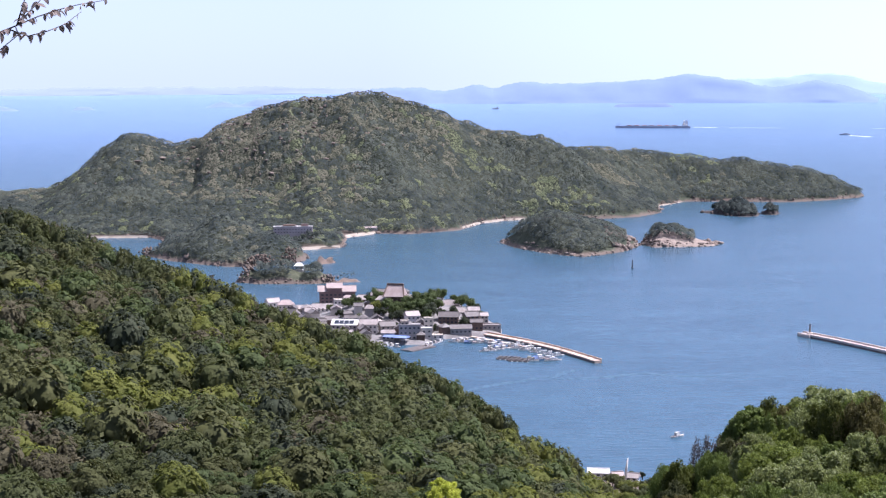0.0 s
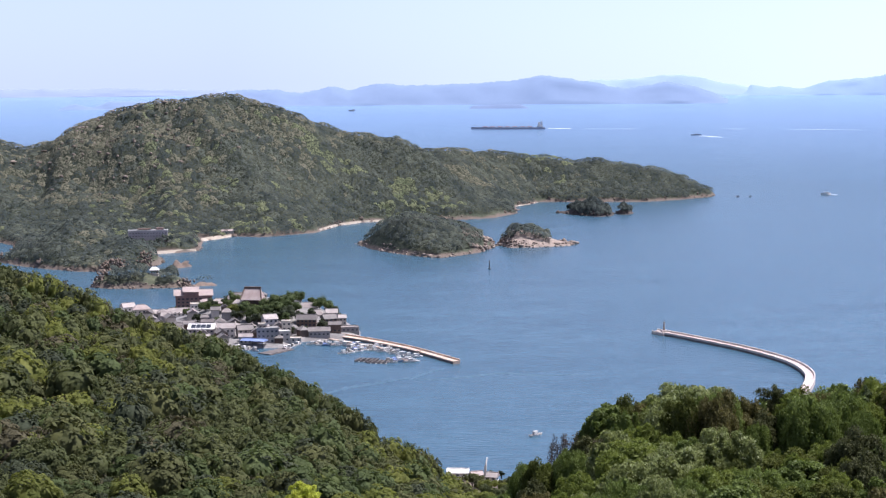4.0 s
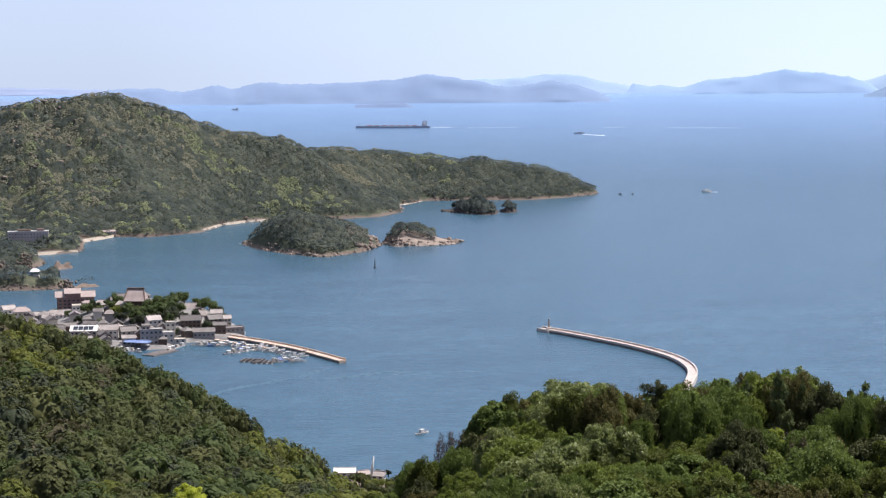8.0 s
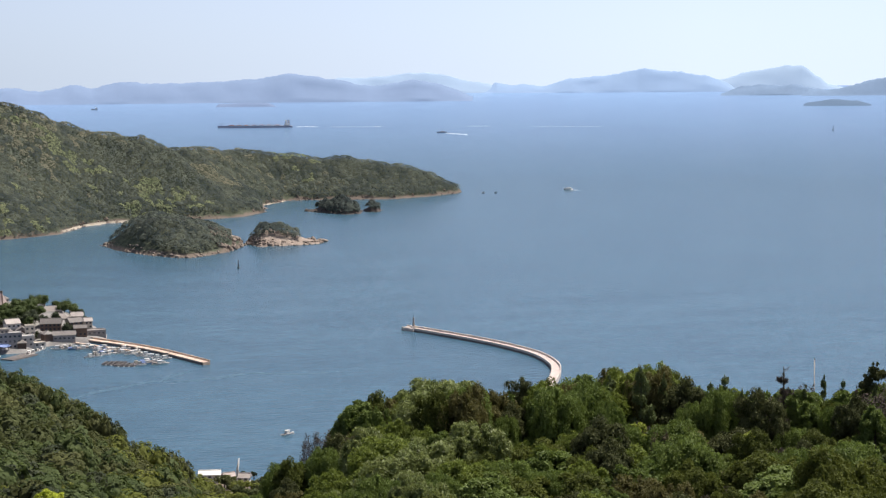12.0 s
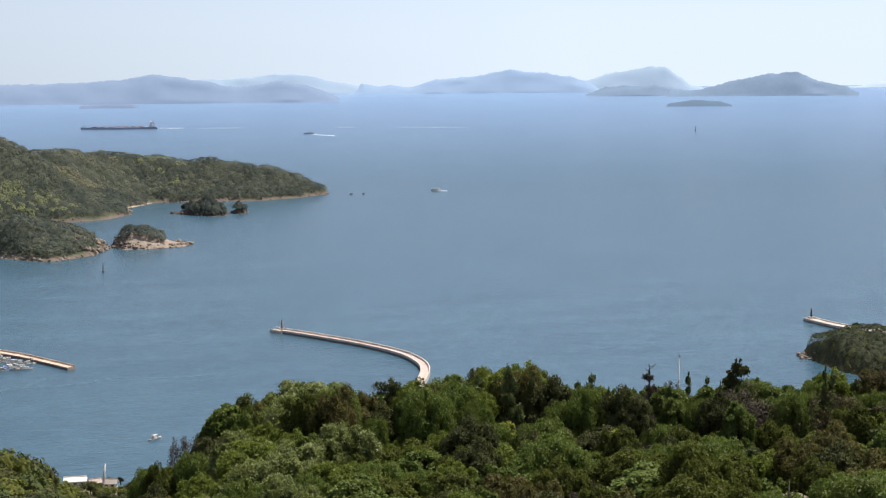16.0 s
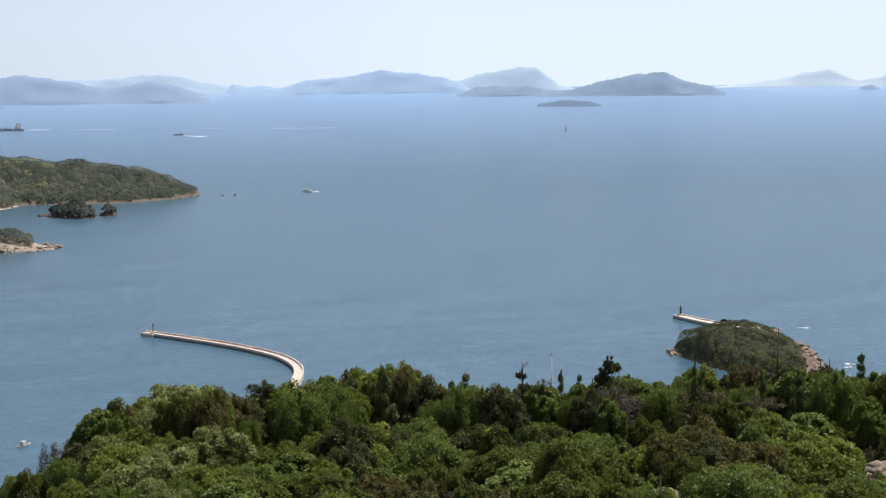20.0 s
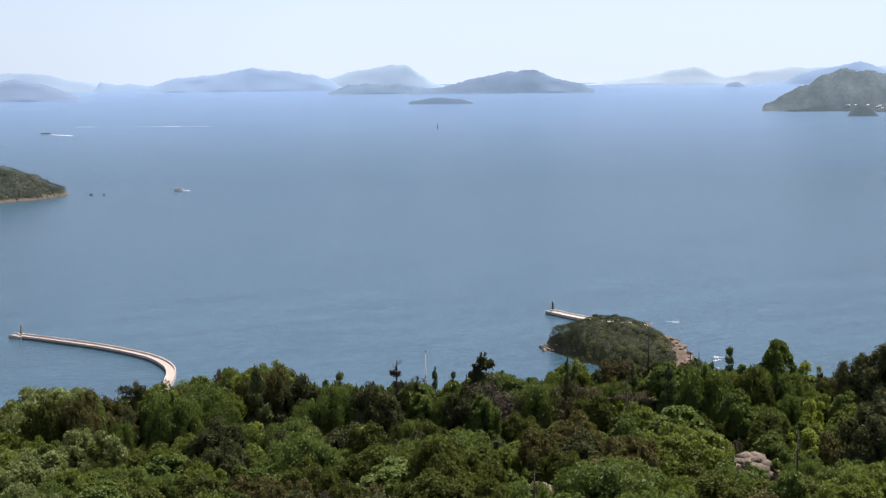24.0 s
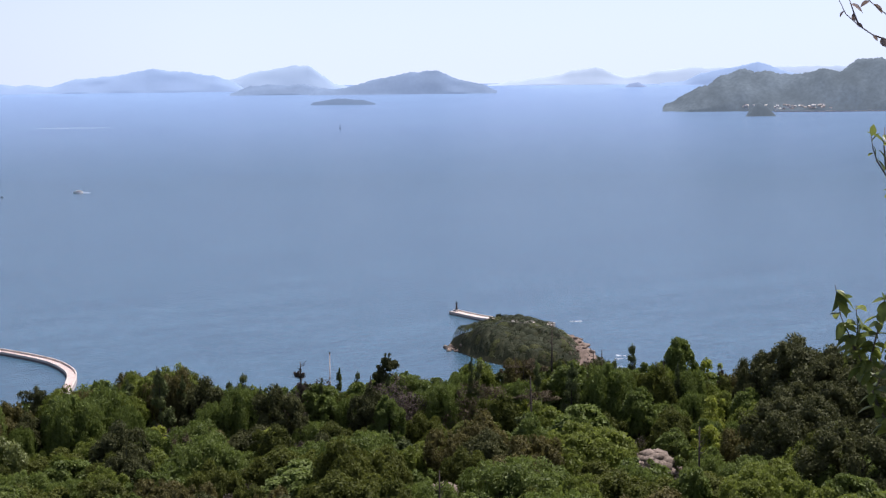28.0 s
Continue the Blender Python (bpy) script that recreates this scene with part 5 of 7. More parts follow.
# a thin pale pole standing on the crest
px, py, _ = polar(25.94, 131, 0)
pole_foot = float(ground_z(px, py))
pole = thing("survey_pole", pose(px, py, pole_foot), "thin pale metal pole standing among the ridge trees", "pole")
pole_top = EYE + 131 * math.tan(radians(-9.45)) - pole_foot
part("shaft", tube([(0, 0, -0.3), (0, 0, pole_top)], [0.045, 0.035], 6), CONCRETE, pole, smooth=True)
part("cap", tube([(0, 0, pole_top), (0, 0, pole_top + 0.12)], [0.07, 0.05], 6), STEEL, pole)


# undergrowth between the trees
def undergrowth():
    n = 1700
    az = rng.uniform(5.6, 48.0, n)
    r = np.sqrt(rng.uniform(76 ** 2, 136 ** 2, n))
    x, y = r * np.sin(np.radians(az)), r * np.cos(np.radians(az))
    keep = ~((np.abs(az - 36.98) < 1.0) & (r > 96) & (r < 112) | (np.abs(az - 29.75) < 1.0) & (r > 84) & (r < 100))
    x, y, r, az, n = x[keep], y[keep], r[keep], az[keep], int(keep.sum())
    z = ground_z(x, y)
    drift = value_noise(x, y, 16, 91) + 0.6 * value_noise(x, y, 6, 92) + 0.4 * rng.standard_normal(n) - 0.5 * (az > 24)
    kind = np.where(drift > 0.9, 1, np.where(drift < -0.7, 2, np.where(np.abs(drift) < 0.3, 3, 0)))
    # most clumps take the dark leaf, painting in the shade between the trees
    for k, leaf in enumerate(("dark", "fresh", "brown", "oak")):
        m = kind == k
        rad = rng.uniform(0.6, 1.2, m.sum())
        cen = np.stack([x[m], y[m], z[m] + 0.6 * rad + 0.6 + rng.uniform(0, 0.9, m.sum())], -1)
        v, f = leaf_cloud(cen, rad, 80, 0.11, rng, 0.9, 0.5, 0.5, 0.6, (0.6, 1.1))
        tagged(put("undergrowth", data_from("undergrowth", v, f, LEAF[leaf])), ("dark green", "fresh green", "brown dry", "mid-green")[k] + " undergrowth between the ridge trees", "undergrowth", kind="stuff")


undergrowth()


# woodland of the left spur
HILL_KINDS = ("oak", "fresh", "olive", "brown", "dark", "leafy")
HILL_WORDS = ("mid-green broadleaf", "fresh yellow-green broadleaf", "dull olive", "grey-brown dry", "dark evergreen", "green leafy")


def hill_crown(seed, lobes, leaves, size):
    """Leaf quads and inner mass of a crown one across each way, standing on the ground."""
    gen = np.random.default_rng(seed)
    cen, rad, out = dome_lobes(gen, 1.6, 1.0, 0.1, lobes, (0.17, 0.30), (0.72, 0.9), 0.15, 3)
    v, f = leaf_cloud(cen, rad, leaves, size, gen, 0.85, 0.5, 0.6, 0.16, (0.86, 1.12), out, 0.2, 0.3, 0.6)
    core = BALL * (1 + 0.14 * gen.standard_normal((len(BALL), 1)).clip(-1.5, 1.5)) * [0.76, 0.76, 0.60] + [0, 0, 0.68]
    return v, f, core, BALL_F


def spur_wood():
    span = 400
    x, y, size = [], [], []
    cells = {}
    lx, ly, _ = polar(-0.05, 289, 0)
    for _ in range(26000):
        az = rng.uniform(-16.2, 7.6)
        r = math.sqrt(rng.uniform(250 ** 2, 590 ** 2))
        if r > span + np.clip(7 - az, 0, 60) * 7.3 + 8:
            continue
        s = float(np.clip(rng.lognormal(1.2, 0.38), 1.5, 6.2)) * (0.72 if az > 0.8 else 1.0)
        if r > span - 45 + np.clip(7 - az, 0, 60) * 7.3:
            s = min(s, 3.2)
        px, py = r * math.sin(radians(az)), r * math.cos(radians(az))
        if math.hypot(px - lx, py - ly) < 3.5 + s or abs(px - lx) < 3 + s and ly - 45 < py < ly:
            continue
        c = (int(px // 8), int(py // 8))
        near = [q for i in (-1, 0, 1) for j in (-1, 0, 1) for q in cells.get((c[0] + i, c[1] + j), ())]
        if any((px - a) ** 2 + (py - b) ** 2 < (0.62 * (s + w)) ** 2 for a, b, w in near):
            continue
        cells.setdefault(c, []).append((px, py, s))
        x.append(px)
        y.append(py)
        size.append(s)
    x, y, size = np.array(x), np.array(y), np.array(size)
    n = len(x)
    az, r = np.degrees(np.arctan2(x, y)), np.hypot(x, y)
    ridge = span + np.clip(7 - az, 0, 60) * 7.3
    z = ground_z(x, y)
    tall = size * rng.uniform(0.8, 1.2, n)
    # crest trees stop at the skyline of the wood
    limit = EYE + r * np.tan(np.radians(crest(LEFT_CREST, az) + rng.uniform(-0.12, 0.10, n))) - z
    tall = np.where(r > ridge - 60, np.minimum(tall, np.maximum(limit / 1.6, 1.0)), tall)
    tall = np.where(np.abs(r - ridge) < 13, np.clip(limit / 1.6, 1.0, 5.0), tall)
    drift = value_noise(x, y, 60, 61) + 0.5 * value_noise(x, y, 22, 62)
    pick = rng.uniform(0, 1, n) + 0.22 * drift
    west = np.clip((-1.5 - az) / 5, 0, 1)
    low = (az > 1.9) & (r < 420)
    bright = (r > ridge - 70) & (az < -4) & (az > -9)
    # thresholds of oak, leafy, dark, olive, brown, fresh
    steps = np.array([[0.26, 0.60, 0.72, 0.86, 0.88], [0.32, 0.46, 0.62, 0.80, 0.88]])
    cutoff = steps[0][None] * (1 - west[:, None]) + steps[1][None] * west[:, None]
    kind = np.array([0, 5, 4, 2, 3, 1])[(pick[:, None] > cutoff).sum(1)]
    kind = np.where(low & (rng.uniform(0, 1, n) < 0.62), np.where(rng.uniform(0, 1, n) < 0.62, 1, 2), kind)
    kind = np.where(bright & (rng.uniform(0, 1, n) < 0.4), 1, kind)
    turn = rng.uniform(0, 6.28, n)
    # the trees at the near edge of the wood, each by itself
    order = np.argsort(r)
    view = order[(az[order] > -15.2) & (az[order] < 6.5) & (r[order] > 262)]
    near = np.zeros(n, bool)
    near[view[:300]] = True
    models = []
    for k in range(6):
        for q in range(2):
            v, f, cv, cf = hill_crown(100 + 10 * k + q, 44, 60, 0.062)
            t = thing("hillside_tree", pose(0, 0, 0), HILL_WORDS[k] + " tree on the near hillside", "tree", "trees of the near hillside")
            part("trunk", tube([(0, 0, -0.3), (0.03, 0, 0.5), (0, 0.02, 1.1)], [0.07, 0.05, 0.02], 6), BARK, t, smooth=True)
            crown = put("crown", data_from("crown", v, f, HILL[HILL_KINDS[k]]), t)
            put("inner_foliage", data_from("inner_foliage", cv, cf, HILL[HILL_KINDS[k]], True), crown)
            models.append([t, False])
    for i in np.nonzero(near)[0]:
        m = models[2 * int(kind[i]) + int(rng.integers(0, 2))]
        at = pose(x[i], y[i], z[i], 0, 0, math.degrees(turn[i]))
        if m[1]:
            t = copy_thing(m[0], at)
        else:
            t, m[1] = m[0], True
            t.matrix_basis = at
        t.scale = (size[i], size[i], tall[i])
    for t, used in models:
        if not used:
            t.matrix_basis = pose(*polar(-17, 270 + 3 * models.index([t, used]), 0)[:2], 130)
    # the wood behind them
    for k in range(6):
        V, F, CV, CF = [], [], [], []
        ov = oc = 0
        shapes = [hill_crown(300 + 10 * k + q, 26, 18, 0.105) for q in range(4)]
        for i in np.nonzero((kind == k) & ~near)[0]:
            v, f, cv, cf = shapes[int(rng.integers(0, 4))]
            c, sn = math.cos(turn[i]), math.sin(turn[i])
            m = np.array([[c * size[i], -sn * size[i], 0], [sn * size[i], c * size[i], 0], [0, 0, tall[i]]])
            o = np.array([x[i], y[i], z[i]])
            V.append(v @ m.T + o)
            F.append(f + ov)
            CV.append(cv @ m.T + o)
            CF.append(cf + oc)
            ov += len(v)
            oc += len(cv)
        tagged(put("hillside_wood", data_from("hillside_wood", np.concatenate(V), np.concatenate(F), HILL[HILL_KINDS[k]])), HILL_WORDS[k] + " trees covering the hillside", "woodland", kind="stuff")
        tagged(put("hillside_wood_inner", data_from("hillside_wood_inner", np.concatenate(CV), np.concatenate(CF), HILL[HILL_KINDS[k]], True)), HILL_WORDS[k] + " inner foliage of the hillside trees", "woodland", kind="stuff")
    # low scrub in the gaps, dry and grey to the west
    n = 2600
    az = rng.uniform(-18, 7.2, n)
    r = np.sqrt(rng.uniform(235 ** 2, 560 ** 2, n))
    ok = r < span - 5 + np.clip(7 - az, 0, 60) * 7.3
    az, r = az[ok], r[ok]
    x, y = r * np.sin(np.radians(az)), r * np.cos(np.radians(az))
    z = ground_z(x, y)
    dry = rng.uniform(0, 1, len(x)) + 0.25 * value_noise(x, y, 40, 66) < 0.12 + 0.6 * np.clip((-2 - az) / 5, 0, 1)
    for m, k in ((dry, "brown"), (~dry, "dark")):
        rad = rng.uniform(0.9, 1.9, m.sum())
        v, f = leaf_cloud(np.stack([x[m], y[m], z[m] + rad * 0.9], -1), rad, 42, 0.34, rng, 1.0, 0.6, 0.6, 0.4, (0.6, 1.1))
        tagged(put("hillside_scrub", data_from("hillside_scrub", v, f, HILL[k])), ("grey-brown dry" if k == "brown" else "dark green") + " scrub between the hillside trees", "undergrowth", kind="stuff")


spur_wood()
LIME = tree_pattern("young_tree", 30, "lime", 7.6, 3.3, "bright lime-green young tree on the hillside", lobes=44, per_lobe=120, leaf_size=0.2, lobe=(0.16, 0.28), paint=LEAF["lime"])
LIME.matrix_basis = pose(*polar(-0.05, 289, float(ground_z(*polar(-0.05, 289, 0)[:2]))))


# ---- harbour town on its low point of land ----
TOWN = Island([(-300, 1000), (-160, 1010), (-80, 1040), (-42, 1075), (-12, 1075), (-4, 1098), (20, 1103), (38, 1112), (40, 1140), (34, 1170), (20, 1215), (-5, 1245), (-40, 1252), (-75, 1250), (-100, 1246), (-135, 1258), (-200, 1262), (-300, 1200)],
              [(-18, 1182, 17, 34, 42), (-45, 1190, 11, 40, 40), (8, 1165, 12, 22, 40)], 9, 0.6, 21, 2.2)
TOWN.build("town_land", 4, "paved waterfront land of the harbour town", ASPHALT)


def town_z(x, y):
    return float(TOWN.height(np.array([x]), np.array([y]))[0])


def roof_shape(style, w, d, h, rise, over=0.5, hip=0.45):
    """A roof with eaves: gable with its ridge along the width, hip, or flat with a parapet."""
    a, b = w / 2 + over, d / 2 + over
    if style == "flat":
        rim = 0.5
        return merged(box(0, 0, h, w + 0.2, d + 0.2, 0.25), box(0, -d / 2, h + 0.25, w + 0.2, 0.25, rim), box(0, d / 2, h + 0.25, w + 0.2, 0.25, rim),
                      box(-w / 2, 0, h + 0.25, 0.25, d - 0.3, rim), box(w / 2, 0, h + 0.25, 0.25, d - 0.3, rim))
    k = a if style == "gable" else a * hip
    e = h - 0.15
    low = [(-a, -b, e), (a, -b, e), (a, b, e), (-a, b, e)]
    v = low + [(x, y, z + 0.22) for x, y, z in low] + [(-k, 0, h + rise + 0.22), (k, 0, h + rise + 0.22)]
    f = [(3, 2, 1, 0), (0, 1, 5, 4), (1, 2, 6, 5), (2, 3, 7, 6), (3, 0, 4, 7), (4, 5, 9, 8), (6, 7, 8, 9), (5, 6, 9), (7, 4, 8)]
    ridge = box(0, 0, h + rise + 0.12, 2 * k, 0.45, 0.32)
    return merged((v, f), ridge)


def house(x, y, w, d, h, turn, style, wall, roof, label, z=None, rise=None, storeys=2, windows=True, name="town_house", category="house"):
    z = town_z(x, y) if z is None else z
    t = thing(name, pose(x, y, z, 0, 0, turn), label, category, "houses of the harbour town")
    body = part("wall", box(0, 0, -2.5, w, d, h + 2.5), wall, t)
    part("roof", roof_shape(style, w, d, h, (0.32 * d if rise is None else rise)), roof, t)
    if windows:
        n = max(2, int(w / 2.6))
        pane = data_from("window", *box(0, 0, 0, 1.3, 0.12, 1.15), GLASS)
        for s in range(storeys):
            for i in range(n):
                put("window", pane, body, pose(-w / 2 + (i + 0.5) * w / n, -d / 2 - 0.03, 0.9 + s * h / storeys))
        for s in range(storeys):
            put("window", pane, body, pose(w / 2 + 0.03, 0, 0.9 + s * h / storeys, 0, 0, 90))
        part("eave_board", box(0, -d / 2 - 0.12, h * 0.5 - 0.15, w * 0.98, 0.18, 0.2), wall, body)
    return t


# landmark buildings
hotel = thing("hotel", pose(-78, 1220, 4, 0, 0, 5), "tall mauve-brown hotel with pink roofs behind the harbour", "hotel")
hotel_wall = part("wall", merged(box(0, 0, -3, 26, 12, 16.6), box(-2, 0, 13.6, 11, 12.4, 2.6)), MAUVEWALL, hotel)
part("roof", roof_shape("gable", 6.6, 12, 13.6, 3.6), TILE_PINK, hotel).location = (-10.6, 0, 0)
part("roof", roof_shape("gable", 11, 12.4, 16.2, 3.0), TILE_PINK, hotel).location = (-2, 0, 0)
part("roof", roof_shape("gable", 9.6, 12, 13.4, 3.6), TILE_PINK, hotel).location = (8.6, 0, 0)
pane = data_from("window", *box(0, 0, 0, 1.7, 0.14, 1.1), GLASS)
for s in range(5):
    for i in range(8):
        put("window", pane, hotel_wall, pose(-10.8 + i * 3.1, -6.0, 0.6 + s * 2.5))
temple = thing("temple_hall", pose(-34, 1168, 17, 0, 0, -12), "temple hall with a huge pale tiled roof on the mound", "temple")
part("wall", box(0, 0, -4, 11, 9, 7.5), BROWNWALL, temple)
part("roof", roof_shape("hip", 11.5, 9, 3.2, 7.4, 1.8, 0.72), TILE_PINK, temple, smooth=False)
part("ridge", box(0, 0, 10.7, 12.0, 1.0, 1.2), BROWNWALL, temple, "dark heavy tiled ridge")
for k in (-1, 1):
    part("gable_end", tube([(k * 5.5, 0, 10.9), (k * 6.5, -3.2, 7.0), (k * 7.5, -6.3, 3.3)], [0.5, 0.5, 0.45], 5), BROWNWALL, temple)
for i in range(5):
    part("pillar", tube([(-5 + i * 2.5, -5.6, 0), (-5 + i * 2.5, -5.6, 3.6)], [0.22, 0.22], 6), BROWNWALL, temple)
house(-21, 1166, 10, 8, 3.4, -12, "hip", BROWNWALL, TILE_PALE, "grey-tiled temple side hall", z=14.6, storeys=1)
house(-44, 1172, 7, 7, 3.6, -12, "hip", CREAM, TILE_PALE, "small tiled temple gate hall", z=13.6, storeys=1)
house(-6.5, 1197, 11, 9, 4.6, 10, "hip", GREYWALL, TILE, "hall with a grey hipped roof on the mound top", z=12.4, storeys=1)
house(-73, 1203, 13, 9, 6.0, 6, "flat", WHITE, CREAM, "white two-storey building with window rows", z=7)
house(-69, 1204.5, 6.4, 8, 7.8, 6, "hip", WHITE, TILE_PINK, "white block with a low pink roof", z=7, rise=1.2)
house(-54, 1202, 19, 8, 3.8, 4, "gable", BROWNWALL, TILE, "long brown hall with a grey tiled roof", z=4.6)
house(-60, 1227, 12, 9, 6.4, 0, "hip", BROWNWALL, TILE_PALE, "brown house with a pale hipped roof", z=4)
house(-57, 1182, 13, 7, 3.2, 3, "gable", CREAM, WHITE, "low house with a white sheet roof", z=5, storeys=1, rise=1.2)
solar = house(-66, 1114, 17, 12, 6.0, -6, "gable", GREYWALL, WHITE, "broad white-roofed house with dark solar panels", z=2.5, rise=2.8)
slope = math.atan2(2.8, 6.5)
for i in range(4):
    p = part("solar_panel", box(0, 0, 0, 3.0, 4.2, 0.12), GLASS, solar, "dark solar panel")
    p.matrix_basis = pose(-5.2 + i * 3.3, -3.4, 7.55, math.degrees(slope), 0, 0)
house(-50, 1112, 11, 9, 6.4, -4, "gable", WHITE, TILE_PALE, "white harbour house with a pale tiled roof")
house(-38, 1110, 10, 8, 5.2, 12, "gable", CREAM, TILE, "cream harbour house with a grey roof")
house(-22.6, 1088, 14, 9, 9.4, 3, "flat", GREYWALL, GREYWALL, "grey flat-roofed concrete building at the quay", storeys=3)
house(-26, 1090, 5, 5, 11.6, 3, "flat", GREYWALL, CREAM, "grey stair tower on a concrete building", storeys=4)
house(-12, 1091, 7, 6, 6.6, 8, "flat", HOUSEWHITE, WHITE, "white four-square building at the quay")
house(-10.5, 1098, 6, 6, 12.0, 3, "flat", CREAM, CREAM, "cream roof tower of a quay building", storeys=4)
house(-4.5, 1092, 7, 6, 4.6, 3, "flat", HOUSEWHITE, CREAM, "low white building at the quay")
house(-22, 1131, 9, 8, 6.0, 18, "gable", WHITE, TILE_PALE, "white house with pale roof below the mound")
house(4, 1166, 13, 9, 5.0, -14, "hip", BROWNWALL, TILE_PALE, "old timber house with a pale tiled roof on the slope", z=9.4)
house(9, 1150, 12, 9, 5.0, -10, "hip", CREAM, TILE_PALE, "old house with a pale tiled roof on the slope", z=6.4)
house(3, 1127, 13, 9, 5.0, -6, "gable", BROWNWALL, TILE, "dark timber house with a grey roof by the pier")
house(11, 1108, 14, 7, 3.4, 2, "gable", GREYWALL, TILE, "long low boat house at the pier root", storeys=1)
house(18, 1132, 9, 8, 4.6, 20, "gable", BROWNWALL, TILE, "dark timber house by the sea wall")
house(30, 1124, 15, 8, 2.8, 8, "flat", GREYWALL, TILE_PALE, "low flat-roofed grey building over the sea wall", storeys=1)
house(27, 1141, 5, 6, 5.0, 8, "gable", CREAM, TILE_PALE, "narrow cream house by the sea wall")
house(-126, 1228, 9, 8, 6.5, 25, "gable", WHITE, TILE_PALE, "white gabled house by the far shore")
house(-115, 1213, 12, 9, 6.5, 10, "hip", CREAM, TILE_PINK, "house with a brownish curved roof and white front")
house(-100, 1206, 15, 7, 3.2, 4, "gable", GREYWALL, TILE_PALE, "low grey house near the far shore", storeys=1)
house(-87, 1195, 14, 10, 2.6, 6, "gable", WHITE, TILE_PALE, "low white house with a pale roof")

# rows of ordinary houses between them
taken = [(-77, 1226), (-34, 1168), (-72, 1201), (-56, 1204), (-66, 1114), (-50, 1112), (-38, 1110), (-25, 1088), (-15, 1097), (4, 1166), (9, 1150), (3, 1127), (11, 1108), (30, 1124), (-22, 1131), (-57, 1182), (-87, 1195), (-7, 1091), (18, 1132), (-60, 1227)]
LOOKS = [(CREAM, TILE), (HOUSEWHITE, TILE), (GREYWALL, TILE), (BROWNWALL, TILE), (HOUSEWHITE, TILE_PALE), (CREAM, TILE_PALE), (GREYWALL, TILE_PALE), (CREAM, SHEET_BLUE)]
WORDS = ["cream house with a grey tiled roof", "white house with a grey tiled roof", "grey house with a grey tiled roof", "dark timber house with a tiled roof", "white house with a pale tiled roof",
         "cream house with a pale roof", "grey house with a pale roof", "cream shed with a blue sheet roof"]
made = 0
for _ in range(900):
    hx, hy = rng.uniform(-115, 24), rng.uniform(1082, 1212)
    if coast_distance(TOWN.coast, np.array([hx]), np.array([hy]))[0] < 6 or any(math.hypot(hx - a, hy - b) < 8.6 for a, b in taken):
        continue
    if math.hypot((hx + 16) / 36, (hy - 1170) / 42) < 1 or -96 < hx < -62 and hy > 1180:
        continue
    taken.append((hx, hy))
    k = int(rng.choice(8, p=[.15, .08, .12, .31, .08, .13, .12, .01]))
    house(hx, hy, rng.uniform(5.5, 9), rng.uniform(5, 7), rng.uniform(3.0, 5.4), rng.choice([0, 90]) + rng.normal(4, 8), rng.choice(["gable", "gable", "hip"]), *LOOKS[k], WORDS[k], storeys=int(rng.integers(1, 3)), windows=bool(rng.uniform() < 0.55))
    made += 1
    if made >= 58:
        break


# town trees on the mound and by the shore
def broad_tree(x, y, z, s, material, label, group):
    gen = np.random.default_rng(int(abs(x * 13 + y * 7)))
    t = thing("tree", pose(x, y, z), label, "tree", group)
    part("trunk", tube([(0, 0, -1), (0.1, 0, s * 0.8), (0, 0, s * 1.6)], [0.3, 0.22, 0.1], 6), BARK, t, smooth=True)
    n = 9
    cen = [(gen.normal(0, 0.45) * s, gen.normal(0, 0.45) * s, s * gen.uniform(0.9, 1.7)) for _ in range(n)]
    rad = [s * gen.uniform(0.4, 0.62) for _ in range(n)]
    v, f = leaf_cloud(cen, rad, 130, 0.34, gen, 0.9, 0.5, 0.6, 0.4, (0.8, 1.12))
    crown = put("crown", data_from("crown", v, f, material), t)
    cv = np.concatenate([BALL * r * 0.72 + np.array(c) for c, r in zip(cen, rad)])
    cf = np.concatenate([BALL_F + i * len(BALL) for i in range(n)])
    put("inner_foliage", data_from("inner_foliage", cv, cf, material, True), crown)


MOUND_TREES = [
    (-36, 1146, 6, "oak"), (-30, 1140, 5, "dark"), (-24, 1146, 6.5, "oak"), (-17, 1148, 6.5, "oak"), (-9, 1142, 6, "dark"), (-20, 1158, 6, "oak"),
    (-11, 1152, 6, "oak"), (16, 1174, 5.2, "oak"), (-47, 1160, 5, "fresh"), (-40, 1158, 5.5, "oak"), (-30, 1150, 5, "oak"), (-22, 1152, 5.5, "oak"),
    (-15, 1158, 6, "oak"), (-9, 1160, 6, "oak"), (-4, 1150, 5.5, "oak"), (-13, 1146, 5, "oak"), (-19, 1140, 4.5, "dark"), (-6, 1170, 5, "oak"),
    (-1, 1178, 4.5, "oak"), (19, 1168, 4.4, "oak"), (12, 1176, 4, "oak"), (22, 1158, 4.5, "dark"), (-2, 1136, 4.5, "dark"), (13, 1120, 4, "dark"),
    (-64, 1190, 4.5, "dark")]
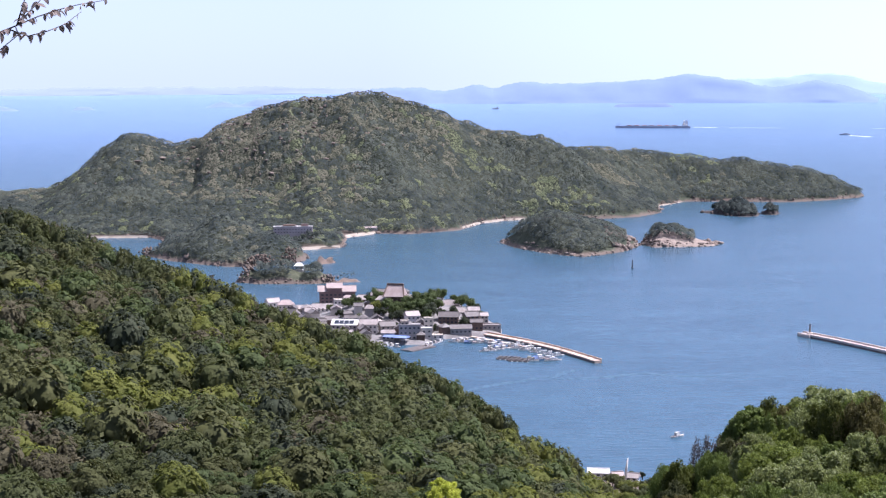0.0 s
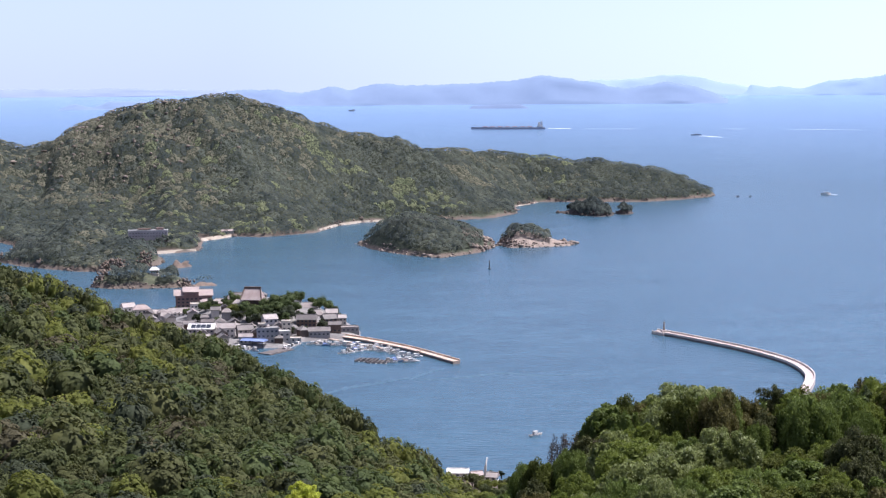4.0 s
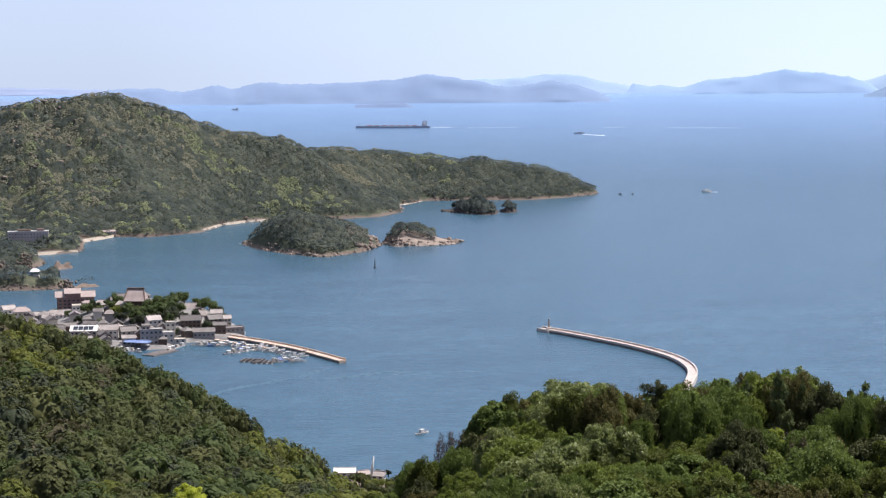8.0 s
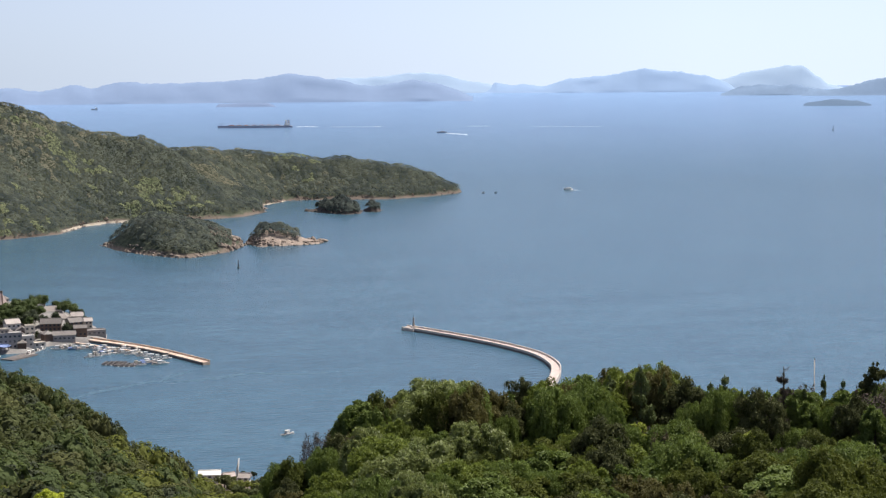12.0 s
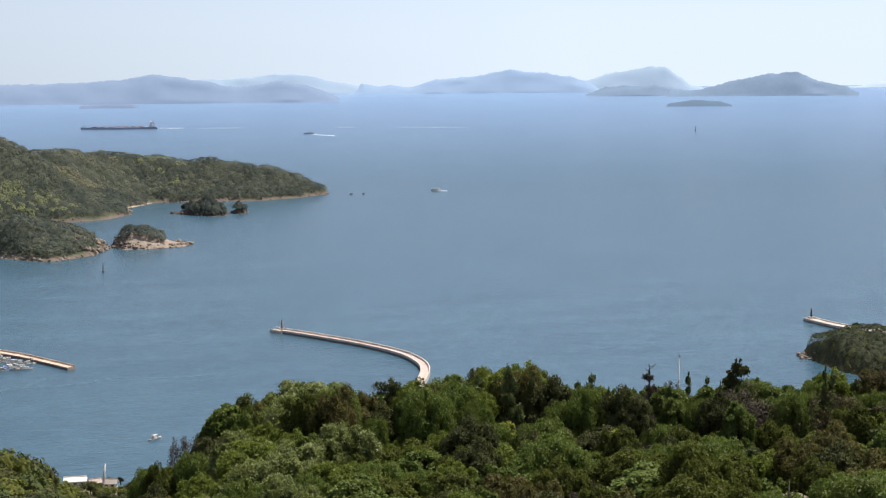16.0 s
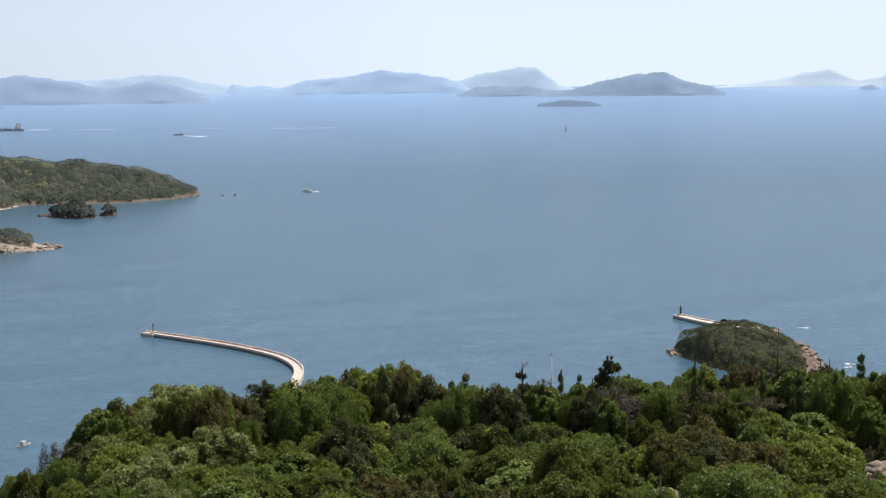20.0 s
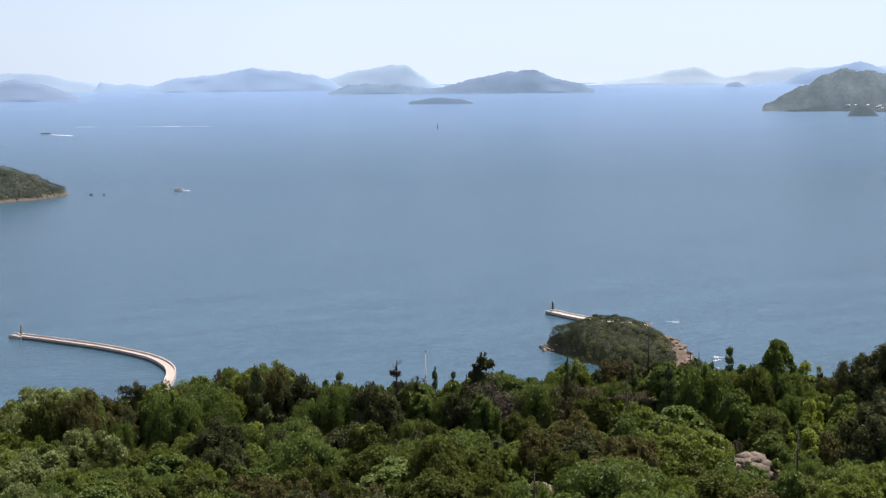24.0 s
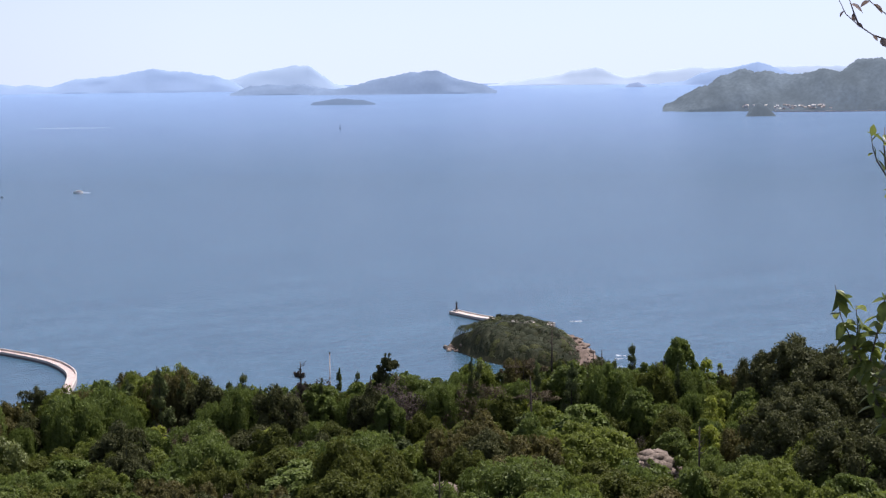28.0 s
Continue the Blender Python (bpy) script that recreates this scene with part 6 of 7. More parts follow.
TOWN_TREES = [
    (-68, 1184, 4.5, "oak"), (-52, 1170, 5, "oak"), (-48, 1188, 5, "oak"), (-45, 1150, 4, "dark"), (-60, 1172, 4, "oak"), (18, 1120, 3.5, "dark"),
    (-27, 1160, 4.5, "oak"), (6, 1140, 4, "dark"), (-54, 1214, 4.5, "dark"), (-80, 1180, 3.5, "oak"), (-72, 1160, 3.5, "dark"), (-58, 1145, 3.5, "oak"),
    (-45, 1130, 3.2, "dark"), (-30, 1118, 3, "oak"), (-8, 1112, 3.2, "dark"), (-16, 1120, 3.5, "dark"), (-34, 1138, 3.8, "dark"), (-26, 1142, 4, "oak"),
    (2, 1112, 3, "dark"), (-92, 1205, 3.5, "oak"), (24, 1148, 3.6, "dark"), (12, 1160, 4.5, "oak"), (-12, 1136, 4.5, "oak"), (-2, 1188, 3.4, "oak"),
    (8, 1185, 3.4, "oak")]
for tx, ty, s, leaf in MOUND_TREES + TOWN_TREES:
    broad_tree(tx, ty, town_z(tx, ty), s * 0.8, HILL[leaf if leaf != "oak" else "leafy"], {"fresh": "fresh green", "dark": "dark evergreen", "oak": "mid-green leafy"}[leaf] + " tree among the town's houses", "trees of the town")

# ---- quays and breakwaters ----
main_path = smooth_path([(236, 1106), (246, 1090), (262, 1058), (277, 1024), (287, 992), (291, 968), (290, 940), (284, 915), (270, 880), (250, 838), (226, 795)], 6)
bw = thing("breakwater", pose(0, 0, 0), "long pale concrete breakwater curving across the bay", "breakwater")
part("deck", sweep(main_path, [(-2.2, -3), (-2.2, 1.9), (2.0, 1.9), (2.0, -3)]), CONCRETE_PINK, bw, "pinkish worn deck")
part("parapet", sweep(main_path, [(-2.9, -3), (-2.9, 3.0), (-2.2, 3.0), (-2.15, 1.6), (-2.15, -3)]), CONCRETE, bw, "raised pale concrete sea wall")
part("kerb", sweep(main_path, [(2.0, -3), (2.0, 2.35), (2.7, 2.35), (2.7, -3)]), CONCRETE, bw, "low pale concrete kerb")
# dark strip: wet foot, with the inner face's shade painted in
part("waterline", sweep(main_path, [(2.7, -3), (2.7, 1.0), (2.85, 0.9), (3.1, -3)]), CONCRETE_DARK, bw, "dark wet foot of the wall, its shade painted in")


def pier_light(x, y, z, h, material, label):
    t = thing("harbour_light", pose(x, y, z), label, "lighthouse", "lights on the breakwaters")
    part("base", box(0, 0, -0.3, 3.4, 3.4, 1.5), CONCRETE, t)
    shaft = part("tower", tube([(0, 0, 1.1), (0, 0, h * 0.55), (0, 0, h * 0.8)], [0.9, 0.66, 0.56], 12), material, t, smooth=True)
    part("gallery", tube([(0, 0, h * 0.8), (0, 0, h * 0.83)], [1.05, 1.05], 12), material, shaft)
    part("lantern", tube([(0, 0, h * 0.83), (0, 0, h * 0.93)], [0.4, 0.4], 10), GLASS, t)
    part("cap", tube([(0, 0, h * 0.93), (0, 0, h)], [0.5, 0.06], 10), material, t)
    part("mast", tube([(0, 0, h), (0, 0, h + 1.8)], [0.06, 0.04], 5), STEEL, t)


pier_light(241, 1100, 2.0, 7.2, GREYWALL, "small grey light tower on the breakwater head")
part("head", box(241, 1101, -3, 10, 11, 5.0, radians(28)), CONCRETE, bw)

fish_path = smooth_path([(16, 1116), (24, 1114), (44, 1090), (64, 1060), (78, 1032), (92, 1001)], 6)
fp = thing("fishing_pier", pose(0, 0, 0), "tan concrete pier sheltering the fishing harbour", "pier")
part("deck", sweep(fish_path, [(-2.4, -3), (-2.4, 1.7), (2.0, 1.7), (2.0, -3)]), CONCRETE_TAN, fp)
part("parapet", sweep(fish_path, [(-2.9, -3), (-2.9, 2.7), (-2.4, 2.7), (-2.4, -3)]), CONCRETE_TAN, fp, "low tan sea wall")
part("waterline", sweep(fish_path, [(2.0, -3), (2.0, 1.1), (2.15, 1.0), (2.4, -3)]), CONCRETE_DARK, fp, "dark wet foot of the wall, its shade painted in")
part("landing", sweep(smooth_path([(20, 1108), (40, 1084), (57, 1060)], 5), [(2.45, -3), (2.45, 1.0), (4.8, 1.0), (4.8, -3)]), CONCRETE_TAN, fp)

isle_path = smooth_path([(596, 1024), (596, 1008), (597, 990), (601, 970), (612, 946), (618, 930)], 6)
ip = thing("islet_pier", pose(0, 0, 0), "short pale concrete pier behind the wooded islet", "pier")
part("deck", sweep(isle_path, [(-3.0, -3), (-3.0, 2.2), (3.2, 2.2), (3.2, -3)]), CONCRETE, ip)
part("parapet", sweep(isle_path, [(-3.2, -3), (-3.2, 3.0), (-2.4, 3.0), (-2.4, -3)]), CONCRETE, ip)
part("waterline", sweep(isle_path, [(3.2, -3), (3.2, 0.7), (3.6, 0.5), (3.7, -3)]), CONCRETE_DARK, ip, "dark wet foot of the wall, its shade painted in")
pier_light(596.5, 1020, 2.2, 7.0, STEEL, "small dark light tower on the islet pier")

jetty = thing("floating_jetty", pose(0, 0, 0), "grey floating jetty with moored boats", "jetty")
part("deck", box(-17, 1060, -0.6, 9, 24, 1.3, radians(-38)), DECK, jetty)
part("fender", box(-13.0, 1057.2, -0.6, 0.8, 24, 1.0, radians(-38)), CONCRETE_DARK, jetty)
ramp = thing("quay_shed", pose(-31, 1080, 1.6, 0, 0, -24), "open quay shed with a blue sheet roof", "shed")
part("roof", roof_shape("gable", 16, 6, 3.0, 1.0), SHEET_BLUE, ramp)
for a in (-7, 0, 7):
    for b in (-2.6, 2.6):
        part("post", tube([(a, b, -2), (a, b, 3)], [0.15, 0.15], 5), STEEL, ramp)


# ---- boats ----
def boat_hull(length, beam, height):
    n, v, f = 9, [], []
    for i in range(n):
        s = i / (n - 1)
        w = beam / 2 * (1 - max(0, (s - 0.45) / 0.55) ** 2.2) * (0.9 + 0.1 * s)
        w = max(w, 0.03)
        up = height * (1 + 0.45 * max(0, s - 0.4) ** 1.5)
        x = (s - 0.5) * length
        v += [(x, -w, up), (x, -w * 0.72, -0.35), (x, w * 0.72, -0.35), (x, w, up)]
    for i in range(n - 1):
        a, b = 4 * i, 4 * i + 4
        f += [(a, b, b + 1, a + 1), (a + 1, b + 1, b + 2, a + 2), (a + 2, b + 2, b + 3, a + 3), (a + 3, b + 3, b, a)]
    return v, f + [(0, 1, 2, 3), (4 * n - 1, 4 * n - 2, 4 * n - 3, 4 * n - 4)]


def boat_pattern(length, beam, hull, cabin, label, cover=None):
    t = thing("boat", pose(0, 0, 0), label, "boat", "boats of the harbour")
    part("hull", boat_hull(length, beam, 0.75), hull, t)
    part("deck", box(-length * 0.08, 0, 0.76, length * 0.72, beam * 0.78, 0.08), DECK, t)
    cab = part("cabin", merged(box(-length * 0.08, 0, 0.8, length * 0.26, beam * 0.62, 1.5), box(-length * 0.06, 0, 2.3, length * 0.3, beam * 0.68, 0.12)), cabin, t)
    part("window", box(length * 0.052, 0, 1.55, 0.06, beam * 0.52, 0.5), GLASS, cab)
    part("mast", tube([(-length * 0.2, 0, 0.8), (-length * 0.2, 0, 3.9)], [0.05, 0.03], 5), STEEL, t)
    part("rail", tube([(length * 0.12, -beam * 0.4, 1.3), (length * 0.47, 0, 1.75), (length * 0.12, beam * 0.4, 1.3)], [0.035] * 3, 4), STEEL, t)
    if cover:
        part("cover", roof_shape("gable", length * 0.3, beam * 0.7, 1.3, 0.3, 0.05), cover, t).location = (-length * 0.32, 0, 0)
    return t


BOATS = [boat_pattern(9, 2.6, WHITE, WHITE, "white fishing boat with a small cabin"), boat_pattern(7, 2.2, WHITE, CREAM, "small cream and white fishing boat"),
         boat_pattern(10, 2.9, HULL_BLUE, WHITE, "blue-hulled fishing boat with a white cabin", SHEET_BLUE), boat_pattern(11, 3.0, WHITE, WHITE, "larger white fishing boat with an awning", TILE_PALE)]
quay_berths = [
    (6.8, 1086, 0), (12, 1084, 20), (17.8, 1081, 0), (23, 1081, 10), (28, 1081, -30), (30, 1049, 30),
    (34, 1053, 25), (38, 1057, 30), (42, 1061, 30), (46, 1065, 28), (39, 1068, -20), (33, 1074, -30),
    (50, 1051, 20), (54, 1056, 20), (60, 1047, 10), (57, 1042, 15), (66, 1034, 5), (59, 1014, 12),
    (64, 1016, 12), (54, 1010, 14), (-41, 1078, 70), (-37, 1073, 60), (-34, 1070, 60), (-30, 1066, -60),
    (-24, 1083, 20)]
pier_berths = [
    (-11, 1071, 80), (-6, 1079, 70), (-8.5, 1074, 80), (-3, 1086, 60), (73, 1040, 40), (26, 1088, -35),
    (36, 1080, -50), (11, 1090, 60), (15, 1090, 40), (22, 1085, 15), (26, 1048, 25), (29, 1055, 28),
    (32, 1069, 35), (36, 1063, 30), (41, 1069, 25), (44, 1068, 30), (46, 1058, 20), (52, 1053, 25),
    (56, 1048, 10), (62, 1037, 0), (59, 1020, 15), (66, 1011, 20), (52, 1014, 10), (70, 1029, 30),
    (48, 1074, 40), (55, 1064, 50)]
spots = quay_berths + pier_berths
for i, (bx, by, turn) in enumerate(spots):
    k = (0, 1, 0, 2, 3, 1, 0)[i % 7]
    m = pose(bx, by, 0, 0, 0, turn + rng.normal(0, 6))
    if i < 4:
        BOATS[i].matrix_basis = m
    else:
        copy_thing(BOATS[k], m)
small_boat = copy_thing(BOATS[0], pose(111.2, 791, 0, 0, 0, 40))
small_boat.scale = (0.95, 0.95, 0.95)
for rx, ry, turn in ((39, 1020, -18), (46, 1013, -18)):
    t = thing("fish_raft", pose(rx, ry, 0, 0, 0, turn), "dark floating fish raft of timber frames", "raft", "fish rafts of the harbour")
    for i in range(6):
        part("beam", box(0, -5 + 2 * i, 0.1, 13, 0.5, 0.5), DECK, t)
    for i in range(5):
        part("cross_beam", box(-6 + 3 * i, 0, 0.6, 0.5, 11, 0.35), DECK, t)
    for i in range(8):
        part("float", tube([(-5.5 + 1.6 * i, -5.4, 0), (-4.6 + 1.6 * i, -5.4, 0)], [0.45, 0.45], 8), (STEEL, WHITE)[i % 2], t)

# beacon, buoy
for bx, by, bz, h, r, label in ((170, 1512, 0, 6.5, 0.5, "dark channel beacon standing in the water"), (*polar(26.43, 3920, 44.5), 9, 0.6, "dark channel buoy far out")):
    t = thing("beacon", pose(bx, by, bz), label, "beacon")
    part("base", tube([(0, 0, -1), (0, 0, 0.9)], [r * 3.2, r * 2.8], 10), STEEL, t)
    part("pole", tube([(0, 0, 0.9), (0, 0, h)], [r, r * 0.7], 8), STEEL, t)
    part("lamp", tube([(0, 0, h), (0, 0, h + 1)], [r * 1.3, r * 0.6], 8), STEEL, t)

# ore carrier far out
tr, tz = sea_at(7.07, -1.64)
tanker = thing("cargo_ship", pose(*polar(7.07, tr, tz), 0, 0, 180 - 7.07), "long dark laden cargo ship with white aft house", "ship")
part("hull", [(x * 20.3, y * 9, z * 5.5 - 1) for x, y, z in boat_hull(8.8, 2.8, 0.95)[0]] and ([(x * 20.2, y * 9, z * 5.5 - 1) for x, y, z in boat_hull(8.8, 2.8, 0.95)[0]], boat_hull(8.8, 2.8, 0.95)[1]), HULL_HAZED, tanker)
part("superstructure", merged(box(-76, 0, 5, 13, 20, 4), box(-74.5, 0, 9, 5, 15, 6), box(-74.5, 0, 15, 4, 20, 2)), WHITE, tanker, "white aft house")
part("funnel", merged(box(-80.5, 0, 9, 3.6, 6, 7), tube([(-80.5, 0, 16), (-80.5, 0, 21)], [0.9, 0.6], 6)), HULL_HAZED, tanker)
for i in range(7):
    part("hatch", box(-52 + i * 18, 0, 5.2, 12, 14, 1.2), RUST, tanker)
part("bow_mast", tube([(80, 0, 6), (80, 0, 13)], [0.5, 0.3], 6), STEEL, tanker)


def wake(az0, el0, az1, el1, width, label):
    """A streak of foam lying on the sea."""
    v, f, n = [], [], 16
    for i in range(n + 1):
        s = i / n
        az = az0 + (az1 - az0) * s
        r, z = sea_at(az, el0 + (el1 - el0) * s)
        w = width * (0.35 + 0.65 * s) * (1 - 0.55 * s ** 3) + 0.4 * rng.uniform()
        v += [polar(az, r - w, float(sea_z(r - w)) + 0.25), polar(az, r + w, float(sea_z(r + w)) + 0.25)]
        if i:
            f.append((2 * i - 2, 2 * i, 2 * i + 1, 2 * i - 1))
    tagged(put("wake", data_from("wake", v, [q[::-1] for q in f], FOAM)), label, "wake", kind="stuff")


wake(8.42, -1.63, 9.2, -1.635, 4, "white wake astern of the cargo ship")
wake(9.6, -1.645, 11.3, -1.65, 1.2, "thin old wake line on the sea")
wake(14.2, -1.66, 15.0, -1.665, 1.2, "thin old wake line on the sea")
wake(16.4, -1.68, 18.8, -1.70, 1.3, "thin old wake line on the sea")
wake(13.5, -1.895, 14.25, -1.945, 7, "white wake of a speedboat")
sr, sz = sea_at(13.38, -1.87)
speed = thing("speedboat", pose(*polar(13.38, sr, sz), 0, 0, 175), "dark speedboat running far out", "boat")
part("hull", boat_hull(24, 6, 2.2), HULL_HAZED, speed)
part("cabin", box(-2, 0, 1.8, 8, 4.6, 1.5), GREYWALL, speed)
far_boat = thing("ferry", pose(*polar(17.66, 2530, 0), 0, 0, 172), "small white ferry under way", "boat")
part("hull", boat_hull(14, 4.2, 2.4), WHITE, far_boat)
part("cabin", box(-1, 0, 1.8, 7, 3.0, 2.2), WHITE, far_boat)
wake(17.60, -3.842, 18.05, -3.848, 6, "white wake of a small ferry")
for az in (14.78, 15.2):
    d = thing("skiff", pose(*polar(az, 2472, 0), 0, 0, 20), "small dark skiff far off", "boat", "skiffs off the point")
    part("hull", boat_hull(6.5 if az < 15 else 4.5, 2, 0.9), HULL_HAZED, d)
    part("cabin", box(0, 0, 0.8, 2.2, 1.4, 1.2), STEEL, d)
cr, cz = sea_at(1.77, -0.99)
coaster = thing("coaster", pose(*polar(1.77, cr, cz), 0, 0, 178), "small hazy coaster before the far shore", "ship")
part("hull", boat_hull(17, 5, 2.2), GREYWALL, coaster)
part("house", box(-5, 0, 2, 4, 4, 3.5), CREAM, coaster)

# hotel, beach house and pavilion on the islands
inn = thing("island_hotel", pose(-156, 1738, 14.5, 0, 0, 3), "long low mauve-grey hotel with a white flat roof among trees", "hotel")
inn_wall = part("wall", box(0, 0, -9, 40, 9, 14.2), INNWALL, inn)
part("roof", roof_shape("flat", 40.5, 9.5, 5.2, 0), WHITE, inn, "white flat roof")
part("roof_house", box(-4, 1, 5.5, 13, 6, 1.9), BROWNWALL, inn)
part("roof_house", box(12, 1, 5.5, 7, 5, 2.4), MAUVEWALL, inn)
pane = data_from("window", *box(0, 0, 0, 1.0, 0.14, 0.8), GLASS)
for s in range(2):
    for i in range(13):
        put("window", pane, inn_wall, pose(-18 + i * 3.0, -4.54, -0.6 + s * 2.9))
annex = thing("island_annex", pose(-124, 1728, 5, 0, 0, 10), "small pale annex beside the island hotel", "house")
part("wall", box(0, 0, -5, 10, 7, 9), CREAM, annex)
part("roof", roof_shape("flat", 10.2, 7.2, 4, 0), GREYWALL, annex)
beach_house = thing("beach_house", pose(-82, 1878, 3, 0, 0, 25), "long low beach house behind the sand", "house")
part("wall", box(0, 0, -2, 15, 5, 5), CREAM, beach_house)
part("roof", roof_shape("gable", 15, 5, 3, 1.3), TILE_PINK, beach_house)
pav = thing("pavilion", pose(-124, 1430, town_z(0, 0) * 0 + 9.5), "small pavilion with a white hipped roof on the shrine islet", "pavilion")
part("roof", roof_shape("hip", 6.5, 6.5, 3.4, 2.4, 0.8), WHITE, pav)
for a, b in ((-2.6, -2.6), (2.6, -2.6), (2.6, 2.6), (-2.6, 2.6)):
    part("post", tube([(a, b, -3), (a, b, 3.4)], [0.2, 0.2], 6), BROWNWALL, pav)
part("floor", box(0, 0, -3, 7.5, 7.5, 3.2), CREAM, pav)

# waterside below the gap between the spurs
cove = Island([(30, 560), (110, 560), (108, 660), (84, 690), (64, 706), (40, 700)], [(70, 600, 6, 60, 60)], 20, 0.4, 25, 1.8)
cove.build("cove_land", 4, "wooded shore of a small cove", UNDER)
house(65, 701, 8.6, 6, 2.6, -8, "gable", WHITE, WHITE, "white shed with a white sheet roof by the cove", z=2, rise=1.2, storeys=1, name="boat_shed", category="shed")
house(72.5, 697, 4.5, 4, 2.0, 14, "gable", CREAM, TILE_PINK, "low house with a brownish roof by the cove", z=2, storeys=1)
house(78.5, 693, 5, 4.5, 2.2, -20, "gable", WHITE, TILE_PALE, "pale house among trees by the cove", z=2, storeys=1)
mast = thing("white_mast", pose(75.3, 692, 2), "tapering white mast or furled sail at the cove", "mast")
part("base", box(0, 0, -1, 1.2, 1.2, 1.6), CONCRETE, mast)
part("shaft", tube([(0, 0, 0.5), (0.5, 0, 6), (1.2, 0, 10.5)], [0.5, 0.55, 0.2], 8), WHITE, mast, smooth=True)
for tx, ty, s in ((74, 699, 1.1), (79.2, 699, 1.3), (83.6, 701, 0.9), (71, 694, 1.0)):
    broad_tree(tx, ty, 2.0, s, HILL["dark"], "round dark clipped tree by the cove", "trees by the cove")

# bushes at the root of the islet pier, trees before the island hotel
for tx, ty, s in ((603, 972, 1.7), (607, 966, 1.4), (610, 962, 1.9), (613, 958, 1.3)):
    broad_tree(tx, ty, 1.5, s, HILL["dark"], "dark bush at the root of the islet pier", "bushes by the pier")
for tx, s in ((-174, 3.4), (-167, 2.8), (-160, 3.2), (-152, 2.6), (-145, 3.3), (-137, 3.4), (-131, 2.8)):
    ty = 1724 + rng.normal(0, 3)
    broad_tree(tx, ty, float(MAIN.height(np.array([tx]), np.array([ty]))[0]), s, WOOD_HAZED, "tree before the island hotel, greyed with painted haze", "trees by the island hotel")

# faint lines of smoother water where currents meet in the bay
SLICK = surface("slack_water", (0.056, 0.112, 0.158), (0.068, 0.130, 0.178), 0.02, 0.45, bump=0.2, bump_scale=0.3, fine=0.05, spec=0.38)
for points, width, label in (([(-2, 893), (12, 912), (26, 929), (41, 940), (57, 953), (64, 950)], 2.0, "pale line of slack water off the pier"), ([(57, 953), (72, 948), (92, 953), (115, 964), (139, 954), (166, 957)], 1.6, "thin pale current line in the bay"),
                             ([(60, 950), (70, 968), (84, 985)], 2.4, "pale line of slack water by the pier head")):
    v, f = [], []
    path = smooth_path(points, 8)
    for i, q in enumerate(path):
        s = i / (len(path) - 1)
        w = 1.9 * width * math.sin(math.pi * min(max(s, 0.02), 0.98)) * rng.uniform(0.6, 1.3)
        v += [(q[0], q[1] - w, 0.02 * width), (q[0], q[1] + w, 0.02 * width)]
        if i:
            f.append((2 * i - 2, 2 * i, 2 * i + 1, 2 * i - 1))
    tagged(put("current_line", data_from("current_line", v, f, SLICK)), label, "water", kind="stuff")
for fx, fy, s in ((514, 858, 1.3), (511, 846, 1.6), (513, 832, 1.2), (583, 806, 1.8), (648, 944, 2.2), (590, 816, 1.4), (566, 788, 1.5)):
    px, py = fx + rng.normal(0, 1.6, 9), fy + rng.normal(0, 2.2, 9)
    v, f = clumps(px, py, px * 0 + 0.02, s * rng.uniform(0.3, 0.8, 9), 0.12, (SMALL, SMALL_F), 0.3)
    tagged(put("foam", data_from("foam", v, f, FOAM)), "white foam breaking on rocks by the islet", "foam", kind="stuff")

for i in range(26):
    tx, ty = rng.uniform(56, 92), rng.uniform(640, 689)
    broad_tree(tx, ty, float(cove.height(np.array([tx]), np.array([ty]))[0]), rng.uniform(1.8, 3.0), HILL[("oak", "fresh", "olive")[i % 3]], ("mid-green", "fresh yellow-green", "olive")[i % 3] + " tree on the shore of the cove", "trees by the cove")

# village and sea wall under the far headland
for i in range(60):
    az = rng.choice([40.0, 40.6, 41.15, 41.45, 41.7, 42.0, 42.25, 42.5]) + rng.normal(0, 0.11)
    el = rng.uniform(-1.27, -1.14)
    r = 4246 + 6 * rng.uniform()
    vx, vy, vz = polar(az, r, 170 + r * math.tan(radians(el)))
    t = thing("village_house", pose(vx, vy, vz - 2, 0, 0, -az + rng.normal(0, 10)), "tiny pale house of a far shore village", "house", "houses of the far village")
    w, d, h = rng.uniform(3.5, 8.5), 5, rng.uniform(0.8, 1.5)
    part("wall", box(0, 0, -2.0, w, d, h + 2.0), (WHITE, CREAM)[i % 2], t)
    part("roof", roof_shape("gable", w, d, h, 1.0), (WHITE, WHITE, TILE_PALE)[i % 3], t)
wall_path = [polar(a, 4236 - 6 * math.sin((a - 41) / 3.3 * math.pi), 0)[:2] for a in np.arange(41.0, 46.0, 0.3)]
wz = float(sea_z(4238))
fw = thing("far_sea_wall", pose(0, 0, wz), "thin pale sea wall under the headland", "sea wall")
part("wall", sweep(wall_path, [(-2, -6), (-2, 2.2), (2, 2.2), (2, -6)]), CONCRETE, fw)
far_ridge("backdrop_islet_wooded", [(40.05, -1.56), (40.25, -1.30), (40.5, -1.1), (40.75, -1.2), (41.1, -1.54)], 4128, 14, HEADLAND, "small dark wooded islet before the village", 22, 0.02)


# ---- twigs beside the lookout ----
# brown young leaf, lightened and greyed with the bright sky's flare painted in
YOUNG = surface("young_leaf", (0.20, 0.15, 0.14), (0.36, 0.29, 0.24), 3.0, 0.5, fine=0.2, per_object=0.7, leaf=0.3)
GREENLEAF = surface("glossy_leaf", (0.085, 0.125, 0.03), (0.30, 0.34, 0.085), 6.0, 0.35, fine=0.2, per_object=0.8, leaf=0.45)
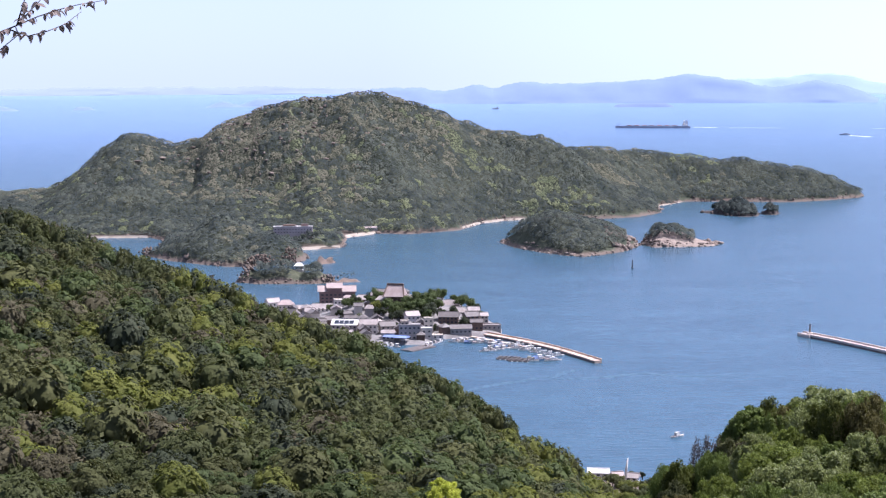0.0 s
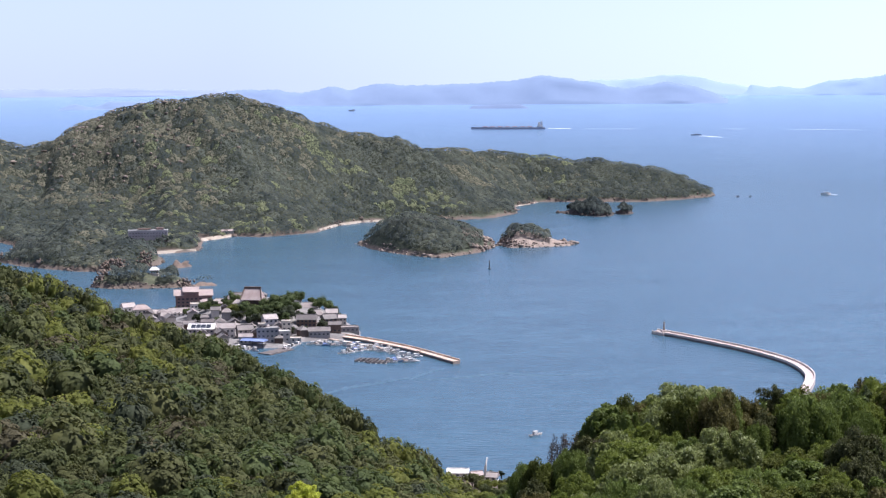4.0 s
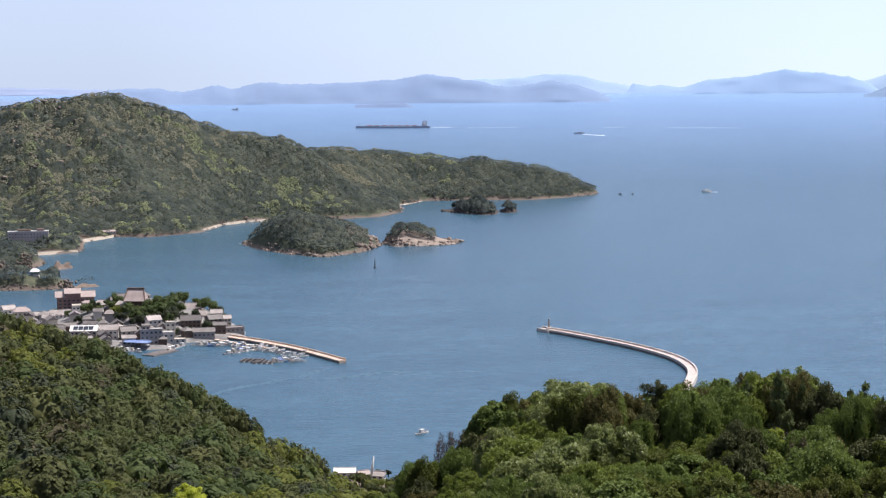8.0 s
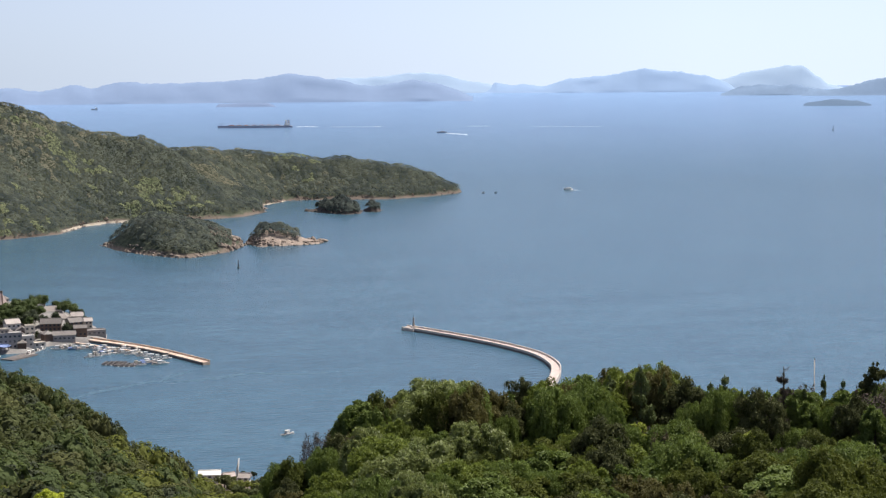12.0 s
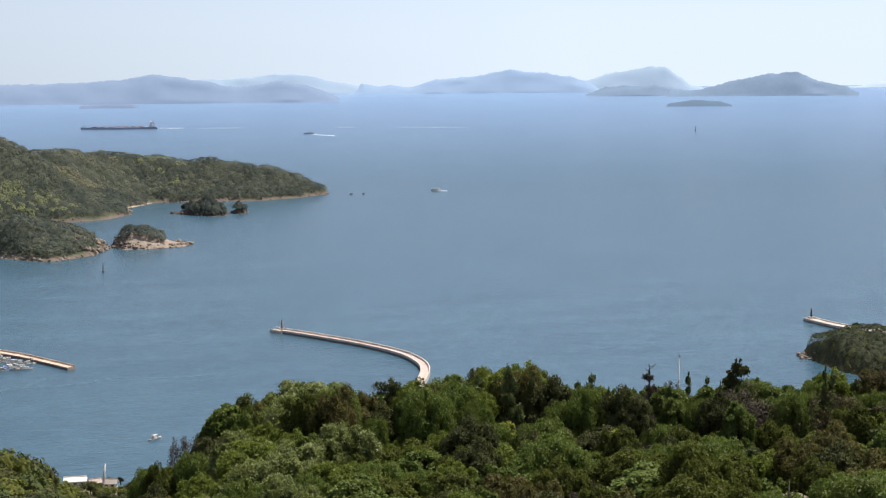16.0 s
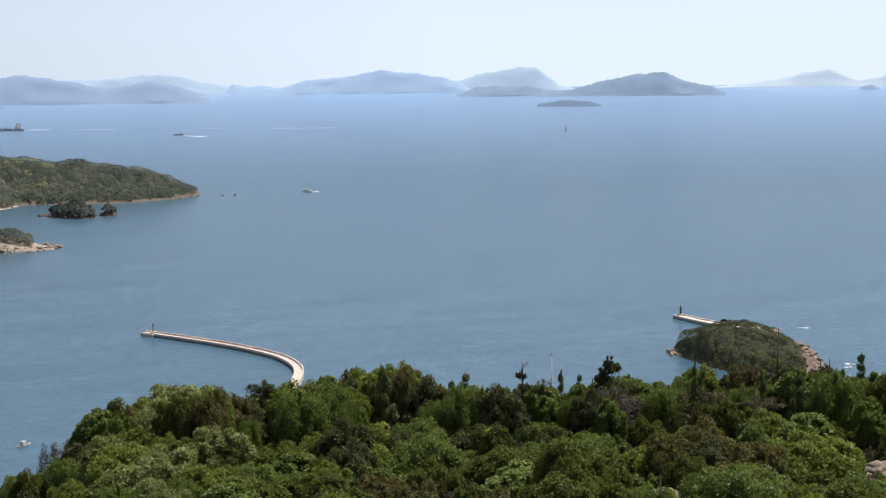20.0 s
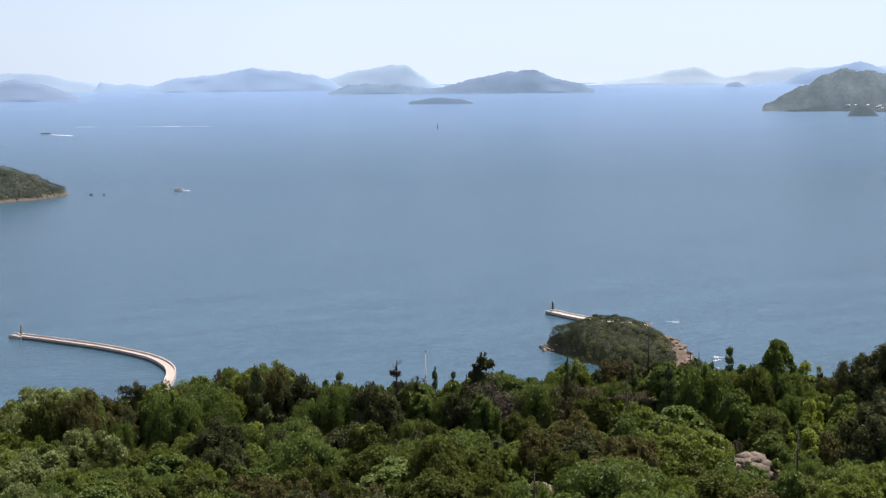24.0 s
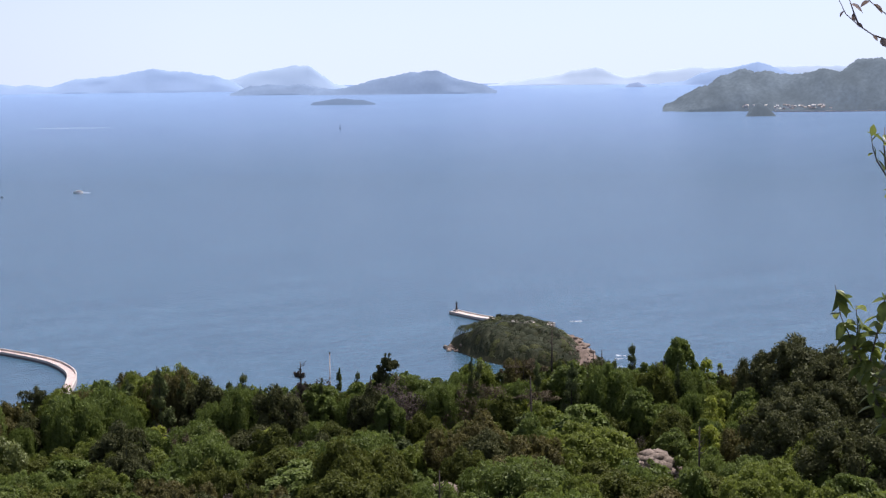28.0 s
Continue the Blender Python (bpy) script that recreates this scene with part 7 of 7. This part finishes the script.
TWIG = surface("twig_bark", (0.10, 0.085, 0.085), (0.2, 0.17, 0.16), 20, 0.9, fine=0.3)


def leaf_data(material):
    """A pointed leaf, folded along its midrib and curled at the tip; one long."""
    v, f = [], []
    for i, (s, w) in enumerate(((0, 0.02), (0.2, 0.2), (0.45, 0.26), (0.7, 0.2), (0.88, 0.09), (1, 0.01))):
        d = -0.25 * s * s
        v += [(s, -w, d + w * 0.35), (s, 0, d), (s, w, d + w * 0.35)]
        if i:
            o = 3 * i
            f += [(o - 3, o, o + 1, o - 2), (o - 2, o + 1, o + 2, o - 1)]
    return data_from("leaf", v, f, material, True)


def sapling(name, root_az, root_r, stems, material, label, dist, size, gap, droop, seed):
    """Stems given by bearing and elevation from the lookout, at about one distance; rooted beside the view."""
    gen = np.random.default_rng(seed)
    rx, ry, _ = polar(root_az, root_r, 0)
    rz = float(ground_z(rx, ry))
    t = thing(name, pose(rx, ry, rz), label, "sapling")
    o = Vector((rx, ry, rz))
    leaf = leaf_data(material)

    def at(az, el, k):
        d = dist * (1 + 0.03 * k)
        return Vector(polar(az, d, EYE + d * math.tan(radians(el)))) - o
    first = [at(*p, 0) for p in stems[0]]
    part("trunk", tube([(0, 0, -0.15), first[0] * 0.5 + Vector((0.05, 0, 0.1)), first[0]], [0.025, 0.016, 0.0035], 6), TWIG, t, smooth=True)
    for n, s in enumerate(stems):
        pts = [at(az, el, 0 if n == 0 else 0.3 * i / len(s) * (1 if n % 2 else -1)) for i, (az, el) in enumerate(s)]
        if n and (pts[0] - min(first, key=lambda q: (q - pts[0]).length)).length > 0.02:
            near = min(first, key=lambda q: (q - pts[0]).length)
            pts = [near, near.lerp(pts[0], 0.5) + Vector((0, 0, -0.01)), *pts]
        part("twig", tube(pts, [0.0028 + (0.0009 - 0.0028) * i / (len(pts) - 1) for i in range(len(pts))], 5), TWIG, t, smooth=True)
        for a, b in zip(pts, pts[1:]):
            for k in range(max(1, int((b - a).length / gap))):
                p = a.lerp(b, gen.uniform())
                w = gen.uniform(0, 360)
                put("leaf", leaf, t, Matrix.Translation(p) @ pose(0, 0, 0, gen.normal(0, 35), droop + gen.normal(0, 25), w) @ Matrix.Scale(size * gen.uniform(0.6, 1.2), 4))


sapling("twiggy_sapling", -24, 4.6, [
    [(-15.69, 1.30), (-14.61, 1.63), (-14.07, 1.85), (-13.52, 2.09), (-12.79, 2.35), (-12.06, 2.54), (-11.15, 2.69)],
    [(-14.34, 1.72), (-13.72, 1.50), (-13.08, 1.67), (-12.53, 1.89), (-11.98, 2.32)], [(-14.07, 1.85), (-13.87, 2.49), (-13.71, 2.95)],
    [(-14.03, 1.87), (-13.51, 2.46), (-13.14, 2.83)], [(-14.99, 0.88), (-14.63, 1.06), (-14.17, 1.43), (-13.93, 1.65)]],
    YOUNG, "thin twig with small brown young leaves, greyed by painted sky flare", 5.0, 0.028, 0.0095, 40, 5)
sapling("bare_sapling", 50, 4.4, [
    [(45.50, 0.56), (44.57, 0.94), (44.16, 1.09), (43.70, 1.41), (43.28, 1.79), (43.02, 2.34)], [(43.70, 1.41), (43.52, 1.88), (43.33, 2.43)],
    [(45.13, 1.48), (44.56, 1.76), (44.05, 2.18), (43.87, 2.42)]], YOUNG, "nearly bare twig with a few brown leaves", 4.6, 0.033, 0.06, 30, 6)
sapling("leafy_sapling", 47.5, 4.0, [
    [(45.38, -12.53), (44.53, -11.10), (44.05, -9.82), (43.64, -8.99), (43.26, -8.16), (43.06, -7.14)], [(43.77, -9.27), (43.81, -8.52), (43.75, -7.78)],
    [(44.15, -10.00), (44.40, -8.88), (44.57, -8.13), (44.71, -7.39)], [(44.34, -10.73), (44.78, -9.61), (45.12, -8.49)], [(45.0, -11.6), (45.5, -9.5), (45.6, -7)]],
    GREENLEAF, "leafy green sapling with glossy pointed leaves", 4.0, 0.046, 0.006, 10, 7)
sapling("budding_sapling", 49, 4.1, [
    [(45.23, -4.22), (44.64, -3.49), (44.35, -3.02), (44.21, -2.60), (44.15, -2.19)], [(44.64, -3.30), (44.57, -2.56), (44.58, -1.91)]],
    GREENLEAF, "budding twig with small yellow-green leaves", 4.2, 0.042, 0.014, -30, 8)
